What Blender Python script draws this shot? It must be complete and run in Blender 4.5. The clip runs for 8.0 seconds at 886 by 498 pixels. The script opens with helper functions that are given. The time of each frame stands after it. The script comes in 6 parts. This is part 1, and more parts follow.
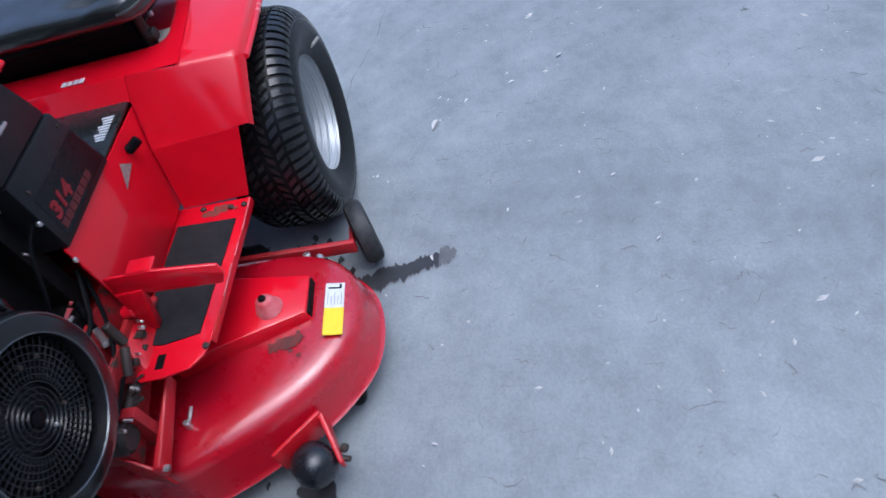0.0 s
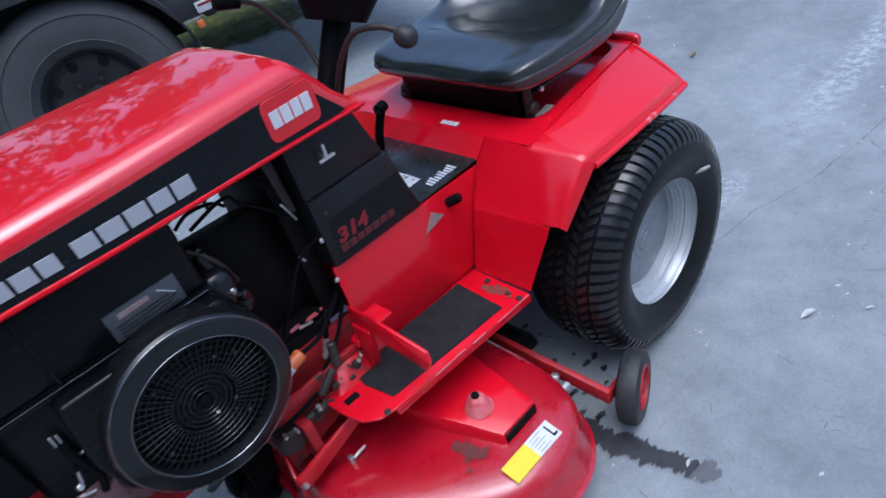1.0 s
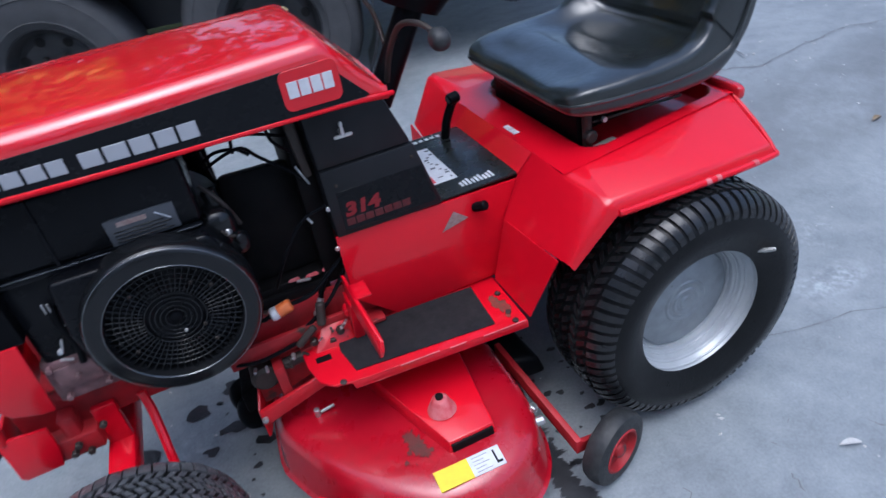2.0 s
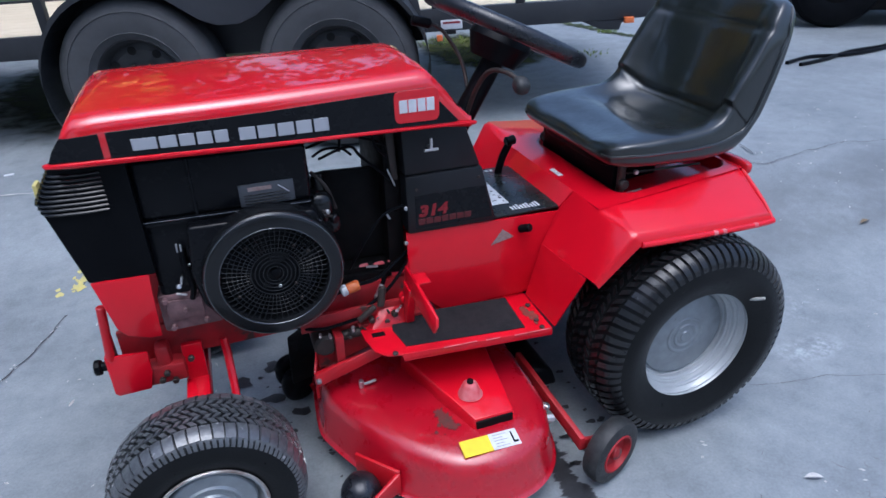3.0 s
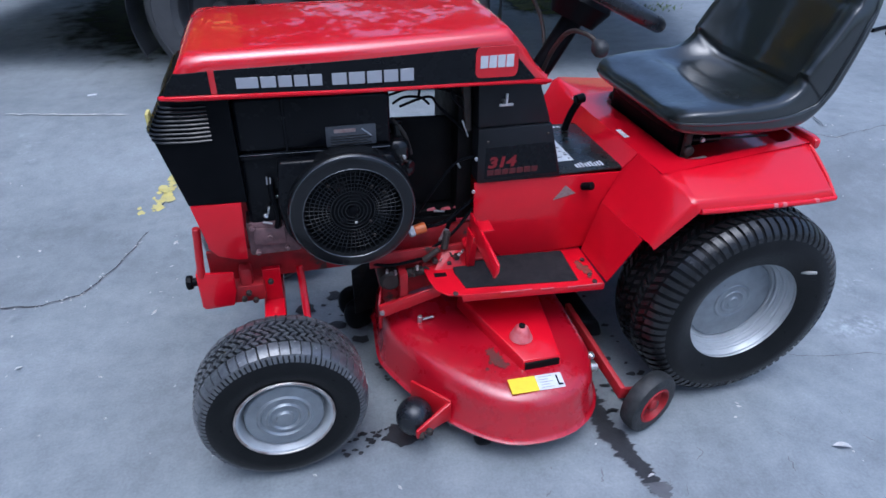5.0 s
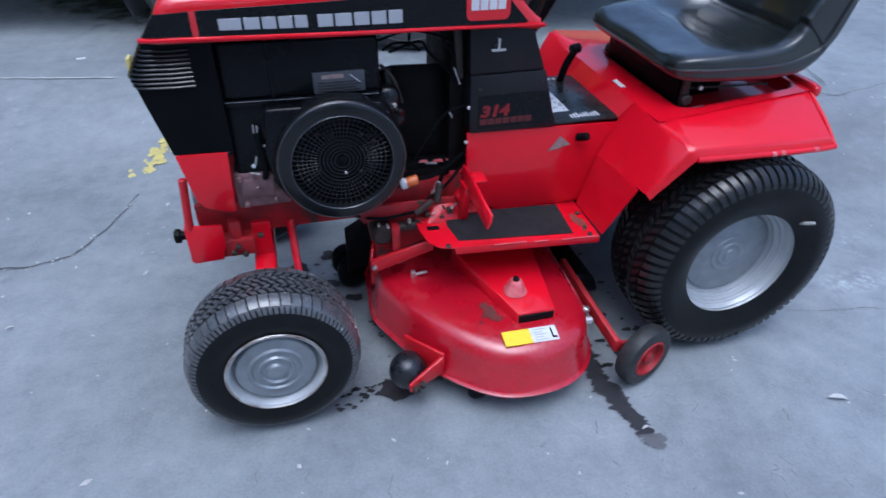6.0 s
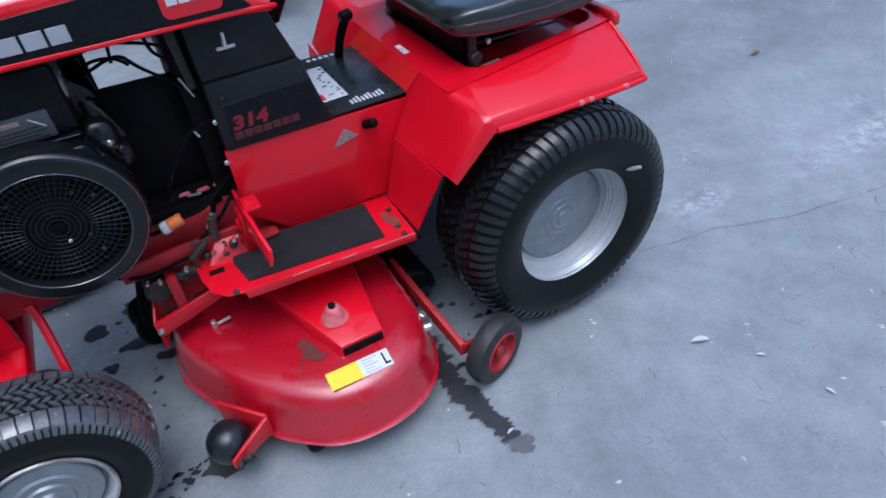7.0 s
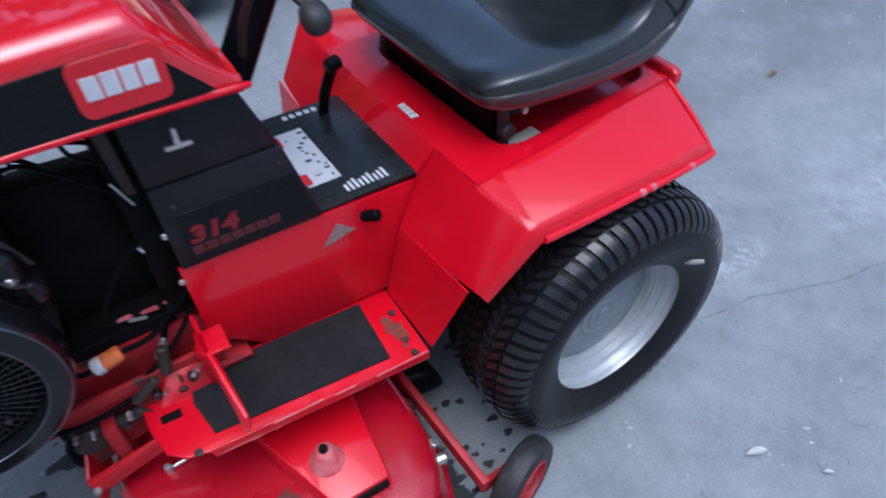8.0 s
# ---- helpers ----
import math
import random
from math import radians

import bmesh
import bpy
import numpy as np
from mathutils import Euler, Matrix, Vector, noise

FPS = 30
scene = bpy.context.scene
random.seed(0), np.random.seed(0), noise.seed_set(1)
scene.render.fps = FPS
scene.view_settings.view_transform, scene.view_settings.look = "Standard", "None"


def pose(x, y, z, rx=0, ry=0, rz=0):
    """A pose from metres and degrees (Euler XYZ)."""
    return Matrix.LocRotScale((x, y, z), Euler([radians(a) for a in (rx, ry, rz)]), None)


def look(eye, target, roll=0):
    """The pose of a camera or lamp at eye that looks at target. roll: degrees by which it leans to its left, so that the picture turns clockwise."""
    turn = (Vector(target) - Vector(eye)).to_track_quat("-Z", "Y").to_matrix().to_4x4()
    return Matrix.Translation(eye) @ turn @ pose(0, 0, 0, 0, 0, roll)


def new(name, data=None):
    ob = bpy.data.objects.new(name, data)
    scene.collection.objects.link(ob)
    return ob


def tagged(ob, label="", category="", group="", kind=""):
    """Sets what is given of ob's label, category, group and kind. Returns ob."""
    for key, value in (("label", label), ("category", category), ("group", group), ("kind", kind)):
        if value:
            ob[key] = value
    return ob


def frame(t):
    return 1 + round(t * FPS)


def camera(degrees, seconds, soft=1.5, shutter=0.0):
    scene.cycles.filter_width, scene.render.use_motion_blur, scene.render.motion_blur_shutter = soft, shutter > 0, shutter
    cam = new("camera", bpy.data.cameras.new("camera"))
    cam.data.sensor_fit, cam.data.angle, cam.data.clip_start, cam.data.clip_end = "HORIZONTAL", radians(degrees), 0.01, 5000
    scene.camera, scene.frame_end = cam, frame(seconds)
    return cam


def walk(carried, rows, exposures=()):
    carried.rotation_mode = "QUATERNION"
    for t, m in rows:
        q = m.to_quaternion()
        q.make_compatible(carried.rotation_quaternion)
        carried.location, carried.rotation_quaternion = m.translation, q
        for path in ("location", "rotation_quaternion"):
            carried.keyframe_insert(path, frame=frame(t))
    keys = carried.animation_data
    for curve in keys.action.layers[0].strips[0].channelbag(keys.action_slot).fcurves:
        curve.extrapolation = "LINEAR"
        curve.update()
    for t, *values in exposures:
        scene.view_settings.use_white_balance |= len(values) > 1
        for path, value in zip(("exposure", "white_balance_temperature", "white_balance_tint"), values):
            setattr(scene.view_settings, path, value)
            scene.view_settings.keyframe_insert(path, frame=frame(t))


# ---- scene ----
cam = camera(69.8, 8.0, soft=1.5, shutter=0.25)

PATH = [
    (0, (-1.351, -0.864, 1.203), (-0.064, -0.594, -0.304), -20.0),
    (0.2, (-1.294, -0.93, 1.175), (-0.023, -0.56, -0.324), -21.2),
    (0.4, (-1.232, -1.017, 1.174), (0.039, -0.34, -0.214), -24.2),
    (0.6, (-1.176, -1.045, 1.199), (0.033, -0.064, -0.057), -21.6),
    (0.8, (-1.126, -1.03, 1.207), (-0.057, 0.209, 0.058), -18.5),
    (1, (-1.05, -1.004, 1.197), (-0.094, 0.321, 0.043), -17.3),
    (1.2, (-0.957, -0.974, 1.193), (0.089, 0.169, -0.071), -11.9),
    (1.5, (-0.865, -1.007, 1.206), (0.032, 0.254, -0.061), -17.1),
    (1.8, (-0.82, -1.092, 1.196), (-0.185, 0.405, 0.031), -14.6),
    (2, (-0.798, -1.16, 1.19), (-0.286, 0.414, 0.068), -10.4),
    (2.2, (-0.792, -1.214, 1.19), (-0.376, 0.412, 0.102), -9.8),
    (3.3, (-1.08, -1.408, 1.241), (-0.494, 0.269, 0.322), 1.3),
    (3.5, (-1.088, -1.426, 1.249), (-0.554, 0.27, 0.332), 2.3),
    (4, (-1.096, -1.438, 1.242), (-0.595, 0.269, 0.328), 2.2),
    (4.2, (-1.093, -1.419, 1.243), (-0.559, 0.226, 0.239), 2.7),
    (5.3, (-1.078, -1.438, 1.277), (-0.721, 0.192, 0.175), 0.6),
    (5.5, (-1.102, -1.451, 1.249), (-0.781, 0.204, 0.173), 1.0),
    (6, (-1.065, -1.44, 1.216), (-0.651, 0.132, 0.05), 0.6),
    (6.5, (-0.93, -1.359, 1.188), (-0.348, 0.115, -0.032), -1.2),
    (7, (-0.77, -1.258, 1.189), (-0.118, 0.105, -0.121), -5.9),
    (7.2, (-0.745, -1.181, 1.189), (-0.052, 0.154, -0.129), -4.1),
    (7.5, (-0.768, -1.025, 1.216), (0.065, 0.292, -0.037), 2.1),
    (7.7, (-0.762, -0.958, 1.24), (-0.001, 0.385, -0.031), -0.7),
    (8, (-0.675, -0.87, 1.194), (0.064, 0.368, -0.192), -2.6),
]
walk(cam, [(t, look(eye, target, roll)) for t, eye, target, roll in PATH], [(0, 0.61, 5220, 10), (0.8, 0.59, 5150, 10), (2.2, 0.61, 5250, 10), (4, 0.58, 5070, 10), (6.3, 0.56, 5020, 10), (7, 0.53, 5150, 10), (8, 0.51, 5180, 10)])

# ---------------------------------------------------------------- light
world = bpy.data.worlds.new("world")
scene.world = world
world.use_nodes = True
wn = world.node_tree.nodes
sky = wn.new("ShaderNodeTexSky")
sky.sky_type = "NISHITA"
sky.sun_disc = False
sky.sun_elevation, sky.sun_rotation = radians(74), radians(195)
sky.air_density, sky.dust_density, sky.ozone_density = 1.0, 6.0, 1.4
bg = wn["Background"]
bg.inputs["Strength"].default_value = 0.15
world.node_tree.links.new(sky.outputs["Color"], bg.inputs["Color"])
sun = new("sun", bpy.data.lights.new("sun", "SUN"))
sun.data.energy, sun.data.angle, sun.data.color = 0.6, radians(50), (1.0, 0.97, 0.92)
sun.matrix_world = look((-0.4, -1.6, 5.8), (0, 0, 0))


# ---------------------------------------------------------------- materials
def material(name, colour, rough=0.5, metal=0.0, second=None, scale=20.0, mix=0.35, grain=300.0, bump=0.1, coat=0.0,
             rough2=None, spec=0.5, stain=None, stain_scale=4.0, stain_at=0.62, flake=0.0):
    """A procedural surface: two tones in a broad noise, fine grain in bump and gloss, and optional stains with an edge."""
    m = bpy.data.materials.new(name)
    m.use_nodes = True
    t = m.node_tree
    n, l = t.nodes, t.links
    b = n["Principled BSDF"]
    co = n.new("ShaderNodeTexCoord").outputs["Object"]

    def noise_node(s, detail=4.0, r=0.55):
        q = n.new("ShaderNodeTexNoise")
        q.inputs["Scale"].default_value, q.inputs["Detail"].default_value, q.inputs["Roughness"].default_value = s, detail, r
        l.new(co, q.inputs["Vector"])
        return q.outputs["Fac"]

    def ramp(fac, a, z):
        q = n.new("ShaderNodeMapRange")
        q.inputs["From Min"].default_value, q.inputs["From Max"].default_value = a, z
        l.new(fac, q.inputs["Value"])
        return q.outputs["Result"]

    def blend(fac, a, z):
        q = n.new("ShaderNodeMix")
        q.data_type = "RGBA"
        l.new(fac, q.inputs[0])
        for v, sock in ((a, q.inputs[6]), (z, q.inputs[7])):
            if isinstance(v, tuple):
                sock.default_value = (*v, 1)
            else:
                l.new(v, sock)
        return q.outputs[2]

    second = second or tuple(c * 0.75 for c in colour)
    broad = noise_node(scale)
    lim = n.new("ShaderNodeMath")
    lim.operation = "MULTIPLY"
    lim.inputs[1].default_value = mix * 2
    l.new(ramp(broad, 0.35, 0.75), lim.inputs[0])
    col = blend(lim.outputs[0], colour, second)
    fine = noise_node(grain, 3.0, 0.6)
    rfac = ramp(noise_node(scale * 2.3, 5.0, 0.65), 0.3, 0.7)
    q = n.new("ShaderNodeMapRange")
    q.inputs["To Min"].default_value, q.inputs["To Max"].default_value = rough, rough2 if rough2 is not None else min(1, rough * 1.4)
    l.new(rfac, q.inputs["Value"])
    rr = q.outputs["Result"]
    if stain:
        sf = ramp(noise_node(stain_scale, 6.0, 0.62), stain_at, stain_at + 0.05)
        col = blend(sf, col, stain)
    if flake:
        ff = ramp(noise_node(90.0, 2.0, 0.5), 0.70, 0.74)
        fm = n.new("ShaderNodeMath")
        fm.operation = "MULTIPLY"
        fm.inputs[1].default_value = flake
        l.new(ff, fm.inputs[0])
        col = blend(fm.outputs[0], col, (0.5, 0.5, 0.5))
    l.new(col, b.inputs["Base Color"])
    l.new(rr, b.inputs["Roughness"])
    b.inputs["Metallic"].default_value = metal
    b.inputs["Specular IOR Level"].default_value = spec
    b.inputs["Coat Weight"].default_value = coat
    b.inputs["Coat Roughness"].default_value = 0.04 if coat > 0.9 else 0.10
    bm_ = n.new("ShaderNodeBump")
    bm_.inputs["Strength"].default_value, bm_.inputs["Distance"].default_value = bump, 0.002
    l.new(fine, bm_.inputs["Height"])
    l.new(bm_.outputs["Normal"], b.inputs["Normal"])
    return m


RED = material("red_paint", (0.61, 0.001, 0.013), 0.28, second=(0.52, 0.001, 0.010), scale=5, grain=120, bump=0.03, coat=0.80, rough2=0.36, spec=0.15,
               stain=(0.20, 0.03, 0.02), stain_scale=9.0, stain_at=0.76)
RED_WORN = material("red_paint_worn", (0.50, 0.004, 0.012), 0.30, second=(0.36, 0.006, 0.012), scale=7, grain=150, bump=0.06, coat=0.2,
                    stain=(0.10, 0.035, 0.025), stain_scale=6.0, stain_at=0.70, rough2=0.5)
# grimy red; on the gauge arm its darkness stands for shade
RED_GRIME_SHADE = material("red_paint_grimy_shaded", (0.40, 0.007, 0.014), 0.45, second=(0.16, 0.012, 0.012), scale=16, mix=0.5, grain=150, bump=0.2,
                   stain=(0.05, 0.03, 0.025), stain_scale=14.0, stain_at=0.60)
BLACK = material("black_panel", (0.004, 0.0045, 0.006), 0.22, second=(0.008, 0.009, 0.011), scale=8, grain=400, bump=0.04, spec=0.2)
PLASTIC = material("black_plastic", (0.0026, 0.0030, 0.0040), 0.30, second=(0.006, 0.0065, 0.008), scale=11, grain=600, bump=0.15, spec=0.07)
TRIM = material("glossy_black_trim", (0.006, 0.0065, 0.0075), 0.12, second=(0.008, 0.009, 0.010), scale=30, grain=300, bump=0.08, spec=0.4, rough2=0.25)
SHROUD = material("engine_shroud_black", (0.0028, 0.0032, 0.0045), 0.14, second=(0.009, 0.010, 0.012), scale=7, grain=40, bump=0.05, spec=0.15, rough2=0.34)
DARK = material("near_black", (0.003, 0.003, 0.0035), 0.5, metal=0.0, spec=0.12, second=(0.009, 0.008, 0.0075), scale=18, grain=200, bump=0.3)
GREASY = material("greasy_metal", (0.065, 0.056, 0.050), 0.5, metal=0.6, second=(0.03, 0.022, 0.018), scale=25, grain=200, bump=0.4)
STEEL = material("zinc_steel", (0.62, 0.62, 0.62), 0.32, metal=0.9, second=(0.45, 0.44, 0.42), scale=40, grain=200, bump=0.1)
EDGE_GLINT = material("edge_highlight", (0.20, 0.21, 0.22), 0.18, metal=0.85, second=(0.10, 0.105, 0.11), scale=40, grain=200, bump=0.1)
WHEEL = material("silver_wheel_paint", (0.49, 0.515, 0.53), 0.32, metal=0.3, second=(0.34, 0.355, 0.365), scale=14, grain=250, bump=0.06,
                 stain=(0.22, 0.22, 0.21), stain_scale=18, stain_at=0.68)
CAP = material("hub_cap_tin", (0.30, 0.325, 0.345), 0.34, metal=0.5, second=(0.19, 0.205, 0.215), scale=24, grain=55, bump=0.30, rough2=0.5,
               stain=(0.12, 0.125, 0.12), stain_scale=30, stain_at=0.68)
RUBBER = material("tyre_rubber", (0.005, 0.0055, 0.006), 0.27, second=(0.010, 0.0105, 0.011), scale=22, grain=260, bump=0.25, spec=0.20)
# dust, plus the sky's sheen put into a paler base colour
RUBBER_DUST_SHEEN = material("tyre_rubber_dust_sheen", (0.042, 0.046, 0.052), 0.30, second=(0.098, 0.102, 0.108), scale=80, mix=0.5, grain=220, bump=0.3, flake=0.5, spec=0.9, coat=0.5)
TREAD = material("tread_rubber", (0.009, 0.0095, 0.0105), 0.16, second=(0.016, 0.0165, 0.018), scale=30, grain=260, bump=0.2, spec=0.48, rough2=0.30)
RUBBER_TRAILER = material("trailer_tyre_rubber", (0.062, 0.064, 0.068), 0.65, second=(0.045, 0.046, 0.048), scale=9, grain=260, bump=0.2)
VINYL = material("black_vinyl", (0.0065, 0.0090, 0.0086), 0.28, second=(0.016, 0.020, 0.0195), scale=9, grain=90, bump=0.22, rough2=0.46, coat=0.85, spec=0.5)
MAT = material("grip_mat", (0.012, 0.012, 0.014), 0.8, second=(0.026, 0.025, 0.026), scale=30, grain=900, bump=0.6, spec=0.25)
WHITE = material("white_label", (0.62, 0.64, 0.66), 0.4, second=(0.5, 0.5, 0.52), scale=60, grain=300, bump=0.02)
SILVER_INK = material("silver_lettering", (0.36, 0.37, 0.40), 0.4, second=(0.34, 0.35, 0.37), scale=60, grain=300, bump=0.02)
YELLOW = material("yellow_label", (0.80, 0.60, 0.01), 0.4, second=(0.7, 0.5, 0.01), scale=60, grain=300, bump=0.02)
LOGO_RED = material("red_badge", (0.58, 0.012, 0.02), 0.3, second=(0.5, 0.01, 0.018), scale=60, grain=300, bump=0.02)
INK_RED = material("dull_red_ink", (0.21, 0.006, 0.012), 0.4, second=(0.13, 0.006, 0.01), scale=90, grain=300, bump=0.02)
ORANGE = material("amber_plastic", (0.62, 0.17, 0.05), 0.25, second=(0.65, 0.12, 0.02), scale=60, grain=300, bump=0.02)
LENS_RED = material("red_lens", (0.50, 0.01, 0.02), 0.15, second=(0.42, 0.01, 0.015), scale=60, grain=300, bump=0.02, coat=0.5)
TRAILER = material("trailer_black_paint", (0.014, 0.016, 0.020), 0.42, second=(0.03, 0.031, 0.034), scale=5, grain=200, bump=0.1)
PLANK = material("weathered_plank", (0.62, 0.53, 0.38), 0.8, second=(0.50, 0.42, 0.28), scale=3, grain=120, bump=0.4)
GRASS = material("grass_blades", (0.16, 0.26, 0.035), 0.6, second=(0.22, 0.33, 0.05), scale=3, grain=60, bump=0.3)
WET = material("wet_stain", (0.022, 0.023, 0.026), 0.30, second=(0.040, 0.041, 0.046), scale=40, grain=300, bump=0.5)
DAMP = material("damp_asphalt", (0.085, 0.087, 0.095), 0.5, second=(0.12, 0.122, 0.13), scale=30, mix=0.5, grain=140, bump=0.4)
CRACK = material("crack_shadowed_tar", (0.13, 0.132, 0.14), 0.9, second=(0.03, 0.03, 0.03), scale=40, grain=300, bump=0.5)
TAR = material("open_crack", (0.045, 0.045, 0.05), 0.9, second=(0.10, 0.10, 0.105), scale=40, mix=0.5, grain=300, bump=0.3)
HAIR = material("hairline_tar", (0.17, 0.172, 0.18), 0.9, second=(0.10, 0.10, 0.105), scale=40, grain=300, bump=0.3)
BITS = material("pale_chips", (0.48, 0.48, 0.47), 0.8, second=(0.35, 0.33, 0.3), scale=70, grain=200, bump=0.3)
PAINT_SPOT = material("yellow_paint_spill", (0.60, 0.52, 0.16), 0.7, second=(0.42, 0.38, 0.2), scale=30, grain=200, bump=0.3)

PANEL = material("dull_black_panel", (0.005, 0.006, 0.0075), 0.38, second=(0.015, 0.016, 0.019), scale=9, grain=400, bump=0.08, spec=0.3, rough2=0.55)
RUBBER_WORN = material("worn_grey_rubber", (0.012, 0.013, 0.014), 0.45, second=(0.034, 0.035, 0.035), scale=60, mix=0.5, grain=260, bump=0.4)


HOODRED = material("red_hood_paint", (0.58, 0.001, 0.014), 0.45, second=(0.54, 0.006, 0.008), scale=9, mix=0.5, grain=52, bump=0.36, coat=0.95, rough2=0.6, spec=0.15)
HOODRED.node_tree.nodes["Principled BSDF"].inputs["Coat IOR"].default_value = 1.80
RED_DECK = material("red_deck_paint", (0.41, 0.001, 0.013), 0.18, second=(0.29, 0.003, 0.010), scale=6, grain=60, bump=0.05, coat=0.9,
                    stain=(0.16, 0.05, 0.03), stain_scale=5.0, stain_at=0.71, rough2=0.42)
RED_SCUFF_GLINT = material("scuffed_red_glint", (0.55, 0.16, 0.17), 0.5, second=(0.45, 0.02, 0.03), scale=45, mix=0.5, grain=200, bump=0.3)
LABEL_GREY = material("grey_label", (0.05, 0.055, 0.065), 0.35, second=(0.07, 0.075, 0.085), scale=60, grain=300, bump=0.02)
STICKER_GREEN = material("faded_sticker", (0.30, 0.27, 0.12), 0.5, second=(0.2, 0.12, 0.05), scale=90, grain=300, bump=0.05)
STICKER_GREY = material("worn_sticker", (0.30, 0.24, 0.22), 0.5, second=(0.16, 0.05, 0.05), scale=120, grain=300, bump=0.05)
PALE = material("pale_paper", (0.60, 0.56, 0.46), 0.6, second=(0.5, 0.45, 0.36), scale=60, grain=300, bump=0.05)
RIMBLACK = material("dark_steel_rim", (0.020, 0.021, 0.023), 0.42, second=(0.036, 0.036, 0.038), scale=20, grain=200, bump=0.1)
HOLE = material("hole_dark", (0.004, 0.004, 0.004), 0.9, second=(0.006, 0.006, 0.006), scale=20, grain=200, bump=0.1)
TRAILER_GREY = material("trailer_grey_black", (0.035, 0.037, 0.044), 0.4, second=(0.05, 0.052, 0.06), scale=6, grain=200, bump=0.1)


GLOSS = material("glossy_black_plate", (0.012, 0.014, 0.013), 0.22, second=(0.02, 0.022, 0.02), scale=9, grain=200, bump=0.03, rough2=0.35, spec=0.4)
INK_DIM = material("worn_red_ink", (0.10, 0.008, 0.010), 0.4, second=(0.04, 0.008, 0.010), scale=150, mix=0.5, grain=300, bump=0.02)
LABEL_INK = material("label_ink", (0.2, 0.2, 0.22), 0.5, second=(0.3, 0.3, 0.3), scale=90, grain=300, bump=0.02)
RUST = material("rust_stain", (0.11, 0.045, 0.028), 0.55, second=(0.28, 0.02, 0.018), scale=60, mix=0.5, grain=200, bump=0.3)
SMUDGE = material("grimy_smudge", (0.15, 0.020, 0.018), 0.5, second=(0.06, 0.030, 0.022), scale=60, mix=0.5, grain=200, bump=0.3)
BODYGREY = material("dull_body_paint", (0.07, 0.085, 0.08), 0.4, second=(0.05, 0.06, 0.06), scale=3, grain=100, bump=0.05)
GRIP = material("glossy_black_grip", (0.008, 0.009, 0.012), 0.20, second=(0.018, 0.020, 0.024), scale=16, grain=260, bump=0.15, spec=0.55, rough2=0.42)
FLANGE = material("worn_rusty_flange", (0.55, 0.54, 0.52), 0.35, metal=0.5, second=(0.16, 0.085, 0.055), scale=26, mix=0.5, grain=120, bump=0.3)
PALEGREY = material("pale_galvanised", (0.42, 0.42, 0.40), 0.5, metal=0.3, second=(0.32, 0.31, 0.3), scale=12, grain=100, bump=0.2)
CASTING = material("grey_pink_casting", (0.20, 0.11, 0.115), 0.45, second=(0.055, 0.035, 0.036), scale=30, mix=0.5, grain=200, bump=0.3)
WEED = material("weed_leaf", (0.15, 0.20, 0.03), 0.6, second=(0.07, 0.12, 0.02), scale=9, mix=0.5, grain=60, bump=0.2)
MOSS = material("moss", (0.035, 0.050, 0.014), 0.9, second=(0.02, 0.03, 0.01), scale=9, mix=0.5, grain=60, bump=0.2)
FOLIAGE = material("tree_leaves", (0.045, 0.075, 0.018), 0.7, second=(0.08, 0.11, 0.03), scale=1, mix=0.5, grain=20, bump=0.1)
YELLOW_LEAF = material("yellow_leaves", (0.62, 0.40, 0.03), 0.7, second=(0.45, 0.33, 0.05), scale=1, mix=0.5, grain=20, bump=0.1)


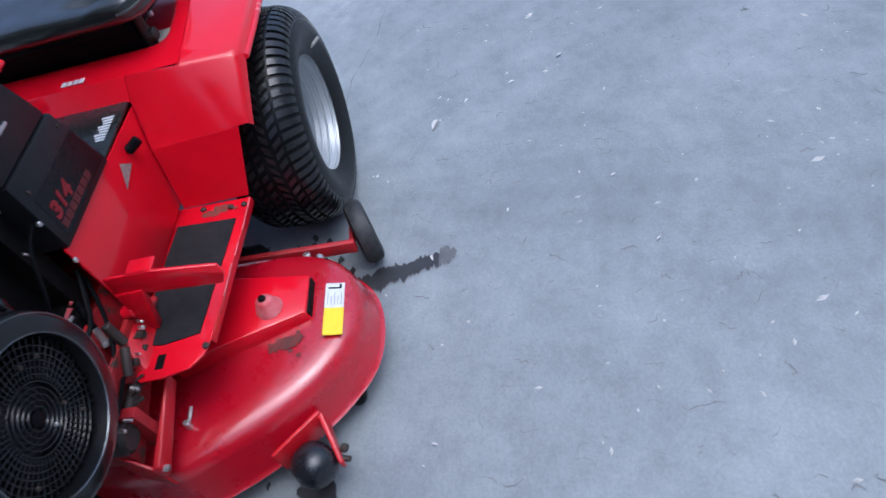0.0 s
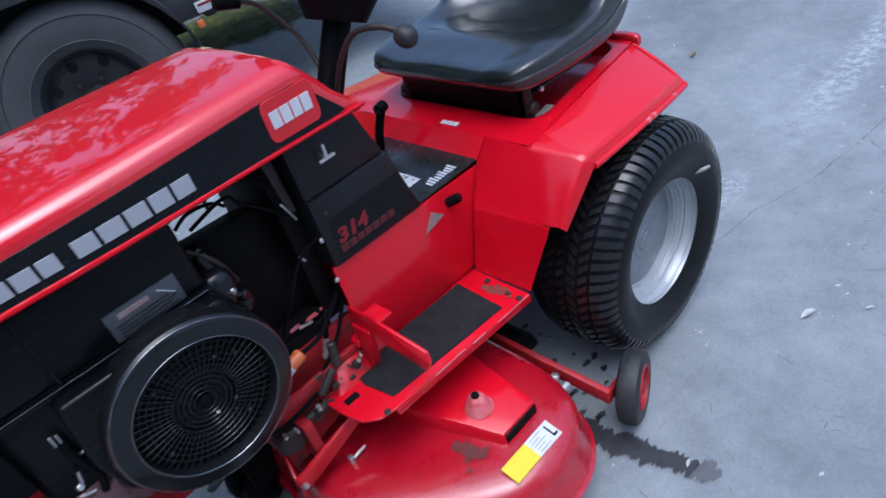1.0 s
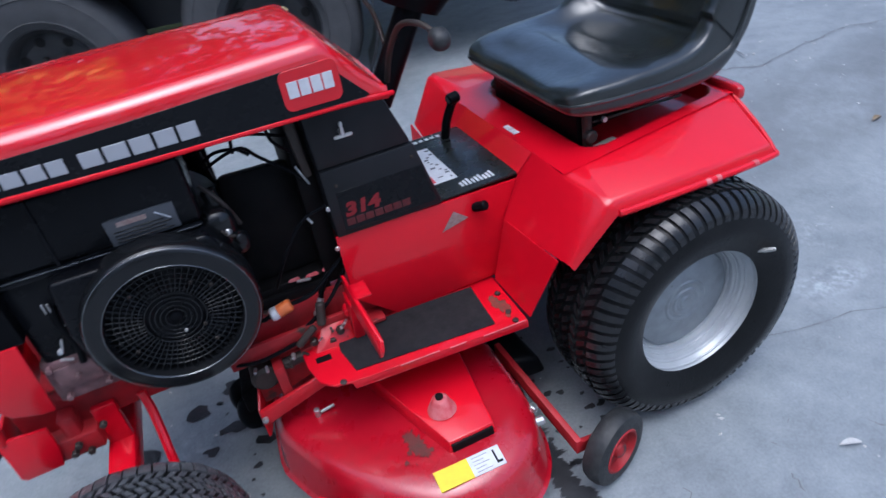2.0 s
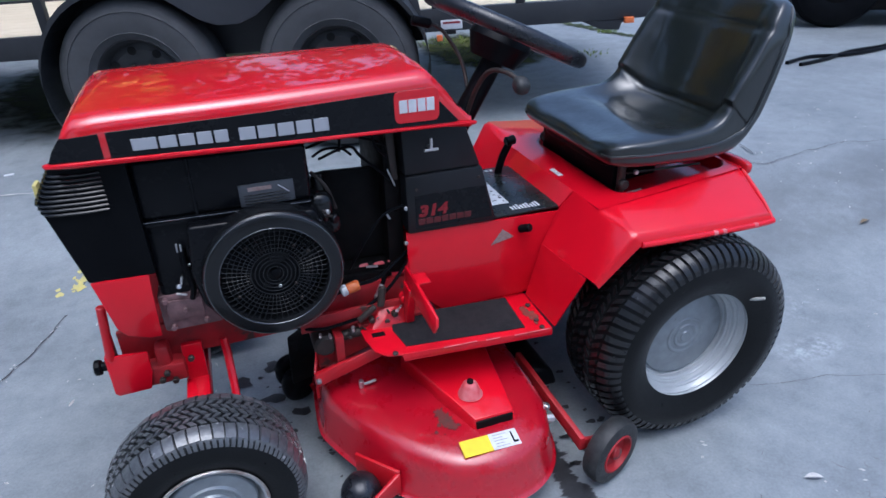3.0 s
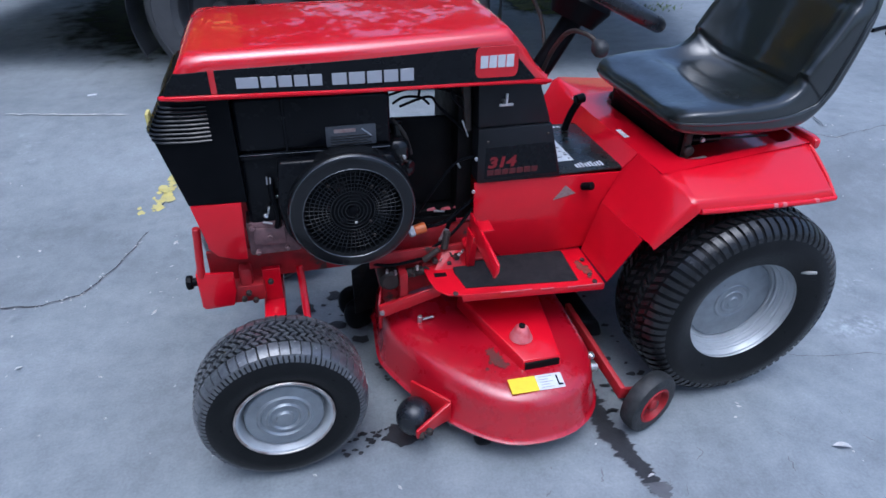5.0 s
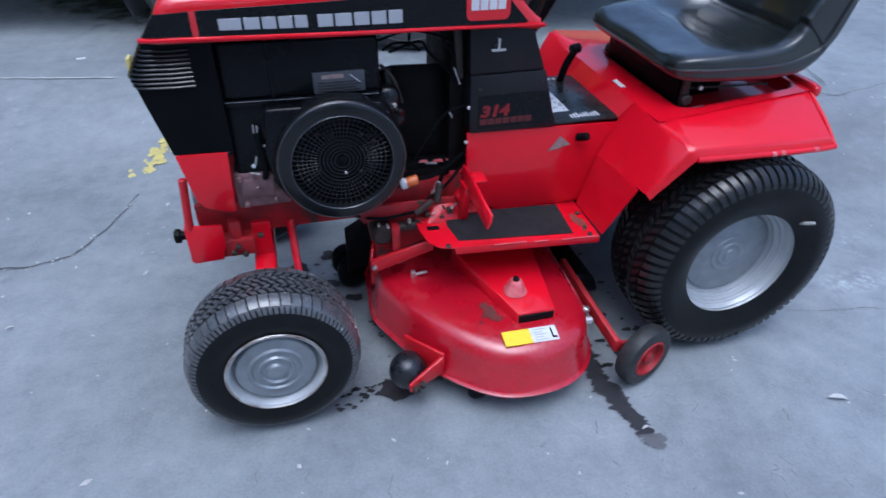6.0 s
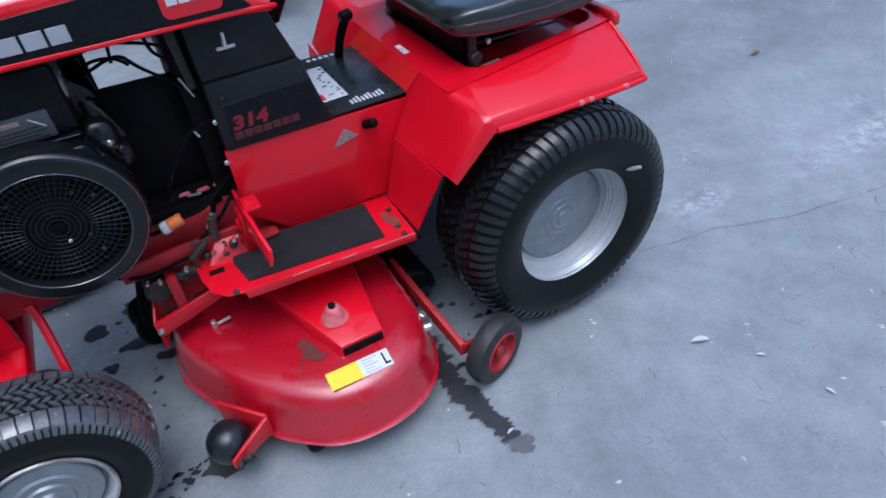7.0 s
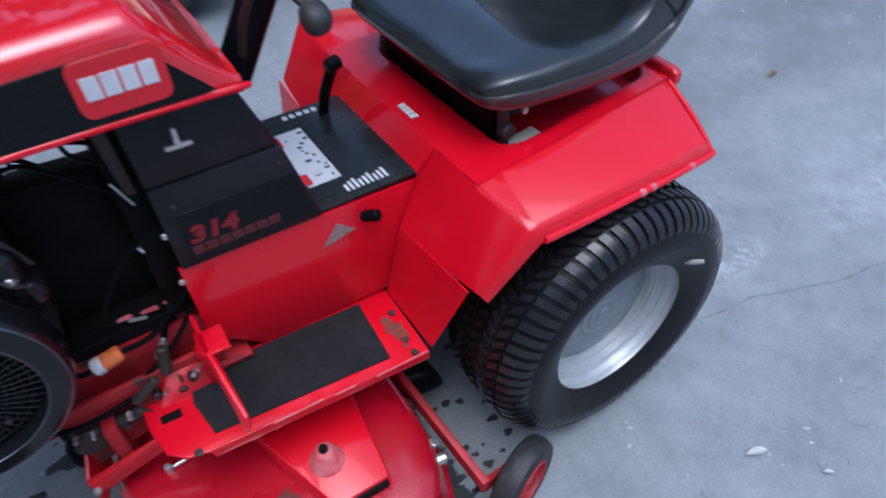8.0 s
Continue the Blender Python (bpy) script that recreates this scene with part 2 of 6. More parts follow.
def asphalt_material():
    m = bpy.data.materials.new("worn_asphalt")
    m.use_nodes = True
    t = m.node_tree
    n, l = t.nodes, t.links
    b = n["Principled BSDF"]
    co = n.new("ShaderNodeTexCoord").outputs["Object"]

    def noise_node(s, detail, r, dist=0.0):
        q = n.new("ShaderNodeTexNoise")
        q.inputs["Scale"].default_value, q.inputs["Detail"].default_value = s, detail
        q.inputs["Roughness"].default_value, q.inputs["Distortion"].default_value = r, dist
        l.new(co, q.inputs["Vector"])
        return q.outputs["Fac"]

    def ramp(fac, stops):
        q = n.new("ShaderNodeValToRGB")
        e = q.color_ramp.elements
        e[0].position, e[0].color = stops[0][0], (*stops[0][1], 1)
        e[1].position, e[1].color = stops[-1][0], (*stops[-1][1], 1)
        for p, c in stops[1:-1]:
            e.new(p).color = (*c, 1)
        l.new(fac, q.inputs["Fac"])
        return q.outputs["Color"]

    def mix(fac, a, z, kind="MIX"):
        q = n.new("ShaderNodeMix")
        q.data_type, q.blend_type = "RGBA", kind
        if isinstance(fac, float):
            q.inputs[0].default_value = fac
        else:
            l.new(fac, q.inputs[0])
        for v, sock in ((a, q.inputs[6]), (z, q.inputs[7])):
            if isinstance(v, tuple):
                sock.default_value = (*v, 1)
            else:
                l.new(v, sock)
        return q.outputs[2]

    base = ramp(noise_node(1.3, 8, 0.68), [(0.33, (0.158, 0.176, 0.190)), (0.7, (0.253, 0.277, 0.292))])
    grit = ramp(noise_node(140, 4, 0.7), [(0.3, (0.55, 0.55, 0.55)), (0.5, (1, 1, 1)), (0.75, (1.5, 1.5, 1.5))])
    col = mix(0.3, base, grit, "MULTIPLY")
    mott = ramp(noise_node(11, 7, 0.75), [(0.32, (0.78, 0.78, 0.79)), (0.5, (1, 1, 1)), (0.68, (1.18, 1.18, 1.17))])
    col = mix(0.8, col, mott, "MULTIPLY")
    pale = ramp(noise_node(2.1, 9, 0.72, 0.4), [(0.60, (0, 0, 0)), (0.72, (1, 1, 1))])
    pm = n.new("ShaderNodeMath")
    pm.operation = "MULTIPLY"
    l.new(pale, pm.inputs[0])
    l.new(ramp(noise_node(33, 5, 0.7), [(0.45, (0, 0, 0)), (0.62, (0.6, 0.6, 0.6))]), pm.inputs[1])
    col = mix(pm.outputs[0], col, (0.43, 0.465, 0.49))
    sep = n.new("ShaderNodeSeparateXYZ")
    l.new(co, sep.inputs[0])
    def near(sock, at, width):
        q = n.new("ShaderNodeMath")
        q.operation = "SUBTRACT"
        l.new(sock, q.inputs[0])
        q.inputs[1].default_value = at
        a = n.new("ShaderNodeMath")
        a.operation = "ABSOLUTE"
        l.new(q.outputs[0], a.inputs[0])
        r = n.new("ShaderNodeMapRange")
        r.interpolation_type = "SMOOTHSTEP"
        r.inputs["From Min"].default_value, r.inputs["From Max"].default_value = width, width * 0.2
        l.new(a.outputs[0], r.inputs["Value"])
        return r.outputs["Result"]
    scuff = n.new("ShaderNodeMath")
    scuff.operation = "MULTIPLY"
    l.new(near(sep.outputs["X"], 1.62, 0.95), scuff.inputs[0])
    l.new(near(sep.outputs["Y"], -0.32, 0.10), scuff.inputs[1])
    patch = n.new("ShaderNodeMath")
    patch.operation = "MULTIPLY_ADD"
    l.new(near(sep.outputs["X"], 0.56, 0.17), patch.inputs[0])
    l.new(near(sep.outputs["Y"], -0.27, 0.07), patch.inputs[1])
    l.new(scuff.outputs[0], patch.inputs[2])
    scm = n.new("ShaderNodeMath")
    scm.operation = "MULTIPLY"
    l.new(patch.outputs[0], scm.inputs[0])
    l.new(ramp(noise_node(26, 6, 0.75), [(0.44, (0, 0, 0)), (0.60, (0.62, 0.62, 0.62))]), scm.inputs[1])
    col = mix(scm.outputs[0], col, (0.47, 0.50, 0.53))
    dark = ramp(noise_node(7, 8, 0.7), [(0.62, (0, 0, 0)), (0.75, (0.35, 0.35, 0.35))])
    col = mix(dark, col, (0.115, 0.128, 0.14))
    # long dark band on the far side, broken up by noise
    dark_band = n.new("ShaderNodeMath")
    dark_band.operation = "MULTIPLY"
    l.new(near(sep.outputs["X"], 1.55, 1.5), dark_band.inputs[0])
    l.new(near(sep.outputs["Y"], 0.40, 0.38), dark_band.inputs[1])
    smm = n.new("ShaderNodeMath")
    smm.operation = "MULTIPLY"
    l.new(dark_band.outputs[0], smm.inputs[0])
    l.new(ramp(noise_node(3.4, 6, 0.7), [(0.34, (0.15, 0.15, 0.15)), (0.58, (0.75, 0.75, 0.75))]), smm.inputs[1])
    col = mix(smm.outputs[0], col, (0.108, 0.119, 0.128))
    l.new(col, b.inputs["Base Color"])
    b.inputs["Roughness"].default_value = 0.62
    bp = n.new("ShaderNodeBump")
    bp.inputs["Strength"].default_value, bp.inputs["Distance"].default_value = 0.11, 0.003
    l.new(noise_node(150, 6, 0.75), bp.inputs["Height"])
    l.new(bp.outputs["Normal"], b.inputs["Normal"])
    return m


ASPHALT = asphalt_material()


# ---------------------------------------------------------------- mesh helpers
def finish(name, bm, mat, angle=35):
    me = bpy.data.meshes.new(name)
    bmesh.ops.recalc_face_normals(bm, faces=bm.faces)
    bm.to_mesh(me)
    bm.free()
    me.materials.append(mat)
    me.shade_smooth()
    me.set_sharp_from_angle(angle=radians(angle))
    return me


def part(name, bm, mat, parent, label="", m=None, angle=35):
    """One mesh object under a thing or a part. bm: a bmesh, or a mesh that is shared."""
    ob = new(name, bm if isinstance(bm, bpy.types.Mesh) else finish(name, bm, mat, angle))
    ob.parent = parent
    if m is not None:
        ob.matrix_basis = m
    if label:
        ob["label"] = label
    return ob


def thing(name, m, label, category, group="", kind=""):
    ob = new(name)
    ob.matrix_basis = m
    return tagged(ob, label, category, group, kind)


def solo(name, bm, mat, label, category, group="", kind="", m=None, angle=35):
    ob = new(name, finish(name, bm, mat, angle))
    if m is not None:
        ob.matrix_basis = m
    return tagged(ob, label, category, group, kind)


def B():
    return bmesh.new()


def add_faces(bm, verts, faces):
    vs = [bm.verts.new(v) for v in verts]
    for f in faces:
        try:
            bm.faces.new([vs[i] for i in f])
        except ValueError:
            pass
    return vs


def box(bm, x0, x1, y0, y1, z0, z1, r=0.003, m=None, seg=2):
    """A bevelled box."""
    t = bmesh.new()
    add_faces(t, [(x, y, z) for x in (x0, x1) for y in (y0, y1) for z in (z0, z1)],
              [(0, 1, 3, 2), (4, 6, 7, 5), (0, 4, 5, 1), (2, 3, 7, 6), (0, 2, 6, 4), (1, 5, 7, 3)])
    if r:
        bmesh.ops.bevel(t, geom=list(t.edges), offset=r, segments=seg, affect="EDGES", profile=0.5)
    merge(bm, t, m)
    return bm


def merge(bm, t, m=None):
    if m is not None:
        t.transform(m)
    me = bpy.data.meshes.new("scratch")
    t.to_mesh(me)
    t.free()
    bm.from_mesh(me)
    bpy.data.meshes.remove(me)


def prism(bm, pts, y0, y1, r=0.003, m=None, seg=2, inset=None):
    """A plate: a polygon in x, z drawn out from y0 to y1 (or, with m, turned elsewhere)."""
    t = bmesh.new()
    k = len(pts)
    inset = inset or [(0, 0)] * k
    add_faces(t, [(x, y0, z) for x, z in pts] + [(x + a, y1, z + c) for (x, z), (a, c) in zip(pts, inset)],
              [tuple(range(k)), tuple(range(2 * k - 1, k - 1, -1))] + [(i, (i + 1) % k, k + (i + 1) % k, k + i) for i in range(k)])
    bmesh.ops.recalc_face_normals(t, faces=t.faces)
    if r:
        bmesh.ops.bevel(t, geom=list(t.edges), offset=r, segments=seg, affect="EDGES", profile=0.5)
    merge(bm, t, m)
    return bm


def hull(bm, pts, r=0.003, seg=2):
    """A convex solid round some corners, with bevelled edges."""
    t = bmesh.new()
    for p in pts:
        t.verts.new(p)
    bmesh.ops.convex_hull(t, input=t.verts)
    bmesh.ops.dissolve_limit(t, angle_limit=radians(2), verts=t.verts, edges=t.edges)
    if r:
        bmesh.ops.bevel(t, geom=list(t.edges), offset=r, segments=seg, affect="EDGES", profile=0.5)
    merge(bm, t)
    return bm


def sheet(bm, quads, thick=0.003):
    """Bent sheet metal: faces by corners, welded where they meet, then given a thickness."""
    t = bmesh.new()
    for q in quads:
        t.faces.new([t.verts.new(p) for p in q])
    bmesh.ops.remove_doubles(t, verts=t.verts, dist=0.0015)
    bmesh.ops.recalc_face_normals(t, faces=t.faces)
    inner = [e for e in t.edges if len(e.link_faces) == 2 and e.calc_face_angle(0) > 0.15]
    if inner:
        bmesh.ops.bevel(t, geom=inner, offset=0.008, segments=3, affect="EDGES", profile=0.5)
    bmesh.ops.solidify(t, geom=t.faces[:], thickness=thick)
    merge(bm, t)
    return bm


def lathe(bm, profile, n=48, m=None, closed=False):
    """Turns (radius, along) pairs round the local y axis."""
    t = bmesh.new()
    rings = []
    for i in range(n):
        a = 2 * math.pi * i / n
        rings.append([t.verts.new((r * math.cos(a), y, r * math.sin(a))) for r, y in profile])
    k = len(profile)
    for i in range(n):
        for j in range(k if closed else k - 1):
            q = [rings[i][j], rings[i][(j + 1) % k], rings[(i + 1) % n][(j + 1) % k], rings[(i + 1) % n][j]]
            t.faces.new(q)
    bmesh.ops.remove_doubles(t, verts=t.verts, dist=0.0002)
    merge(bm, t, m)
    return bm


def rod(bm, p, q, r, n=12, r2=None):
    """A round bar from p to q, with bevelled ends."""
    p, q = Vector(p), Vector(q)
    h = (q - p).length
    r2 = r if r2 is None else r2
    e = min(r * 0.25, h * 0.2)
    m = Matrix.Translation(p) @ (q - p).to_track_quat("Y", "Z").to_matrix().to_4x4()
    return lathe(bm, [(0, 0), (r - e, 0), (r, e), (r2, h - e), (r2 - e, h), (0, h)], n, m)


def tube(bm, pts, r, n=8, smooth=6):
    """A bent round bar or hose along a smooth line through pts."""
    P = [Vector(p) for p in pts]
    line = []
    for i in range(len(P) - 1):
        a, b, c, d = P[max(i - 1, 0)], P[i], P[i + 1], P[min(i + 2, len(P) - 1)]
        for s in range(smooth):
            u = s / smooth
            line.append(0.5 * (2 * b + (c - a) * u + (2 * a - 5 * b + 4 * c - d) * u * u + (3 * b - a - 3 * c + d) * u ** 3))
    line.append(P[-1])
    rings, side = [], None
    for i, p in enumerate(line):
        d = (line[min(i + 1, len(line) - 1)] - line[max(i - 1, 0)]).normalized()
        if side is None:
            side = d.orthogonal().normalized()
        side = (side - d * side.dot(d)).normalized()
        up = d.cross(side)
        rings.append([bm.verts.new(p + r * (math.cos(2 * math.pi * k / n) * side + math.sin(2 * math.pi * k / n) * up)) for k in range(n)])
    for a, b in zip(rings, rings[1:]):
        for k in range(n):
            bm.faces.new((a[k], a[(k + 1) % n], b[(k + 1) % n], b[k]))
    bm.faces.new(rings[0])
    bm.faces.new(rings[-1][::-1])
    return bm


def cushion(bm, sx, sy, sz, e=4.0, cuts=9, m=None):
    """A stuffed block: a cube rounded as a superellipsoid of half sizes sx, sy, sz."""
    t = bmesh.new()
    bmesh.ops.create_cube(t, size=2)
    bmesh.ops.subdivide_edges(t, edges=t.edges[:], cuts=cuts, use_grid_fill=True)
    for v in t.verts:
        c = v.co
        k = (abs(c.x) ** e + abs(c.y) ** e + abs(c.z) ** e) ** (-1 / e)
        v.co = Vector((c.x * k * sx, c.y * k * sy, c.z * k * sz))
    merge(bm, t, m)
    return bm


def ring(bm, R, r, m=None, n=48, k=10):
    """A torus round the local y axis."""
    return lathe(bm, [(R + r * math.cos(2 * math.pi * j / k), r * math.sin(2 * math.pi * j / k)) for j in range(k)], n, m, True)


def bar_row(bm, x0, z0, widths, h, gap, y, d=0.0015, m=None):
    """Plain bars in place of writing: side by side from x0, each h high."""
    x = x0
    for w in widths:
        if w > 0:
            box(bm, x, x + w, y - d, y, z0, z0 + h, 0.0004, m, 1)
        x += abs(w) + gap
    return bm


def wobble(s, amp, k=0):
    return amp * noise.noise(Vector((s, k * 7.3, 1.7)))
# ---------------------------------------------------------------- ground
def rise(x, y):
    """The drive is level under the tractor and climbs gently towards the trailer."""
    s = min(max((y + 0.30 * (x + 0.9) - 0.5) / 1.1, 0), 1)
    return s * s * (3 - 2 * s) * (0.12 + 0.02 * min(max(x + 0.9, -3), 3))


def ground_sheet(name, xs, ys, mat, label, dz=0.0):
    bm = B()
    vs = [[bm.verts.new((x, y, rise(x, y) + dz)) for y in ys] for x in xs]
    for i in range(len(xs) - 1):
        for j in range(len(ys) - 1):
            bm.faces.new((vs[i][j], vs[i + 1][j], vs[i + 1][j + 1], vs[i][j + 1]))
    return solo(name, bm, mat, label, "ground", kind="structure", angle=80)


steps = [-400, -60, -15, -8] + [-5 + 0.25 * i for i in range(49)] + [8.5, 12, 20, 60, 400]
ground_sheet("ground", steps, [-400, -60, -15, -6] + [-4 + 0.25 * i for i in range(41)] + [8, 12, 20, 60, 400], ASPHALT,
             "weathered bluish grey asphalt drive with fine cracks")


def lawn():
    bm = B()
    rng = random.Random(5)
    P, Q = Vector((3.6, 5.6)), Vector((7.2, 3.6))
    along, away = (Q - P).normalized(), Vector((0.48, 0.87))
    grid = [[bm.verts.new((*(P + along * u + away * v), rise(*(P + along * u + away * v)) + (0.02 if v > 0 else -0.05))) for v in (0, 0.05, 2, 6, 15, 50)] for u in (-60, -20, -6, -3, 0, 3, 6, 12, 60)]
    for a, b in zip(grid, grid[1:]):
        for j in range(len(a) - 1):
            bm.faces.new((a[j], b[j], b[j + 1], a[j + 1]))
    solo("lawn", bm, GRASS, "short green lawn beyond the asphalt drive", "grass", kind="structure")
    verts, faces = [], []
    for i in range(9000):
        x, y = P + along * rng.uniform(-6, 6) + away * rng.uniform(0.0, 5)
        a, h, w = rng.uniform(0, 6.28), rng.uniform(0.03, 0.09), rng.uniform(0.003, 0.007)
        k = len(verts)
        dx, dy = math.cos(a) * w, math.sin(a) * w
        z = rise(x, y)
        verts += [(x - dx, y - dy, z + 0.01), (x + dx, y + dy, z + 0.01), (x + dy * 4, y - dx * 4, z + 0.02 + h)]
        faces.append((k, k + 1, k + 2))
    me = bpy.data.meshes.new("grass")
    me.from_pydata(verts, [], faces)
    me.materials.append(GRASS)
    tagged(new("grass", me), "short uneven blades of green lawn grass", "grass", kind="stuff")


lawn()


def strip(bm, line, width, z, seed, jag=0.5):
    """A ragged band along a line on the ground."""
    rng = random.Random(seed)
    P = [Vector((x, y, 0)) for x, y in line]
    fine = []
    for a, b in zip(P, P[1:]):
        k = max(2, int((b - a).length / 0.025))
        fine += [a.lerp(b, i / k) for i in range(k)]
    fine.append(P[-1])
    L, R = [], []
    for i, p in enumerate(fine):
        d = (fine[min(i + 1, len(fine) - 1)] - fine[max(i - 1, 0)]).normalized()
        nrm = Vector((-d.y, d.x, 0))
        mid = p + nrm * (wobble(i * 0.35 + seed, width * 1.6 * jag) + rng.uniform(-1, 1) * (0.005 if width > 0.0012 else width) + wobble(i * 0.21 + seed * 3, 0.016 if width < 0.004 else 0.0))
        w = width * rng.uniform(1 - jag, 1 + jag) * (0.3 if i in (0, len(fine) - 1) else 1)
        for side, out in ((1, L), (-1, R)):
            q = mid + side * nrm * w * rng.uniform(0.7, 1.3)
            out.append(bm.verts.new((q.x, q.y, rise(q.x, q.y) + z)))
    for i in range(len(fine) - 1):
        bm.faces.new((L[i], L[i + 1], R[i + 1], R[i]))
    return bm


def crack(line, width, seed, mat=None):
    solo("crack", strip(B(), line, width * 0.42, 0.003, seed, 0.6), mat or CRACK, "thin ragged dark crack in the asphalt", "crack", "cracks", "stuff")


crack([(-2.6, 0.50), (-2.13, 0.45), (-1.93, 0.41), (-1.80, 0.44), (-1.72, 0.58), (-1.62, 0.86), (-1.60, 1.0)], 0.007, 3, TAR)
crack([(0.26, -0.33), (0.36, -0.37), (0.50, -0.38), (0.70, -0.46), (1.05, -0.52), (1.45, -0.60)], 0.0018, 4)
crack([(0.9, 0.9), (1.3, 0.72), (1.8, 0.75), (2.4, 0.5)], 0.004, 8)
crack([(0.95, 1.6), (1.2, 1.25), (1.35, 1.0), (1.3, 0.8)], 0.006, 10)


def crack_grit():
    """Pale grit caught along the long crack."""
    rng = random.Random(52)
    bm = B()
    line = [(-2.13, 0.45), (-1.93, 0.41), (-1.80, 0.44), (-1.72, 0.58), (-1.62, 0.86), (-1.60, 1.0)]
    for i in range(46):
        k = rng.randrange(len(line) - 1)
        u = rng.random()
        x, y = (line[k][q] + (line[k + 1][q] - line[k][q]) * u + rng.gauss(0, 0.007) for q in (0, 1))
        r = rng.uniform(0.0015, 0.005)
        hull(bm, [(x + r * rng.uniform(0.6, 1.4) * math.cos(a * 1.2566), y + r * rng.uniform(0.6, 1.4) * math.sin(a * 1.2566), 0.0035) for a in range(5)] + [(x, y, 0.0035 + r * 0.5)], 0)
    solo("crack_grit", bm, BITS, "pale grit caught in a long asphalt crack", "debris", kind="stuff")


crack_grit()


def stain(name, outline, seed, mat, label, category, z=0.004):
    """A flat puddle: an irregular outline round a middle."""
    cx = sum(p[0] for p in outline) / len(outline)
    cy = sum(p[1] for p in outline) / len(outline)
    bm = B()
    pts = []
    for i, (a, b) in enumerate(zip(outline, outline[1:] + outline[:1])):
        for s in range(6):
            u = s / 6
            x, y = a[0] + (b[0] - a[0]) * u, a[1] + (b[1] - a[1]) * u
            k = 1 + wobble((i * 6 + s) * 0.9, 0.35, seed)
            pts.append((cx + (x - cx) * k, cy + (y - cy) * k))
    c = bm.verts.new((cx, cy, z))
    vs = [bm.verts.new((x, y, z)) for x, y in pts]
    for i in range(len(vs)):
        bm.faces.new((c, vs[i], vs[(i + 1) % len(vs)]))
    return solo(name, bm, mat, label, category)


# the wet trail that runs out from under the deck
TRAIL = [(-0.415, -0.28, 0.05), (-0.405, -0.36, 0.036), (-0.392, -0.41, 0.026), (-0.388, -0.45, 0.024), (-0.384, -0.49, 0.028), (-0.376, -0.53, 0.024), (-0.368, -0.57, 0.020), (-0.360, -0.605, 0.020),
         (-0.350, -0.635, 0.027), (-0.346, -0.66, 0.025), (-0.344, -0.680, 0.006)]
def trail_mesh(u0, u1, grow, z, k0):
    bm = B()
    rows = []
    n = int(170 * (u1 - u0))
    for i in range(n + 1):
        u = (u0 + (u1 - u0) * i / n) * (len(TRAIL) - 1)
        k = min(int(u), len(TRAIL) - 2)
        x, y, w = (TRAIL[k][c] + (TRAIL[k + 1][c] - TRAIL[k][c]) * (u - k) for c in range(3))
        w = w * grow
        a, b = (1 + wobble(u * 2.1, 0.55, q) + wobble(u * 6.5, 0.45, q + 1) + wobble(u * 19, 0.30, q + 2) for q in (k0, k0 + 4))
        rows.append((bm.verts.new((x - w * a, y, z)), bm.verts.new((x + w * b, y - 0.004, z))))
    for a, b in zip(rows, rows[1:]):
        bm.faces.new((a[0], a[1], b[1], b[0]))
    return bm


bm, bm2 = trail_mesh(0.0, 0.80, 1.0, 0.004, 0), trail_mesh(0.0, 1.0, 1.12, 0.0025, 0)
solo("damp_edge", bm2, DAMP, "damp grey edge of the wet trail on the asphalt", "stain")
solo("wet_trail", bm, WET, "dark wet trail on the asphalt beside the gauge wheel", "stain")
stain("wet_patch", [(-0.945, -0.37), (-0.925, -0.335), (-0.87, -0.31), (-0.83, -0.34), (-0.84, -0.385), (-0.90, -0.40)], 2, WET,
      "dark wet patch on the asphalt under the deck roller", "stain")


def drops():
    rng = random.Random(8)
    bm = B()
    spots = [(-0.90, -0.11, 0.016), (-0.95, 0.02, 0.025), (-1.02, 0.10, 0.03), (-1.08, 0.05, 0.02), (-1.1, 0.2, 0.035), (-1.25, 0.12, 0.04),
             (-0.98, -0.05, 0.012), (-1.0, 0.25, 0.03), (-0.9, 0.2, 0.03)]
    for i in range(46):
        spots.append((rng.uniform(-0.40, -0.20), rng.uniform(-0.42, 0.15), rng.uniform(0.004, 0.013)))
    for i in range(26):
        a = i / 26
        spots.append((-1.06 + 0.17 * a, -0.37 + rng.uniform(-0.03, 0.03) + 0.02 * a, rng.uniform(0.003, 0.010)))
    for i in range(24):
        spots.append((rng.uniform(-1.05, -0.85), rng.uniform(-0.3, 0.25), rng.uniform(0.003, 0.010)))
    for x, y, r in spots:
        k = 9
        q = rng.uniform(0, 6)
        c = bm.verts.new((x, y, 0.0045))
        vs = [bm.verts.new((x + r * (1 + wobble(q + j, 0.8)) * math.cos(j * 6.2832 / k), y + 0.7 * r * (1 + wobble(q + j, 0.8)) * math.sin(j * 6.2832 / k), 0.0045)) for j in range(k)]
        for j in range(k):
            bm.faces.new((c, vs[j], vs[(j + 1) % k]))
    solo("oil_drops", bm, WET, "dark scattered wet drops on the asphalt under the tractor", "stain", kind="stuff")


drops()


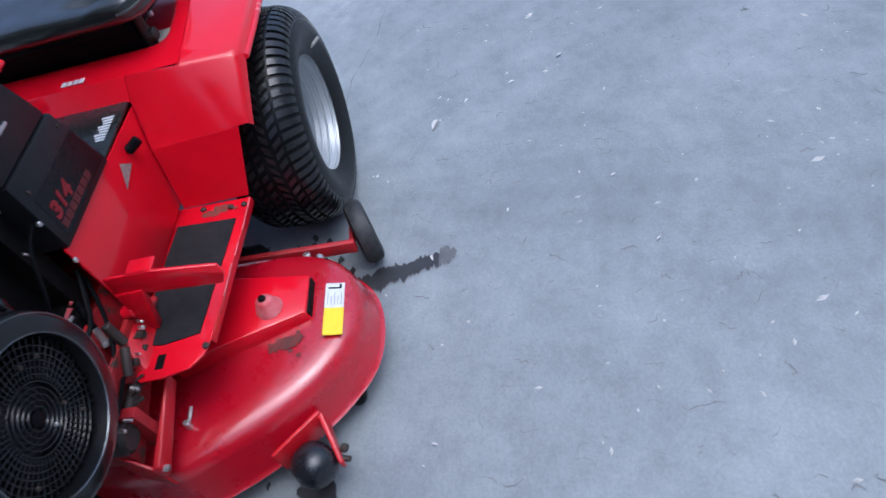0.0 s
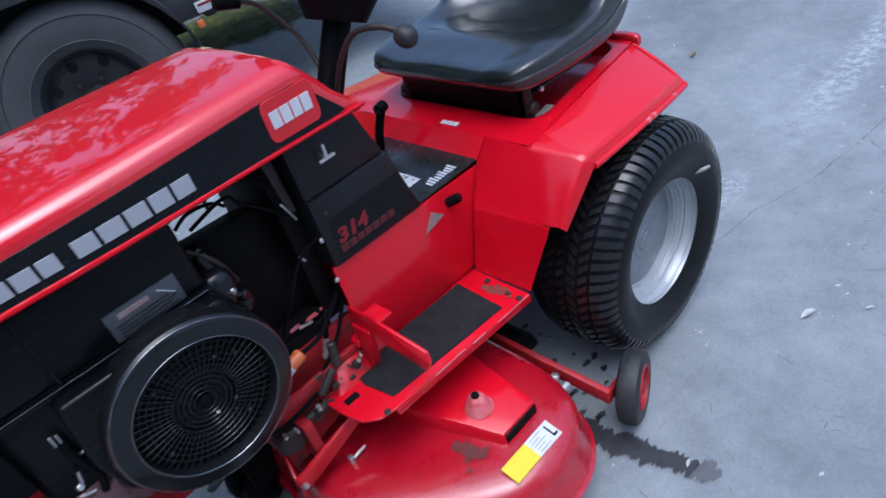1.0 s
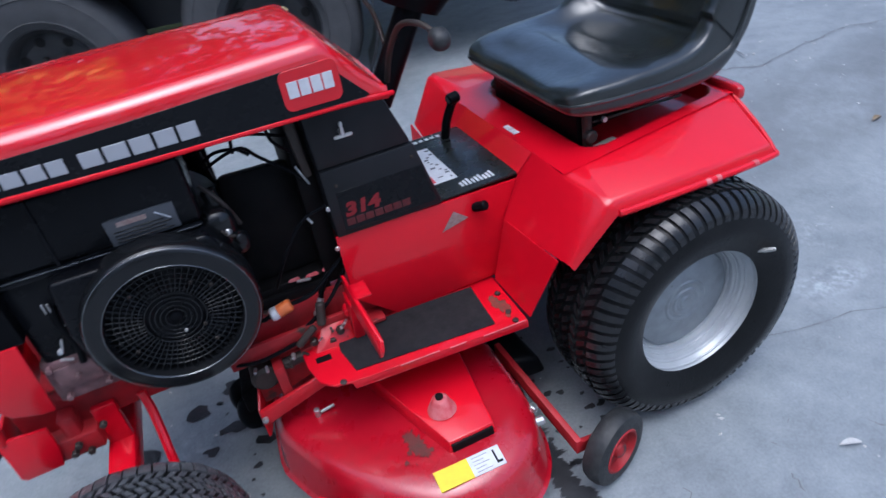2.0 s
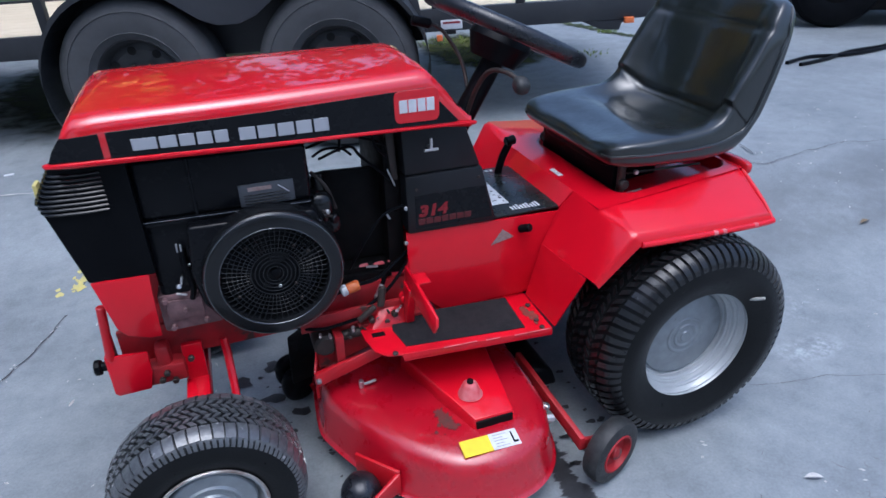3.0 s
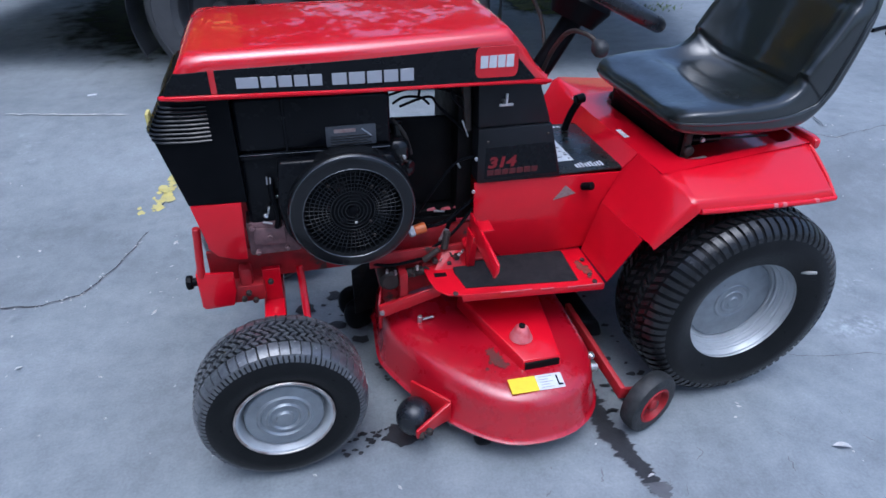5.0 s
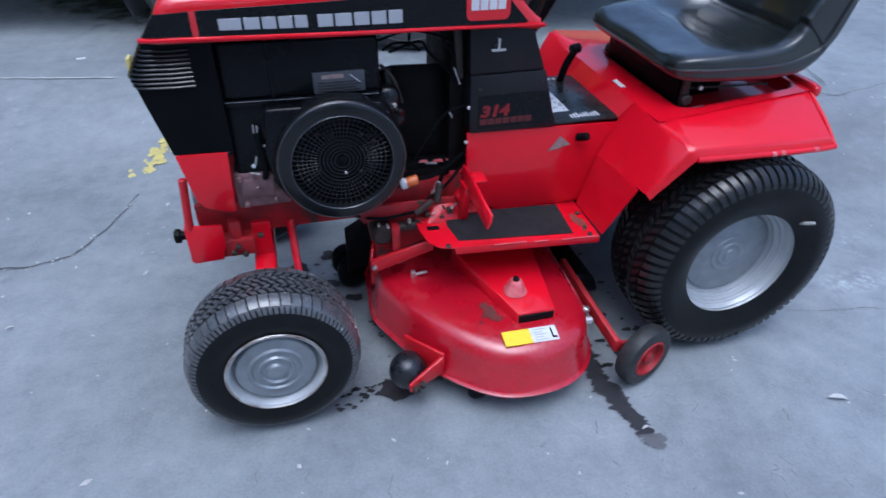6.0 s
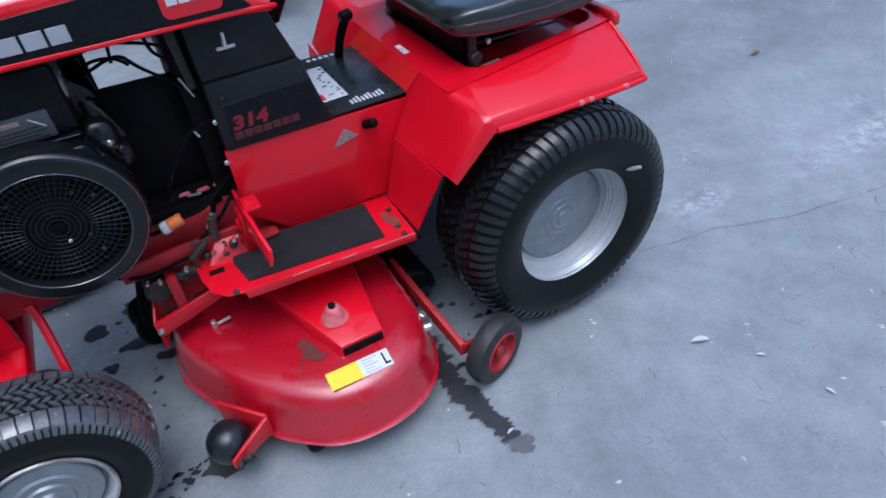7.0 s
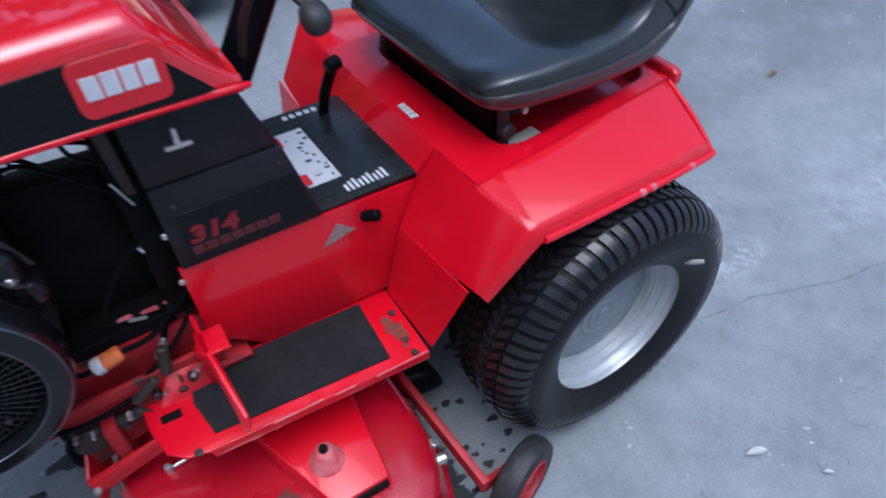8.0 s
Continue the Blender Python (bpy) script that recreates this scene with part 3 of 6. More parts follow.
def chips():
    rng = random.Random(21)
    verts, faces = [], []
    for i in range(720):
        x, y = rng.uniform(-2.6, 2.4), rng.uniform(-1.9, 1.4)
        s = rng.uniform(0.0015, 0.0045) * (2.0 if rng.random() < 0.08 else 1)
        a = rng.uniform(0, 6.28)
        k = len(verts)
        z = rise(x, y)
        ca, sa = math.cos(a), math.sin(a)
        l = s * rng.uniform(1, 2.6)
        for u, v, w in ((-l, 0, 0), (0, -s, 0), (l, 0, 0), (0, s, 0), (0, 0, s * 0.7)):
            verts.append((x + u * ca - v * sa, y + u * sa + v * ca, z + w))
        faces += [(k, k + 1, k + 4), (k + 1, k + 2, k + 4), (k + 2, k + 3, k + 4), (k + 3, k, k + 4)]
    me = bpy.data.meshes.new("chips")
    me.from_pydata(verts, [], faces)
    me.materials.append(BITS)
    tagged(new("grit_chips", me), "small pale chips of grit on the asphalt", "debris", kind="stuff")


chips()


def leaf(x, y, turn, size, mat, label):
    bm = B()
    k = 6
    rows = []
    for i in range(k + 1):
        u = i / k
        w = size * 0.16 * math.sin(math.pi * u) ** 0.8 + 0.0004
        z = 0.006 + size * 0.10 * math.sin(u * 3.3)
        rows.append((bm.verts.new((size * (u - 0.5), -w, z + w * 0.5)), bm.verts.new((size * (u - 0.5), 0, z)), bm.verts.new((size * (u - 0.5), w, z + w * 0.4))))
    for a, b in zip(rows, rows[1:]):
        bm.faces.new((a[0], a[1], b[1], b[0]))
        bm.faces.new((a[1], a[2], b[2], b[1]))
    solo("dry_leaf", bm, mat, label, "leaf", "leaves on the drive", m=pose(x, y, rise(x, y), 0, 0, turn))


LEAF = material("dry_leaf", (0.20, 0.15, 0.09), 0.8, second=(0.12, 0.09, 0.06), scale=60, grain=300, bump=0.3)
leaf(0.159, -0.655, -20, 0.048, BITS, "small pale curled leaf on the asphalt")
leaf(1.36, 0.234, 10, 0.06, LEAF, "small brown dry leaf on the asphalt")
leaf(-0.35, -0.62, 15, 0.02, BITS, "tiny pale curled leaf on the asphalt")
for x, y, turn, size in ((0.362, -1.063, -60, 0.022), (0.281, -0.903, -75, 0.020), (0.239, -0.758, -35, 0.022), (-1.892, 0.114, 20, 0.022), (-1.988, -0.024, 5, 0.024),
                         (-0.829, -0.602, 70, 0.014), (-0.420, -1.155, -50, 0.015), (-0.192, -1.103, -65, 0.015)):
    leaf(x, y, turn, size, BITS, "small pale curled leaf on the asphalt")
stain("damp_patch", [(-1.77, 1.25), (-1.70, 1.30), (-1.56, 1.26), (-1.52, 1.05), (-1.57, 0.95), (-1.70, 1.02), (-1.74, 1.12)], 9, DAMP, "faint damp patch on the asphalt by the paint spill", "stain", 0.0025)


def spill():
    rng = random.Random(31)
    bm = B()
    for i in range(120):
        u = rng.random()
        w = 0.022 if u < 0.55 else 0.014
        x = -1.635 + 0.15 * u + rng.gauss(0, w)
        y = 0.95 + 0.38 * u + rng.gauss(0, w)
        r = rng.uniform(0.003, 0.010) * (1.9 if rng.random() < 0.2 else 1)
        q = rng.uniform(0, 50)
        c = bm.verts.new((x, y, rise(x, y) + 0.004))
        vs = [bm.verts.new((x + r * (1 + wobble(q + k, 0.9)) * math.cos(k * 0.6283), y + 1.5 * r * (1 + wobble(q + k, 0.9)) * math.sin(k * 0.6283), rise(x, y) + 0.004)) for k in range(10)]
        for k in range(10):
            bm.faces.new((c, vs[k], vs[(k + 1) % 10]))
    solo("yellow_paint_spill", bm, PAINT_SPOT, "dried broken yellow paint spill on the asphalt", "stain", kind="stuff")


spill()

# ---------------------------------------------------------------- the tractor
tractor = thing("garden_tractor", pose(0, 0, 0), "red and black garden tractor with mower deck, parked on the asphalt", "garden tractor")


# wheels: hub on the local origin, outer side towards -y
def tyre_mesh(R, rim, w, mat, rows, lug_h, name, cnt0=7, wear=0.0008):
    """A fat tyre with turf tread: rows of (across 0..1 from the outer side, width, length, skew, count, offset)."""
    bm = B()
    h = w / 2
    prof = []
    for i in range(25):
        u = i / 24
        a = math.pi * u
        # side walls bulge, the crown is flat
        y = -h * (abs(math.cos(a)) ** 0.55) * (1 if math.cos(a) > 0 else -1)
        r = rim + (R - rim) * (math.sin(a) ** 0.5 if a not in (0, math.pi) else 0)
        prof.append((r, y))
    prof = [(rim - 0.004, -h * 0.80)] + [(r, y) for r, y in prof[1:-1]] + [(rim - 0.004, h * 0.80)]
    lathe(bm, prof, 72)
    carcass = finish(name, bm, RUBBER, 40)
    bm = B()
    rng = random.Random(cnt0)
    for u, ww, ll, skew, cnt, off in rows:
        yc = (u - 0.5) * w
        n = max(1, round(ww / 0.009))
        for i in range(cnt):
            a0 = 2 * math.pi * (i + off + rng.uniform(-0.04, 0.04)) / cnt
            worn = rng.uniform(-1, 1) * wear
            rings = []
            for j in range(n + 1):
                sy = 2 * j / n - 1
                ring_ = []
                for dz, k in ((-0.008, 1.0), (lug_h, 0.90)):
                    y = yc + sy * ww / 2 * (k if j in (0, n) else 1)
                    cs = min(abs(2 * y / w), 0.985) ** (1 / 0.55)
                    r = rim + (R - rim) * (1 - cs * cs) ** 0.25 + dz + (worn if dz > 0 else 0)
                    for sa in (-1, 1):
                        a = a0 + (sa * ll / 2 * k + sy * skew / 2) / R
                        ring_.append(bm.verts.new((r * math.cos(a), y, r * math.sin(a))))
                rings.append(ring_)
            for a, b in zip(rings, rings[1:]):
                for q in ((2, 3), (0, 2), (3, 1)):
                    bm.faces.new((a[q[0]], a[q[1]], b[q[1]], b[q[0]]))
            for e in (rings[0], rings[-1]):
                bm.faces.new((e[0], e[1], e[3], e[2]))
    return carcass, finish(name + "_tread", bm, mat, 40)


def rear_wheel(side):
    m = pose(-0.031, -0.318 if side > 0 else 0.378, 0.2725, 0, -28 if side > 0 else 32, 0 if side > 0 else 180)
    bm = B()
    # dished steel wheel: flange, stepped drop well, centre disc
    lathe(bm, [(0.157, -0.078), (0.160, -0.086), (0.1575, -0.090), (0.152, -0.088), (0.149, -0.078), (0.1445, -0.072), (0.1425, -0.062), (0.136, -0.058),
               (0.1335, -0.046), (0.128, -0.042), (0.1255, -0.028), (0.118, -0.024), (0.10, -0.026), (0.06, -0.028), (0, -0.030)], 64)
    lathe(bm, [(0.126, -0.028), (0.130, 0.05), (0.150, 0.090), (0.160, 0.104)], 64)
    wheel = part("rear_wheel", bm, WHEEL, tractor, "silver steel rear wheel", m)
    bm = B()
    lathe(bm, [(0.117, -0.022), (0.1165, -0.032), (0.113, -0.036), (0.085, -0.040), (0.066, -0.0425), (0.052, -0.0430), (0.049, -0.0455), (0.045, -0.0455), (0.042, -0.0435),
               (0.034, -0.0440), (0.031, -0.0470), (0.027, -0.0470), (0.024, -0.0450), (0.016, -0.0460), (0.013, -0.0490), (0, -0.0500)], 56)
    part("hub_cap", bm, CAP, wheel, "dull tin hub cap with pressed rings")
    part("tyre", REAR_TYRE[0], None, wheel, "black turf tyre")
    part("tread", REAR_TYRE[1], None, wheel, "rows of black tread blocks")["kind"] = "stuff"
    bm = B()
    rod(bm, (0.150, -0.080, 0.037), (0.168, -0.108, 0.040), 0.0042)
    rod(bm, (0.167, -0.107, 0.040), (0.182, -0.124, 0.0425), 0.0050, r2=0.0040)
    part("valve", bm, PALEGREY, wheel, "small bright tyre valve")
    for R, y in ((0.1490, -0.0795), (0.1425, -0.0640), (0.1338, -0.0480), (0.1255, -0.0300)):
        bm = B()
        ring(bm, R, 0.0030, pose(0, y, 0), 64, 8)
        part("rim_ridge", bm, WHEEL, wheel)
    bm = B()
    rod(bm, (0, -0.03, 0), (0, 0.28, 0), 0.035)
    part("axle", bm, DARK, wheel)


REAR_TYRE = tyre_mesh(0.265, 0.150, 0.229, TREAD, [
    (0.112, 0.041, 0.0165, 0.007, 70, 0.0), (0.888, 0.041, 0.0165, -0.007, 70, 0.0),
    (0.265, 0.022, 0.0150, 0.014, 70, 0.5), (0.735, 0.022, 0.0150, -0.014, 70, 0.5),
    (0.382, 0.019, 0.0140, -0.013, 70, 0.0), (0.618, 0.019, 0.0140, 0.013, 70, 0.0), (0.5, 0.018, 0.0135, 0.011, 70, 0.5)], 0.0065, "rear_tyre", 5, 0.0006)
FRONT_TYRE = tyre_mesh(0.188, 0.101, 0.165, RUBBER_DUST_SHEEN, [
    (0.074, 0.010, 0.0085, 0.002, 96, 0.0), (0.926, 0.010, 0.0085, -0.002, 96, 0.0),
    (0.190, 0.0330, 0.0215, 0.002, 52, 0.0), (0.810, 0.0330, 0.0215, -0.002, 52, 0.0),
    (0.338, 0.0130, 0.0110, 0.008, 66, 0.5), (0.662, 0.0130, 0.0110, -0.008, 66, 0.5),
    (0.420, 0.0115, 0.0105, -0.008, 66, 0.0), (0.580, 0.0115, 0.0105, 0.008, 66, 0.0), (0.5, 0.0110, 0.0105, 0.008, 66, 0.25)], 0.0032, "front_tyre", 11, 0.0012)


def front_wheel(side):
    m = pose(-1.168 if side > 0 else -1.20, -0.344 if side > 0 else 0.43, 0.1915, 0, 0, (2 if side > 0 else 182))
    bm = B()
    lathe(bm, [(0.106, -0.070), (0.1085, -0.074), (0.105, -0.077), (0.100, -0.074), (0.097, -0.066), (0.0935, -0.052), (0.088, -0.044), (0.06, -0.044), (0, -0.044)], 48)
    lathe(bm, [(0.0935, -0.052), (0.090, 0.04), (0.106, 0.070)], 48)
    wheel = part("front_wheel", bm, WHEEL, tractor, "silver steel front wheel with rusty flange", m)
    bm = B()
    lathe(bm, [(0.0870, -0.044), (0.0870, -0.0610), (0.0845, -0.0645), (0.062, -0.0665), (0.058, -0.0705), (0.054, -0.0705), (0.050, -0.0660), (0.041, -0.0670), (0.038, -0.0720),
               (0.034, -0.0720), (0.030, -0.0670), (0.021, -0.0690), (0.018, -0.0755), (0.008, -0.0770), (0, -0.0770)], 40)
    part("hub_cap", bm, CAP, wheel, "dull tin hub cap with pressed rings")
    bm = B()
    ring(bm, 0.1065, 0.0032, pose(0, -0.0755, 0), 56, 6)
    part("flange_edge", bm, FLANGE, wheel, "worn rusty wheel flange")
    part("tyre", FRONT_TYRE[0], None, wheel, "dusty grey-black turf tyre")
    part("tread", FRONT_TYRE[1], None, wheel, "rows of dusty tread blocks, coloured paler for sky sheen")["kind"] = "stuff"


for s in (1, -1):
    rear_wheel(s)
    front_wheel(s)

# frame, axle and front bracket
for s in (1, -1):
    bm = B()
    box(bm, -1.30, 0.10, -0.115 * s - 0.006, -0.115 * s + 0.006, 0.37, 0.455, 0.002)
    box(bm, -1.30, 0.10, min(-0.115 * s, -0.085 * s), max(-0.115 * s, -0.085 * s), 0.37, 0.376, 0.001)
    part("frame_rail", bm, RED_GRIME_SHADE, tractor, "grimy red channel frame rail")
bm = B()
box(bm, -1.19, -1.14, -0.33, 0.40, 0.265, 0.31, 0.006)
for s in (1, -1):
    out = 0.0 if s > 0 else 0.08
    rod(bm, (-1.165, -0.31 * s + out, 0.20), (-1.165, -0.30 * s + out, 0.36), 0.022)
    rod(bm, (-1.165, -0.31 * s + out, 0.207), (-1.165, -0.40 * s + out, 0.207), 0.013)
part("front_axle", bm, RED, tractor, "red front axle beam")
bm = B()
prism(bm, [(-1.184, 0.40), (-1.141, 0.40), (-1.143, 0.262), (-1.187, 0.262)], -0.135, -0.12, 0.003)
part("axle_strap", bm, RED, tractor)
bm = B()
tube(bm, [(-1.097, -0.12, 0.39), (-1.094, -0.13, 0.34), (-1.092, -0.19, 0.24)], 0.009)
part("drag_link", bm, RED, tractor, "thin red steering rod")
for s in (1, -1):
    bm = B()
    prism(bm, [(-1.321, 0.432), (-1.243, 0.424), (-1.244, 0.372), (-1.254, 0.332), (-1.318, 0.330), (-1.325, 0.338)], -0.165 * s - 0.004, -0.165 * s + 0.004, 0.003)
    box(bm, -1.325, -1.317, min(-0.165 * s, -0.08 * s), max(-0.165 * s, -0.08 * s), 0.338, 0.428, 0.002)
    part("front_bracket", bm, RED, tractor, "red pressed-steel front bracket")
    bm = B()
    rod(bm, (-1.313, -0.163 * s, 0.42), (-1.301, -0.163 * s, 0.548), 0.009)
    part("bumper_rod", bm, RED_WORN, tractor)
    bm = B()
    rod(bm, (-1.323, -0.15 * s, 0.400), (-1.340, -0.15 * s, 0.400), 0.010)
    rod(bm, (-1.336, -0.15 * s, 0.400), (-1.350, -0.15 * s, 0.400), 0.017, 10)
    if s > 0:
        part("black_knob", bm, PLASTIC, tractor)
bm = B()
box(bm, -1.30, -1.18, -0.16, 0.16, 0.33, 0.375, 0.006)
box(bm, -1.235, -1.205, -0.155, -0.115, 0.33, 0.42, 0.01)
part("axle_mount", bm, RED_GRIME_SHADE, tractor, "grimy red casting over the front axle")
for x, z in ((-1.218, 0.36), (-1.205, 0.338), (-1.23, 0.345), (-1.165, 0.385)):
    bm = B()
    rod(bm, (x, -0.16, z), (x, -0.172, z), 0.007, 6)
    part("axle_bolt", bm, GREASY, tractor)

# grille, lower panel, hood
for s in (1, -1):
    bm = B()
    prism(bm, [(-1.299, 0.615), (-1.197, 0.612), (-1.203, 0.471), (-1.225, 0.472), (-1.264, 0.487), (-1.278, 0.506)], -0.188 * s - 0.003, -0.188 * s + 0.003, 0.002)
    part("lower_panel", bm, RED, tractor, "red lower front side panel")
bm = B()
hull(bm, [(x, y, z) for y in (-0.185, 0.185) for x, z in ((-1.297, 0.612), (-1.285, 0.612), (-1.270, 0.500), (-1.258, 0.500))], 0.003)
part("lower_front_panel", bm, RED, tractor)
bm = B()
hull(bm, [(x, y, z) for y in (-0.188, 0.188) for x, z in ((-1.275, 0.837), (-1.300, 0.616), (-1.185, 0.612), (-1.187, 0.837))] +
     [(x, y, z) for y in (-0.165, 0.165) for x, z in ((-1.31, 0.837), (-1.345, 0.775), (-1.335, 0.73))], 0.0)
grille = part("grille_housing", bm, PLASTIC, tractor, "black moulded front grille housing")
for i in range(9):
    bm = B()
    z = 0.757 + i * 0.0088
    fx = -1.345 + (z - 0.775) * 0.56 if z > 0.775 else -1.345 + (0.775 - z) * 0.22
    cx = -1.300 + (z - 0.616) * 0.113
    tube(bm, [(-1.229, -0.1895, z), (cx, -0.1895, z), (fx, -0.167, z), (fx - 0.001, -0.05, z), (fx - 0.001, 0.05, z), (fx, 0.167, z), (cx, 0.1895, z), (-1.229, 0.1895, z)], 0.0026, 6, 4)
    part("louvre", bm, TRIM, grille)
bm = B()
box(bm, -1.352, -1.344, -0.135, -0.105, 0.762, 0.80, 0.003)
part("front_sticker", bm, PAINT_SPOT, grille, "small yellow sticker on the grille")


def hood():
    """A pressed hood: crowned top, upright sides, sloping rear, rounded along the top edges."""
    bm = B()
    xs = [-1.325, -1.322, -1.312, -1.292, -1.24, -1.1, -0.9, -0.72, -0.640, -0.632, -0.618, -0.59, -0.548, -0.541]
    def section(x):
        # half width, bottom, shoulder and top heights
        f = min(max((x + 1.325) / 0.03, 0), 1) ** 0.5
        rear = min(max((x + 0.634) / 0.093, 0), 1)
        w = 0.203 - 0.012 * (1 - f) - 0.012 * rear
        top = 0.928 - 0.022 * (1 - f) + 0.010 * min(max((x + 1.3) / 0.7, 0), 1)
        top = top + (0.842 - top) * rear
        bot = 0.838 + 0.005 * min(max((x + 1.3) / 0.7, 0), 1) - 0.012 * rear
        return w, bot, top
    rings = []
    for x in xs:
        w, bot, top = section(x)
        sh = max(top - 0.018, bot + 0.012)
        top = max(top, sh + 0.006)
        row = [(-w, bot), (-w, bot + 0.004), (-w, sh - 0.007), (-w + 0.002, sh), (-w + 0.006, sh + 0.007), (-w + 0.016, top - 0.004), (-w + 0.024, top - 0.001), (-w + 0.034, top), (-w * 0.5, top + 0.003), (0, top + 0.005)]
        row += [(-y, z) for y, z in row[-2::-1]]
        row += [(y * 0.98, z - 0.004) for y, z in row[::-1]]
        lean = min(max((-1.16 - x) / 0.165, 0), 1)
        rings.append([bm.verts.new((x + lean * (0.009 + 0.036 * min(max((z - bot) / (top - bot), 0), 1)), y, z)) for y, z in row])
    for a, b in zip(rings, rings[1:]):
        for j in range(len(a)):
            bm.faces.new((a[j], a[(j + 1) % len(a)], b[(j + 1) % len(a)], b[j]))
    bm.faces.new(rings[-1])
    bm.faces.new(rings[0])
    return bm


hood_ob = part("hood", hood(), HOODRED, tractor, "red hood with mottled glossy top", angle=50)
for s in (1, -1):
    y = -0.2042 * s
    d = 0.0015 * s
    bm = B()
    prism(bm, [(-1.205, 0.848), (-1.205, 0.898), (-0.642, 0.908), (-0.574, 0.848), (-0.582, 0.846)], y, y - d, 0.0004, seg=1,
          inset=[(0, 0)] * 5)
    part("side_panel", bm, BLACK, hood_ob, "glossy black side panel")
    bm = B()
    prism(bm, [(-1.311, 0.848), (-1.301, 0.872), (-1.287, 0.893), (-1.218, 0.897), (-1.218, 0.848)], y + 0.012 * s, y - d, 0.0004, seg=1)
    part("nose_panel", bm, BLACK, hood_ob, "glossy black nose panel")
    bm = B()
    tube(bm, ([(-1.311, y * 0.96, 0.842)] if s > 0 else []) + [(-1.28, y, 0.842), (-0.9, y, 0.844), (-0.572, y * 0.985, 0.840), (-0.541, y * 0.94, 0.836)], 0.0045, 8)
    part("edge_bead", bm, RED, hood_ob)
    x = -1.165
    for w in (0.040, 0.028, 0.025, 0.025, 0.023, -0.010, 0.028, 0.030, 0.028, 0.027, 0.026):
        if w > 0:
            bm = B()
            box(bm, x, x + w, y - d * 2, y - d * 0.9, 0.8585, 0.8805, 0.0003, None, 1) if s > 0 else box(bm, x, x + w, y - d * 0.9, y - d * 2, 0.8585, 0.8805, 0.0003, None, 1)
            part("lettering_bar", bm, SILVER_INK, hood_ob)
        x += abs(w) + 0.0045
    bm = B()
    t = B()
    corner = [(-0.695, 0.865, 180), (-0.627, 0.865, 270), (-0.627, 0.896, 0), (-0.695, 0.896, 90)]
    prism(t, [(x + 0.011 * math.cos(radians(a + k * 22.5)), z + 0.011 * math.sin(radians(a + k * 22.5))) for x, z, a in corner for k in range(5)], -0.003, 0.0, 0.0006, seg=1)
    merge(bm, t, pose(0, y, 0))
    part("badge", bm, LOGO_RED, hood_ob, "red rounded badge with white lettering")
    for i in range(4):
        bm = B()
        x = -0.6965 + i * 0.0182
        box(bm, x, x + 0.0158, y - 0.0036 * s - 0.0006, y - 0.0036 * s + 0.0006, 0.871, 0.892, 0.0003, None, 1)
        part("badge_bar", bm, WHITE, hood_ob)
bm = B()
box(bm, -0.655, -0.625, 0.085, 0.13, 0.933, 0.937, 0.001, pose(0, 0, 0))
part("hood_top_sticker", bm, STICKER_GREEN, hood_ob, "small faded greenish sticker")
# the hood narrows and deepens towards the dash
for ob in (hood_ob, *hood_ob.children):
    t = B()
    t.from_mesh(ob.data)
    for i in range(16):
        bmesh.ops.bisect_plane(t, geom=t.verts[:] + t.edges[:] + t.faces[:], plane_co=(-1.02 + 0.033 * i, 0, 0), plane_no=(1, 0, 0))
    t.to_mesh(ob.data)
    t.free()
    for v in ob.data.vertices:
        f = min(max((v.co.x + 1.0) / 0.49, 0), 1)
        f = f * f * (3 - 2 * f)
        v.co.y *= 1 - 0.14 * f
        v.co.x += 0.022 * f + 0.014 * min(max((-1.18 - v.co.x) / 0.1, 0), 1)
        v.co.z += min(max((0.905 - v.co.z) / 0.055, 0), 1) * (0.009 - 0.026 * min(max((v.co.x + 1.3) / 0.78, 0), 1))

# engine
bm = B()
hull(bm, [(x, y, z) for y in (-0.165, 0.12) for x, z in ((-1.190, 0.50), (-1.190, 0.715), (-0.885, 0.715), (-0.875, 0.50))], 0.012, 3)
engine = part("engine_block", bm, SHROUD, tractor, "black engine shroud")
bm = B()
hull(bm, [(-1.19, -0.172, 0.712), (-0.868, -0.172, 0.706), (-0.869, -0.170, 0.826), (-1.188, -0.170, 0.832), (-1.19, 0.13, 0.712), (-0.872, 0.05, 0.706), (-0.876, 0.05, 0.820), (-1.188, 0.12, 0.820)], 0.012, 3)
part("air_filter_cover", bm, SHROUD, engine, "black upper engine cover")
bm = B()
box(bm, -1.184, -0.872, -0.176, -0.166, 0.701, 0.709, 0.002)
part("cover_seam", bm, SHROUD, engine)
# pale rod laid along the seam as its highlight
bm = B()
rod(bm, (-1.184, -0.1762, 0.7118), (-0.874, -0.1762, 0.7048), 0.0011, 6)
part("seam_edge", bm, EDGE_GLINT, engine, "thin bright rod drawn as the seam's highlight")
bm = B()
box(bm, -1.092, -1.085, -0.175, -0.164, 0.56, 0.826, 0.003)
part("cover_rib", bm, SHROUD, engine)
bm = B()
prism(bm, [(-1.112, 0.702), (-1.122, 0.60), (-1.112, 0.53), (-1.078, 0.478), (-1.020, 0.446), (-0.940, 0.444), (-0.868, 0.484), (-0.838, 0.55), (-0.842, 0.63), (-0.870, 0.698)], -0.150, -0.204, 0.010, seg=3)
part("blower_housing", bm, SHROUD, engine, "black blower housing")
bm = B()
box(bm, -1.007, -0.902, -0.1755, -0.170, 0.7135, 0.758, 0.0015)
label_ob = part("engine_label", bm, LABEL_GREY, engine, "dark grey engine label")
bm = B()
box(bm, -0.990, -0.945, -0.1765, -0.1753, 0.744, 0.752, 0.0003, None, 1)
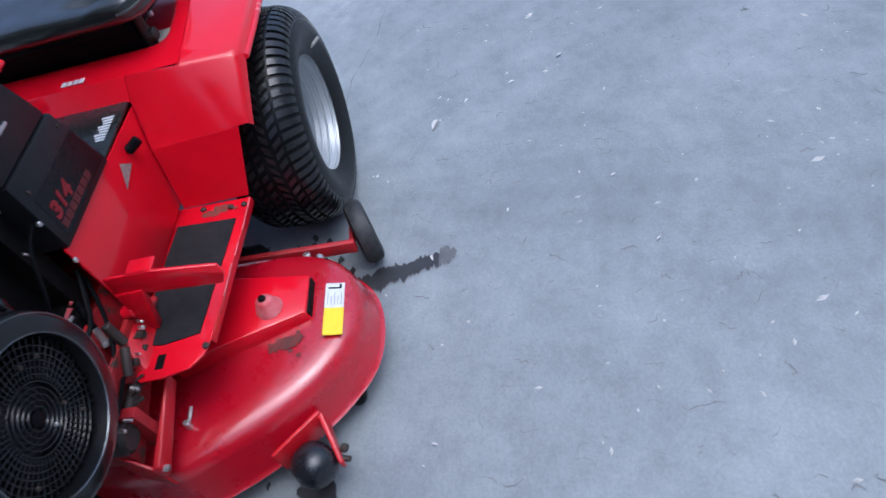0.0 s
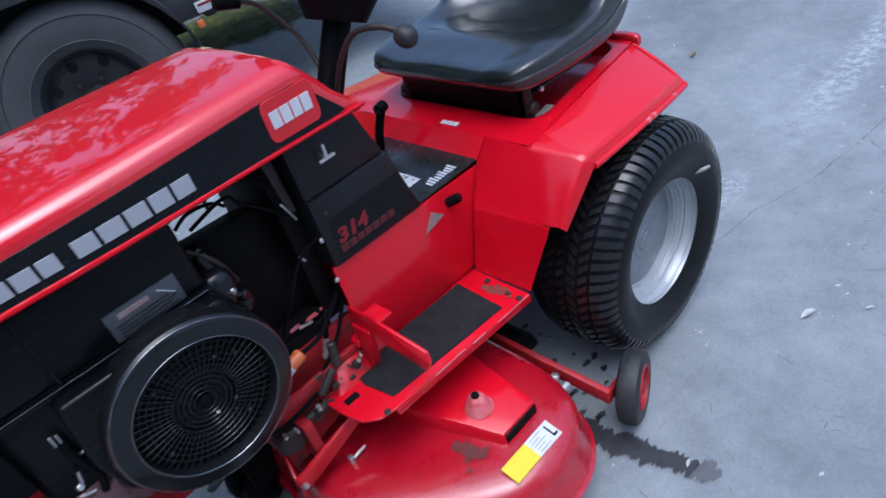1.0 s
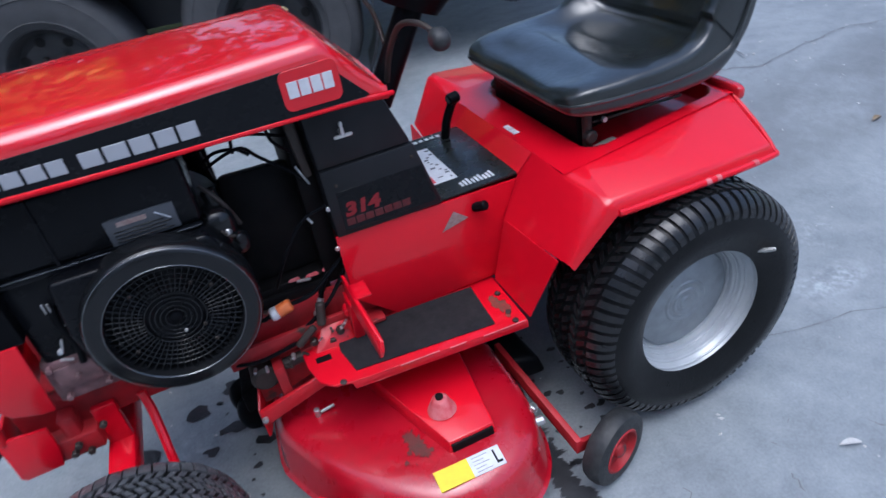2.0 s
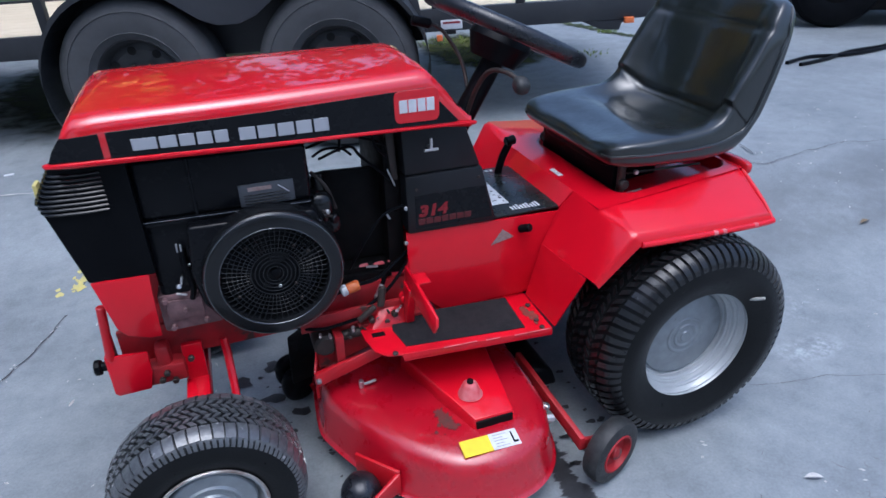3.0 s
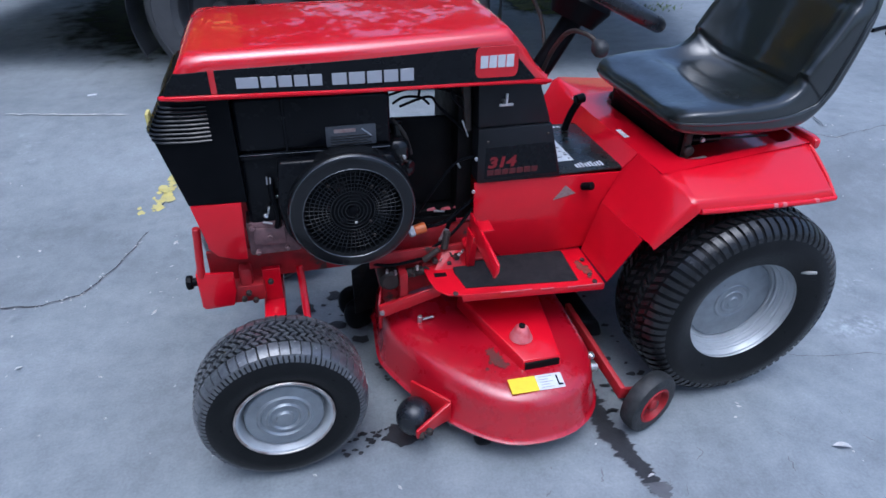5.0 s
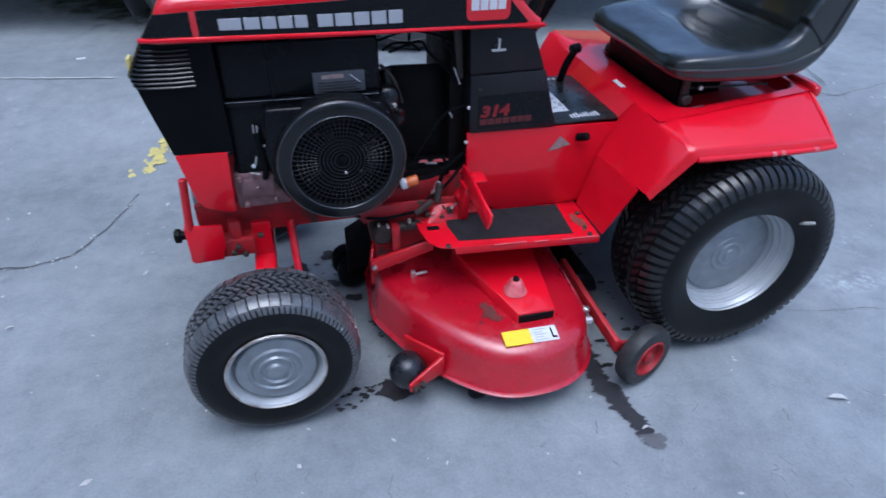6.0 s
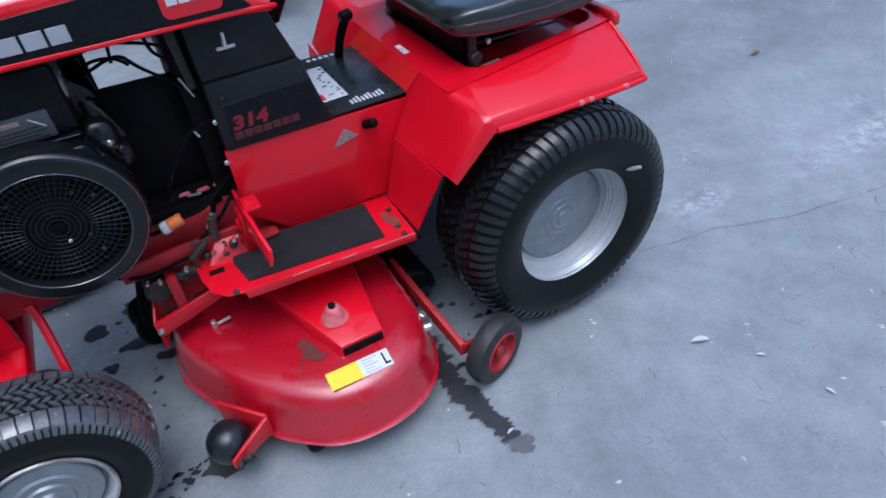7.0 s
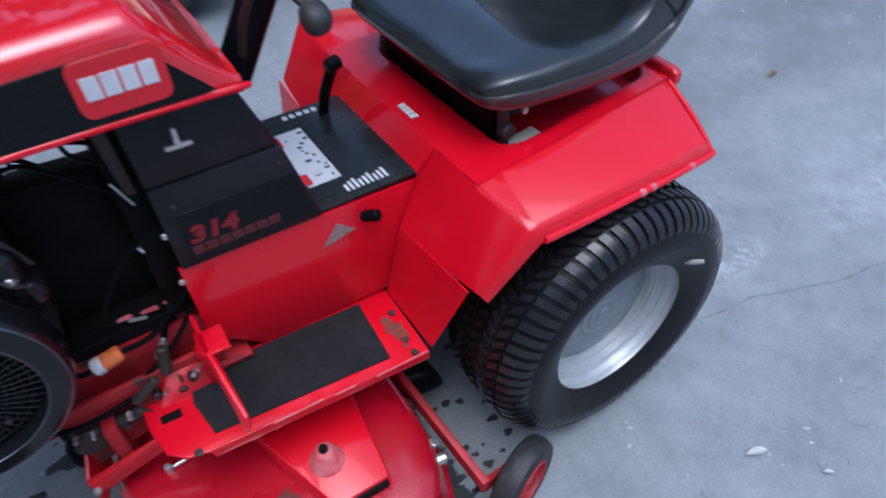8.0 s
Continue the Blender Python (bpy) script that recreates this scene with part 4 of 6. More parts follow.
part("label_bar", bm, STICKER_GREY, label_ob)
bm = B()
rod(bm, (-0.932, -0.1762, 0.750), (-0.912, -0.1762, 0.733), 0.0013, 6)
part("label_scratch", bm, STEEL, label_ob)
bm = B()
for i in range(4):
    box(bm, -0.998, -0.912 - (i % 2) * 0.01, -0.1765, -0.1753, 0.7175 + i * 0.0058, 0.7195 + i * 0.0058, 0.0003, None, 1)
part("label_lines", bm, BLACK, label_ob)
FAN = pose(-0.966, -0.212, 0.577)
bm = B()
lathe(bm, [(0.142, 0.030), (0.141, 0.004), (0.139, -0.008), (0.134, -0.0145), (0.128, -0.0165), (0.112, -0.0190), (0.109, -0.0195), (0.107, -0.018), (0.1055, -0.013), (0.104, -0.002), (0.1035, 0.012)], 72, FAN)
fan = part("fan_housing", bm, TRIM, engine, "round black fan housing")
# thin pale rings added as the highlights on the housing rims
for R, y, r in ((0.1345, -0.0132, 0.0013), (0.1085, -0.0192, 0.0010)):
    bm = B()
    ring(bm, R, r, FAN @ pose(0, y, 0), 72, 6)
    part("rim_edge", bm, EDGE_GLINT, fan, "thin bright ring drawn as the rim's highlight")
bm = B()
lathe(bm, [(0.104, 0.010), (0, 0.010)], 48, FAN)
part("fan_backing", bm, HOLE, fan)
for i in range(56):
    a = 2 * math.pi * i / 56
    bm = B()
    box(bm, 0.050, 0.1035, -0.003, 0.004, -0.0008, 0.0008, 0.0003, FAN @ Matrix.Rotation(a, 4, "Y"), 1)
    part("radial_bar", bm, TRIM, fan)
for R in (0.016, 0.024, 0.032, 0.040, 0.048, 0.057, 0.066, 0.075, 0.084, 0.094):
    bm = B()
    ring(bm, R, 0.0013 if R < 0.05 else 0.0010, FAN @ pose(0, -0.0015, 0), 56, 6)
    part("screen_ring", bm, TRIM, fan)
bm = B()
lathe(bm, [(0.011, 0.006), (0.010, -0.002), (0.006, -0.004), (0, -0.004)], 24, FAN)
part("fan_hub", bm, PLASTIC, fan)
for a, r in ((0.5, 0.080), (2.2, 0.082), (3.6, 0.085), (5.3, 0.080), (4.9, 0.030), (5.6, 0.048), (0.9, 0.070)):
    bm = B()
    rod(bm, (0, 0, 0), (0, -0.005, 0), 0.0034, 6)
    part("screen_bolt", bm, STEEL if r < 0.04 else GREASY, fan, "", FAN @ pose(r * math.cos(a), 0, r * math.sin(a)))
bm = B()
hull(bm, [(-0.90, -0.13, 0.50), (-0.86, -0.15, 0.52), (-0.845, -0.14, 0.66), (-0.875, -0.13, 0.72), (-0.90, 0.05, 0.48), (-0.845, 0.05, 0.5), (-0.84, 0.05, 0.68), (-0.89, 0.05, 0.73)], 0.01, 2)
part("cylinder", bm, GREASY, engine, "finned greasy metal cylinder")
for i in range(6):
    bm = B()
    box(bm, -0.87, -0.835, -0.145, 0.04, 0.53 + i * 0.025, 0.535 + i * 0.025, 0.001)
    part("cooling_fin", bm, GREASY, engine)
bm = B()
cushion(bm, 0.030, 0.035, 0.040, 2.6, 6, pose(-0.852, -0.130, 0.672))
cushion(bm, 0.022, 0.026, 0.022, 2.3, 6, pose(-0.832, -0.138, 0.634))
rod(bm, (-0.842, -0.13, 0.69), (-0.850, -0.12, 0.735), 0.014)
rod(bm, (-0.834, -0.150, 0.650), (-0.824, -0.166, 0.650), 0.010, 10)
part("carburettor", bm, TRIM, engine, "black intake elbow and carburettor")
bm = B()
tube(bm, [(-0.868, -0.15, 0.70), (-0.845, -0.165, 0.668), (-0.83, -0.160, 0.655)], 0.003, 8)
tube(bm, [(-0.86, -0.12, 0.745), (-0.835, -0.14, 0.715), (-0.818, -0.13, 0.66)], 0.004, 8)
part("throttle_wire", bm, GREASY, engine)
bm = B()
box(bm, -1.198, -1.085, -0.168, -0.10, 0.462, 0.548, 0.006)
box(bm, -1.185, -1.115, -0.174, -0.166, 0.490, 0.535, 0.003)
for x, z in ((-1.185, 0.538), (-1.115, 0.538), (-1.18, 0.474), (-1.115, 0.478), (-1.15, 0.512)):
    rod(bm, (x, -0.166, z), (x, -0.180, z), 0.006, 6)
part("oil_pump_block", bm, CASTING, engine, "grimy metal block with bolts")
bm = B()
tube(bm, [(-1.130, -0.172, 0.650), (-1.132, -0.180, 0.62), (-1.125, -0.180, 0.57), (-1.132, -0.176, 0.535)], 0.006)
tube(bm, [(-1.095, -0.178, 0.60), (-1.09, -0.184, 0.56), (-1.08, -0.178, 0.52)], 0.004)
part("spark_lead", bm, PLASTIC, engine)
for p, q, r in (((-1.139, -0.178, 0.643), (-1.138, -0.180, 0.662), 0.0018), ((-1.132, -0.178, 0.641), (-1.131, -0.180, 0.660), 0.0018), ((-1.136, -0.178, 0.622), (-1.131, -0.182, 0.624), 0.0025),
                ((-1.124, -0.178, 0.612), (-1.119, -0.184, 0.616), 0.003), ((-1.142, -0.178, 0.590), (-1.146, -0.184, 0.575), 0.0025), ((-1.118, -0.178, 0.588), (-1.112, -0.184, 0.578), 0.002), ((-1.160, -0.176, 0.552), (-1.140, -0.182, 0.549), 0.0022), ((-1.153, -0.176, 0.568), (-1.150, -0.186, 0.572), 0.005)):
    bm = B()
    rod(bm, p, q, r, 8)
    part("lead_clip", bm, STEEL, engine)
bm = B()
box(bm, -1.15, -0.70, -0.11, 0.11, 0.44, 0.475, 0.004)
part("engine_plate", bm, DARK, tractor, "black engine mounting plate")
# near-black parts that fill the space between engine and tower
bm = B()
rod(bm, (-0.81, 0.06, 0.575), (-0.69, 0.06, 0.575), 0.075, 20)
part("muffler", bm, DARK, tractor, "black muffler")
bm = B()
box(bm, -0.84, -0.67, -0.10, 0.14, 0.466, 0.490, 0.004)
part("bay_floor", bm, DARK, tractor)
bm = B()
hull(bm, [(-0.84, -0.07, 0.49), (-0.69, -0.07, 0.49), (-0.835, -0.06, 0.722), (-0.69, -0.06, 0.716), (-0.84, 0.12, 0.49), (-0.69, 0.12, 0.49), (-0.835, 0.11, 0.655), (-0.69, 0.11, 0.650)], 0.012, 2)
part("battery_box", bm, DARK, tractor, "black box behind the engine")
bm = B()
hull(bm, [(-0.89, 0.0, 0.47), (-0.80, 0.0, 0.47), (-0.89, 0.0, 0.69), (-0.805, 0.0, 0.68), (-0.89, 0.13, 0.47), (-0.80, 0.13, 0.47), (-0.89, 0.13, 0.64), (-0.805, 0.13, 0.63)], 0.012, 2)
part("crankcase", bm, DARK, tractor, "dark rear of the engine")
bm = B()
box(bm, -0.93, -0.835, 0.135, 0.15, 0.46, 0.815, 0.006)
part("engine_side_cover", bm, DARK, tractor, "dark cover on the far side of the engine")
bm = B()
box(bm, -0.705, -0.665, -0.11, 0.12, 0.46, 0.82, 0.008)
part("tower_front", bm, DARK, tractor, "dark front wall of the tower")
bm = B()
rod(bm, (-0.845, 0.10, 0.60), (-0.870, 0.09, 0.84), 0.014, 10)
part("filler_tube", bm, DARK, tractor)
bm = B()
hull(bm, [(-0.69, -0.125, 0.70), (-0.675, -0.125, 0.70), (-0.70, -0.12, 0.82), (-0.68, -0.12, 0.82), (-0.69, -0.10, 0.70), (-0.675, -0.10, 0.70), (-0.70, -0.10, 0.82), (-0.68, -0.10, 0.82)], 0.003)
part("tower_strut", bm, GREASY, tractor)
WIRES = [[(-0.86, -0.10, 0.79), (-0.80, -0.13, 0.815), (-0.74, -0.12, 0.80), (-0.68, -0.11, 0.77)],
         [(-0.84, -0.12, 0.77), (-0.78, -0.14, 0.795), (-0.75, -0.12, 0.76), (-0.69, -0.12, 0.70)],
         [(-0.79, -0.06, 0.83), (-0.785, -0.07, 0.80), (-0.79, -0.08, 0.765)],
         [(-0.845, -0.06, 0.755), (-0.82, -0.07, 0.772), (-0.785, -0.08, 0.772), (-0.765, -0.08, 0.755)],
         [(-0.80, -0.12, 0.50), (-0.765, -0.15, 0.58), (-0.72, -0.15, 0.635), (-0.67, -0.14, 0.645)],
         [(-0.73, -0.13, 0.83), (-0.725, -0.14, 0.79), (-0.70, -0.13, 0.76)]]
for w in WIRES:
    bm = B()
    tube(bm, w, 0.0032, 6)
    part("wire", bm, PLASTIC, tractor)
for p, q, r in (((-0.70, -0.13, 0.73), (-0.685, -0.13, 0.690), 0.0018), ((-0.668, -0.145, 0.64), (-0.668, -0.151, 0.64), 0.005), ((-0.672, -0.145, 0.555), (-0.672, -0.151, 0.555), 0.005), ((-0.706, -0.12, 0.622), (-0.700, -0.125, 0.610), 0.0025),
                ((-0.76, -0.11, 0.492), (-0.735, -0.12, 0.494), 0.003), ((-0.835, -0.15, 0.665), (-0.845, -0.165, 0.67), 0.007)):
    bm = B()
    rod(bm, p, q, r, 8)
    part("loose_fixing", bm, STEEL, tractor)
# pale pink slivers painted in for red reflections on the bay floor
for x0, x1, y in ((-0.775, -0.752, -0.104), (-0.742, -0.716, -0.108), (-0.708, -0.696, -0.106)):
    bm = B()
    hull(bm, [(x0, y, 0.491), (x1, y - 0.003, 0.491), (x0, y + 0.006, 0.491), (x1, y + 0.005, 0.491), (x0 + 0.003, y + 0.001, 0.497), (x1 - 0.004, y, 0.499)], 0)
    part("paint_flake", bm, RED_SCUFF_GLINT, tractor)
# fuel filter and hose
bm = B()
rod(bm, (-0.815, -0.135, 0.458), (-0.785, -0.135, 0.465), 0.013, 14)
filt = part("fuel_filter", bm, ORANGE, tractor, "small amber plastic fuel filter")
bm = B()
rod(bm, (-0.828, -0.135, 0.455), (-0.812, -0.135, 0.459), 0.0135, 14)
part("filter_cap", bm, WHITE, filt, "whitish end cap")
bm = B()
tube(bm, [(-0.785, -0.135, 0.465), (-0.74, -0.14, 0.475), (-0.69, -0.13, 0.505), (-0.66, -0.12, 0.52)], 0.0045)
tube(bm, [(-0.828, -0.135, 0.455), (-0.85, -0.13, 0.45), (-0.87, -0.10, 0.46)], 0.0045)
part("fuel_hose", bm, PLASTIC, tractor)

bm = B()
rod(bm, (-0.742, -0.128, 0.418), (-0.728, -0.120, 0.444), 0.0075, 10)
rod(bm, (-0.745, -0.130, 0.412), (-0.741, -0.127, 0.421), 0.0095, 6)
part("hose_fitting", bm, STEEL, tractor, "bright hose fitting")
bm = B()
tube(bm, [(-0.728, -0.120, 0.444), (-0.715, -0.115, 0.470), (-0.69, -0.10, 0.49)], 0.006)
part("drain_hose", bm, PLASTIC, tractor)

# tower and tunnel
bm = B()
hull(bm, [(x, y, z) for y in (-0.150, 0.150) for x, z in ((-0.668, 0.715), (-0.672, 0.826), (-0.532, 0.826), (-0.492, 0.715))], 0.006)
part("dash_tower", bm, PANEL, tractor, "black upright dash tower")
bm = B()
hull(bm, [(x, y, z) for y in (-0.153, 0.153) for x, z in ((-0.666, 0.577), (-0.668, 0.714), (-0.490, 0.714), (-0.452, 0.574))], 0.005)
lower = part("tower_side_panel", bm, PANEL, tractor, "black lower tower panel with faint red markings")
for s in (1, -1):
    bm = B()
    prism(bm, [(-0.648, 0.588), (-0.648, 0.668), (-0.482, 0.668), (-0.464, 0.588)], -0.1528 * s, -0.1538 * s, 0.0003, seg=1)
    part("decal", bm, BLACK, lower, "glossy black decal")
    for x, z in ((-0.644, 0.682), (-0.498, 0.690)):
        bm = B()
        rod(bm, (x, -0.152 * s, z), (x, -0.156 * s, z), 0.0035, 8)
        part("panel_screw", bm, GREASY, lower)
    txt = bpy.data.curves.new("model_number", "FONT")
    txt.body, txt.size, txt.extrude, txt.offset, txt.shear = "314", 0.036, 0.0006, 0.0016, 0.15
    ob = new("model_number", txt)
    dg = bpy.context.evaluated_depsgraph_get()
    me = bpy.data.meshes.new_from_object(ob.evaluated_get(dg))
    bpy.data.objects.remove(ob)
    me.materials.append(INK_RED)
    part("model_number", me, None, lower, "dull red number", pose(-0.642 if s > 0 else -0.57, -0.1545 * s, 0.617, 90, 0, 0 if s > 0 else 180) @ Matrix.Diagonal((1.25, 1, 1, 1)))
    for i in range(7):
        bm = B()
        x = -0.642 + i * 0.0182
        box(bm, x, x + 0.0158, -0.1543 * s - 0.0006, -0.1543 * s + 0.0006, 0.597, 0.611, 0.0002, None, 1)
        part("marking_bar", bm, INK_DIM, lower)
bm = B()
rod(bm, (-0.613, -0.150, 0.777), (-0.613, -0.170, 0.777), 0.004, 10)
box(bm, -0.629, -0.597, -0.175, -0.169, 0.772, 0.778, 0.002)
box(bm, -0.616, -0.610, -0.175, -0.169, 0.774, 0.800, 0.002)
part("latch", bm, STEEL, tractor, "small bright wing latch")
bm = B()
for s in (1, -1):
    prism(bm, [(-0.670, 0.578), (-0.276, 0.566), (-0.286, 0.36), (-0.585, 0.352), (-0.668, 0.43)], -0.144 * s - 0.003, -0.144 * s + 0.003, 0.002)
box(bm, -0.60, -0.29, -0.142, 0.142, 0.35, 0.356, 0.002)
part("tunnel", bm, RED, tractor, "red tunnel side with worn warning sticker")
bm = B()
box(bm, -0.47, -0.276, -0.146, 0.146, 0.574, 0.580, 0.002)
tray = part("control_plate", bm, GLOSS, tractor, "glossy black control plate with white and red label")
bm = B()
box(bm, -0.447, -0.390, -0.088, 0.080, 0.5805, 0.5812, 0.0002, None, 1)
part("label", bm, WHITE, tray, "scuffed white label with red and dark marks")
for y0, y1 in ((-0.082, -0.052), (0.038, 0.074)):
    bm = B()
    box(bm, -0.449, -0.436, y0, y1, 0.5813, 0.5818, 0.0001, None, 1)
    part("label_mark", bm, LOGO_RED, tray)
rng = random.Random(15)
for i in range(14):
    bm = B()
    x, y = -0.430 + rng.uniform(0, 0.03), -0.078 + i * 0.0108
    box(bm, x, x + rng.uniform(0.004, 0.012), y, y + rng.uniform(0.003, 0.007), 0.5813, 0.5818, 0.0001, None, 1)
    part("label_print", bm, LABEL_GREY, tray)
for i in range(5):
    bm = B()
    box(bm, -0.405 + i * 0.014, -0.396 + i * 0.014, 0.118, 0.130, 0.5803, 0.5812, 0.0001, None, 1)
    part("plate_lettering_bar", bm, WHITE, tray)
for i in range(9):
    bm = B()
    box(bm, -0.40 + i * 0.0085, -0.395 + i * 0.0085, -0.13, -0.112 + (i % 3) * 0.004, 0.5803, 0.5812, 0.0001, None, 1)
    part("scale_mark", bm, WHITE, tray)
bm = B()
tube(bm, [(-0.335, 0.105, 0.57), (-0.325, 0.10, 0.62), (-0.305, 0.095, 0.665)], 0.010, 10)
lever = part("shift_lever", bm, PLASTIC, tractor, "black shift lever")
bm = B()
rod(bm, (-0.318, 0.093, 0.668), (-0.290, 0.097, 0.672), 0.013, 12)
part("lever_knob", bm, PLASTIC, lever)
bm = B()
rod(bm, (-0.388, -0.146, 0.536), (-0.372, -0.172, 0.548), 0.010, 10)
part("side_knob", bm, PLASTIC, tractor)
bm = B()
prism(bm, [(-0.434, 0.545), (-0.404, 0.520), (-0.464, 0.507)], -0.1482, -0.1492, 0.0003, seg=1)
part("warning_sticker", bm, STICKER_GREY, tractor, "worn grey triangular warning sticker")

# step plates with mats, both sides
for s in (1, -1):
    m = Matrix.Diagonal((1, s, 1, 1))
    bm = B()
    t = B()
    prism(t, [(-0.800, -0.175), (-0.798, -0.215), (-0.788, -0.262), (-0.765, -0.284), (-0.735, -0.290), (-0.372, -0.305), (-0.366, -0.135), (-0.60, -0.140), (-0.785, -0.155)], 0.343, 0.349, 0.002)
    t.transform(Matrix(((1, 0, 0, 0), (0, 0, 1, 0), (0, 1, 0, 0), (0, 0, 0, 1))))
    merge(bm, t, m)
    t = B()
    prism(t, [(-0.735, 0.349), (-0.372, 0.349), (-0.372, 0.330), (-0.730, 0.328)], -0.304, -0.299, 0.0015, inset=None)
    t.transform(Matrix.Translation((-0.735, -0.291, 0)) @ Matrix.Rotation(radians(-2.3), 4, 'Z') @ Matrix.Translation((0.735, 0.304, 0)))
    merge(bm, t, m)
    step = part("step_plate", bm, RED, tractor, "red step plate with worn edges")
    bm = B()
    t = B()
    prism(t, [(-0.722, -0.150), (-0.730, -0.200), (-0.718, -0.268), (-0.434, -0.284), (-0.424, -0.150), (-0.64, -0.148)], 0.3492, 0.3520, 0.0006, seg=1)
    t.transform(Matrix(((1, 0, 0, 0), (0, 0, 1, 0), (0, 1, 0, 0), (0, 0, 0, 1))))
    merge(bm, t, m)
    part("grip_mat", bm, MAT, step, "black grit mat")
    for x0, x1, y in ((-0.470, -0.375, -0.3030), (-0.640, -0.560, -0.2965), (-0.540, -0.505, -0.3000)):
        bm = B()
        t = B()
        box(t, x0, x1, y - 0.0022, y + 0.0010, 0.3485, 0.3500, 0.0005, None, 1)
        merge(bm, t, m)
        part("worn_edge", bm, RED_SCUFF_GLINT, step)
    for x, y in ((-0.748, -0.286), (-0.395, -0.295), (-0.385, -0.20), (-0.395, -0.265)):
        bm = B()
        rod(bm, (x, y * s, 0.348), (x, y * s, 0.354), 0.0065, 8)
        part("bolt", bm, GREASY, step)
    bm = B()
    for k, (x, y, r) in enumerate(((-0.398, -0.235, 0.014), (-0.404, -0.214, 0.009), (-0.388, -0.250, 0.007), (-0.400, -0.275, 0.004))):
        c0 = bm.verts.new((x, y * s, 0.3497 + k * 0.0003))
        vs = [bm.verts.new((x + r * (1 + wobble(k * 9 + q * 0.8, 0.8)) * math.cos(q * 0.3142), (y + 1.6 * r * (1 + wobble(k * 9 + q * 0.8, 0.8)) * math.sin(q * 0.3142)) * s, 0.3497 + k * 0.0003)) for q in range(20)]
        for q in range(20):
            bm.faces.new((c0, vs[q], vs[(q + 1) % 20]))
    part("rust_patch", bm, RUST, step, "brown worn-through paint")["kind"] = "stuff"
    bm = B()
    t = B()
    box(t, -0.780, -0.750, -0.212, -0.196, 0.3493, 0.3503, 0.0004, None, 1)
    merge(bm, t, m)
    part("slot", bm, DARK, step)
    bm = B()
    t = B()
    hull(t, [(-0.686, -0.165, 0.462), (-0.679, -0.165, 0.462), (-0.684, -0.165, 0.508), (-0.678, -0.165, 0.508), (-0.684, -0.248, 0.508), (-0.678, -0.248, 0.508), (-0.686, -0.248, 0.462), (-0.679, -0.248, 0.462),
             (-0.674, -0.352, 0.481), (-0.667, -0.352, 0.481), (-0.678, -0.358, 0.462), (-0.671, -0.358, 0.462), (-0.680, -0.346, 0.440), (-0.673, -0.346, 0.440)], 0.002)
    hull(t, [(-0.692, -0.165, 0.365), (-0.672, -0.165, 0.365), (-0.690, -0.165, 0.470), (-0.676, -0.165, 0.470), (-0.692, -0.185, 0.365), (-0.672, -0.185, 0.365), (-0.690, -0.215, 0.470), (-0.676, -0.215, 0.470)], 0.002)
    box(t, -0.684, -0.650, -0.252, -0.205, 0.503, 0.508, 0.0015)
    rod(t, (-0.686, -0.146, 0.420), (-0.686, -0.170, 0.420), 0.012, 12)
    merge(bm, t, m)
    part("pedal", bm, RED, step, "red flat steel pedal plate standing out over the mat")

# the step plates rise a little towards the front
for ob in tractor.children_recursive:
    if ob.parent and ob.parent.name.startswith("step_plate") and not ob.name.startswith("pedal") or ob.name.startswith("step_plate"):
        for v in ob.data.vertices:
            v.co.z += 0.046 * (-0.42 - v.co.x)


# rear fenders and seat pan
def fender(s):
    def P(x, y, z):
        far = s < 0 and y < -0.3
        return (x, y * s + (0.06 if far else 0), z + (0.022 if far else 0))
    fin, bend, nose = P(-0.209, -0.257, 0.6148), P(-0.231, -0.374, 0.597), P(-0.250, -0.263, 0.6090)
    tip, tail = P(0.165, -0.350, 0.566), P(0.164, -0.2330, 0.6405)
    low = P(-0.303, -0.355, 0.480)
    inr, inb, mid = P(-0.286, -0.150, 0.578), P(-0.330, -0.150, 0.482), P(-0.311, -0.312, 0.4815)
    quads = [
        [fin, bend, tip, tail],
        [inr, P(-0.250, -0.150, 0.614), nose, mid, inb],
        [nose, fin, bend],
        [nose, bend, low, mid],
        [bend, tip, P(0.166, -0.356, 0.545), P(-0.214, -0.381, 0.572)],
        [bend, P(-0.214, -0.381, 0.572), P(-0.296, -0.360, 0.468), low],
        [tip, tail, P(0.172, -0.232, 0.600), P(0.172, -0.350, 0.545)],
    ]
    bm = B()
    sheet(bm, quads, 0.004)
    part("fender", bm, RED, tractor, "red angular rear fender")
    bm = B()
    tube(bm, [P(-0.214, -0.3805, 0.572), P(-0.185, -0.380, 0.569), P(0.0, -0.370, 0.556), P(0.160, -0.356, 0.546), P(0.173, -0.346, 0.554), P(0.172, -0.30, 0.592), P(0.170, -0.235, 0.632)], 0.0065, 8)
    lip = part("fender_lip", bm, RED, tractor, "rolled red fender edge")
    for x, r in ((-0.01, 0.0067), (0.016, 0.0066), (0.115, 0.0066)):
        bm = B()
        rod(bm, P(x - 0.007, -0.3705 + 0.085 * (x - 0.007), 0.5562 - 0.062 * (x - 0.007)), P(x + 0.007, -0.3705 + 0.085 * (x + 0.007), 0.5562 - 0.062 * (x + 0.007)), r, 8)
        part("chipped_paint", bm, RED_SCUFF_GLINT, lip)
    bm = B()
    sheet(bm, [[P(-0.328, -0.150, 0.486), P(-0.318, -0.338, 0.486), P(-0.366, -0.300, 0.347), P(-0.366, -0.150, 0.347)]], 0.003)
    part("fender_skirt", bm, RED, tractor, "red lower skirt behind the step")


for s in (1, -1):
    fender(s)
FN, BK, HI = -0.250, 0.166, 0.642


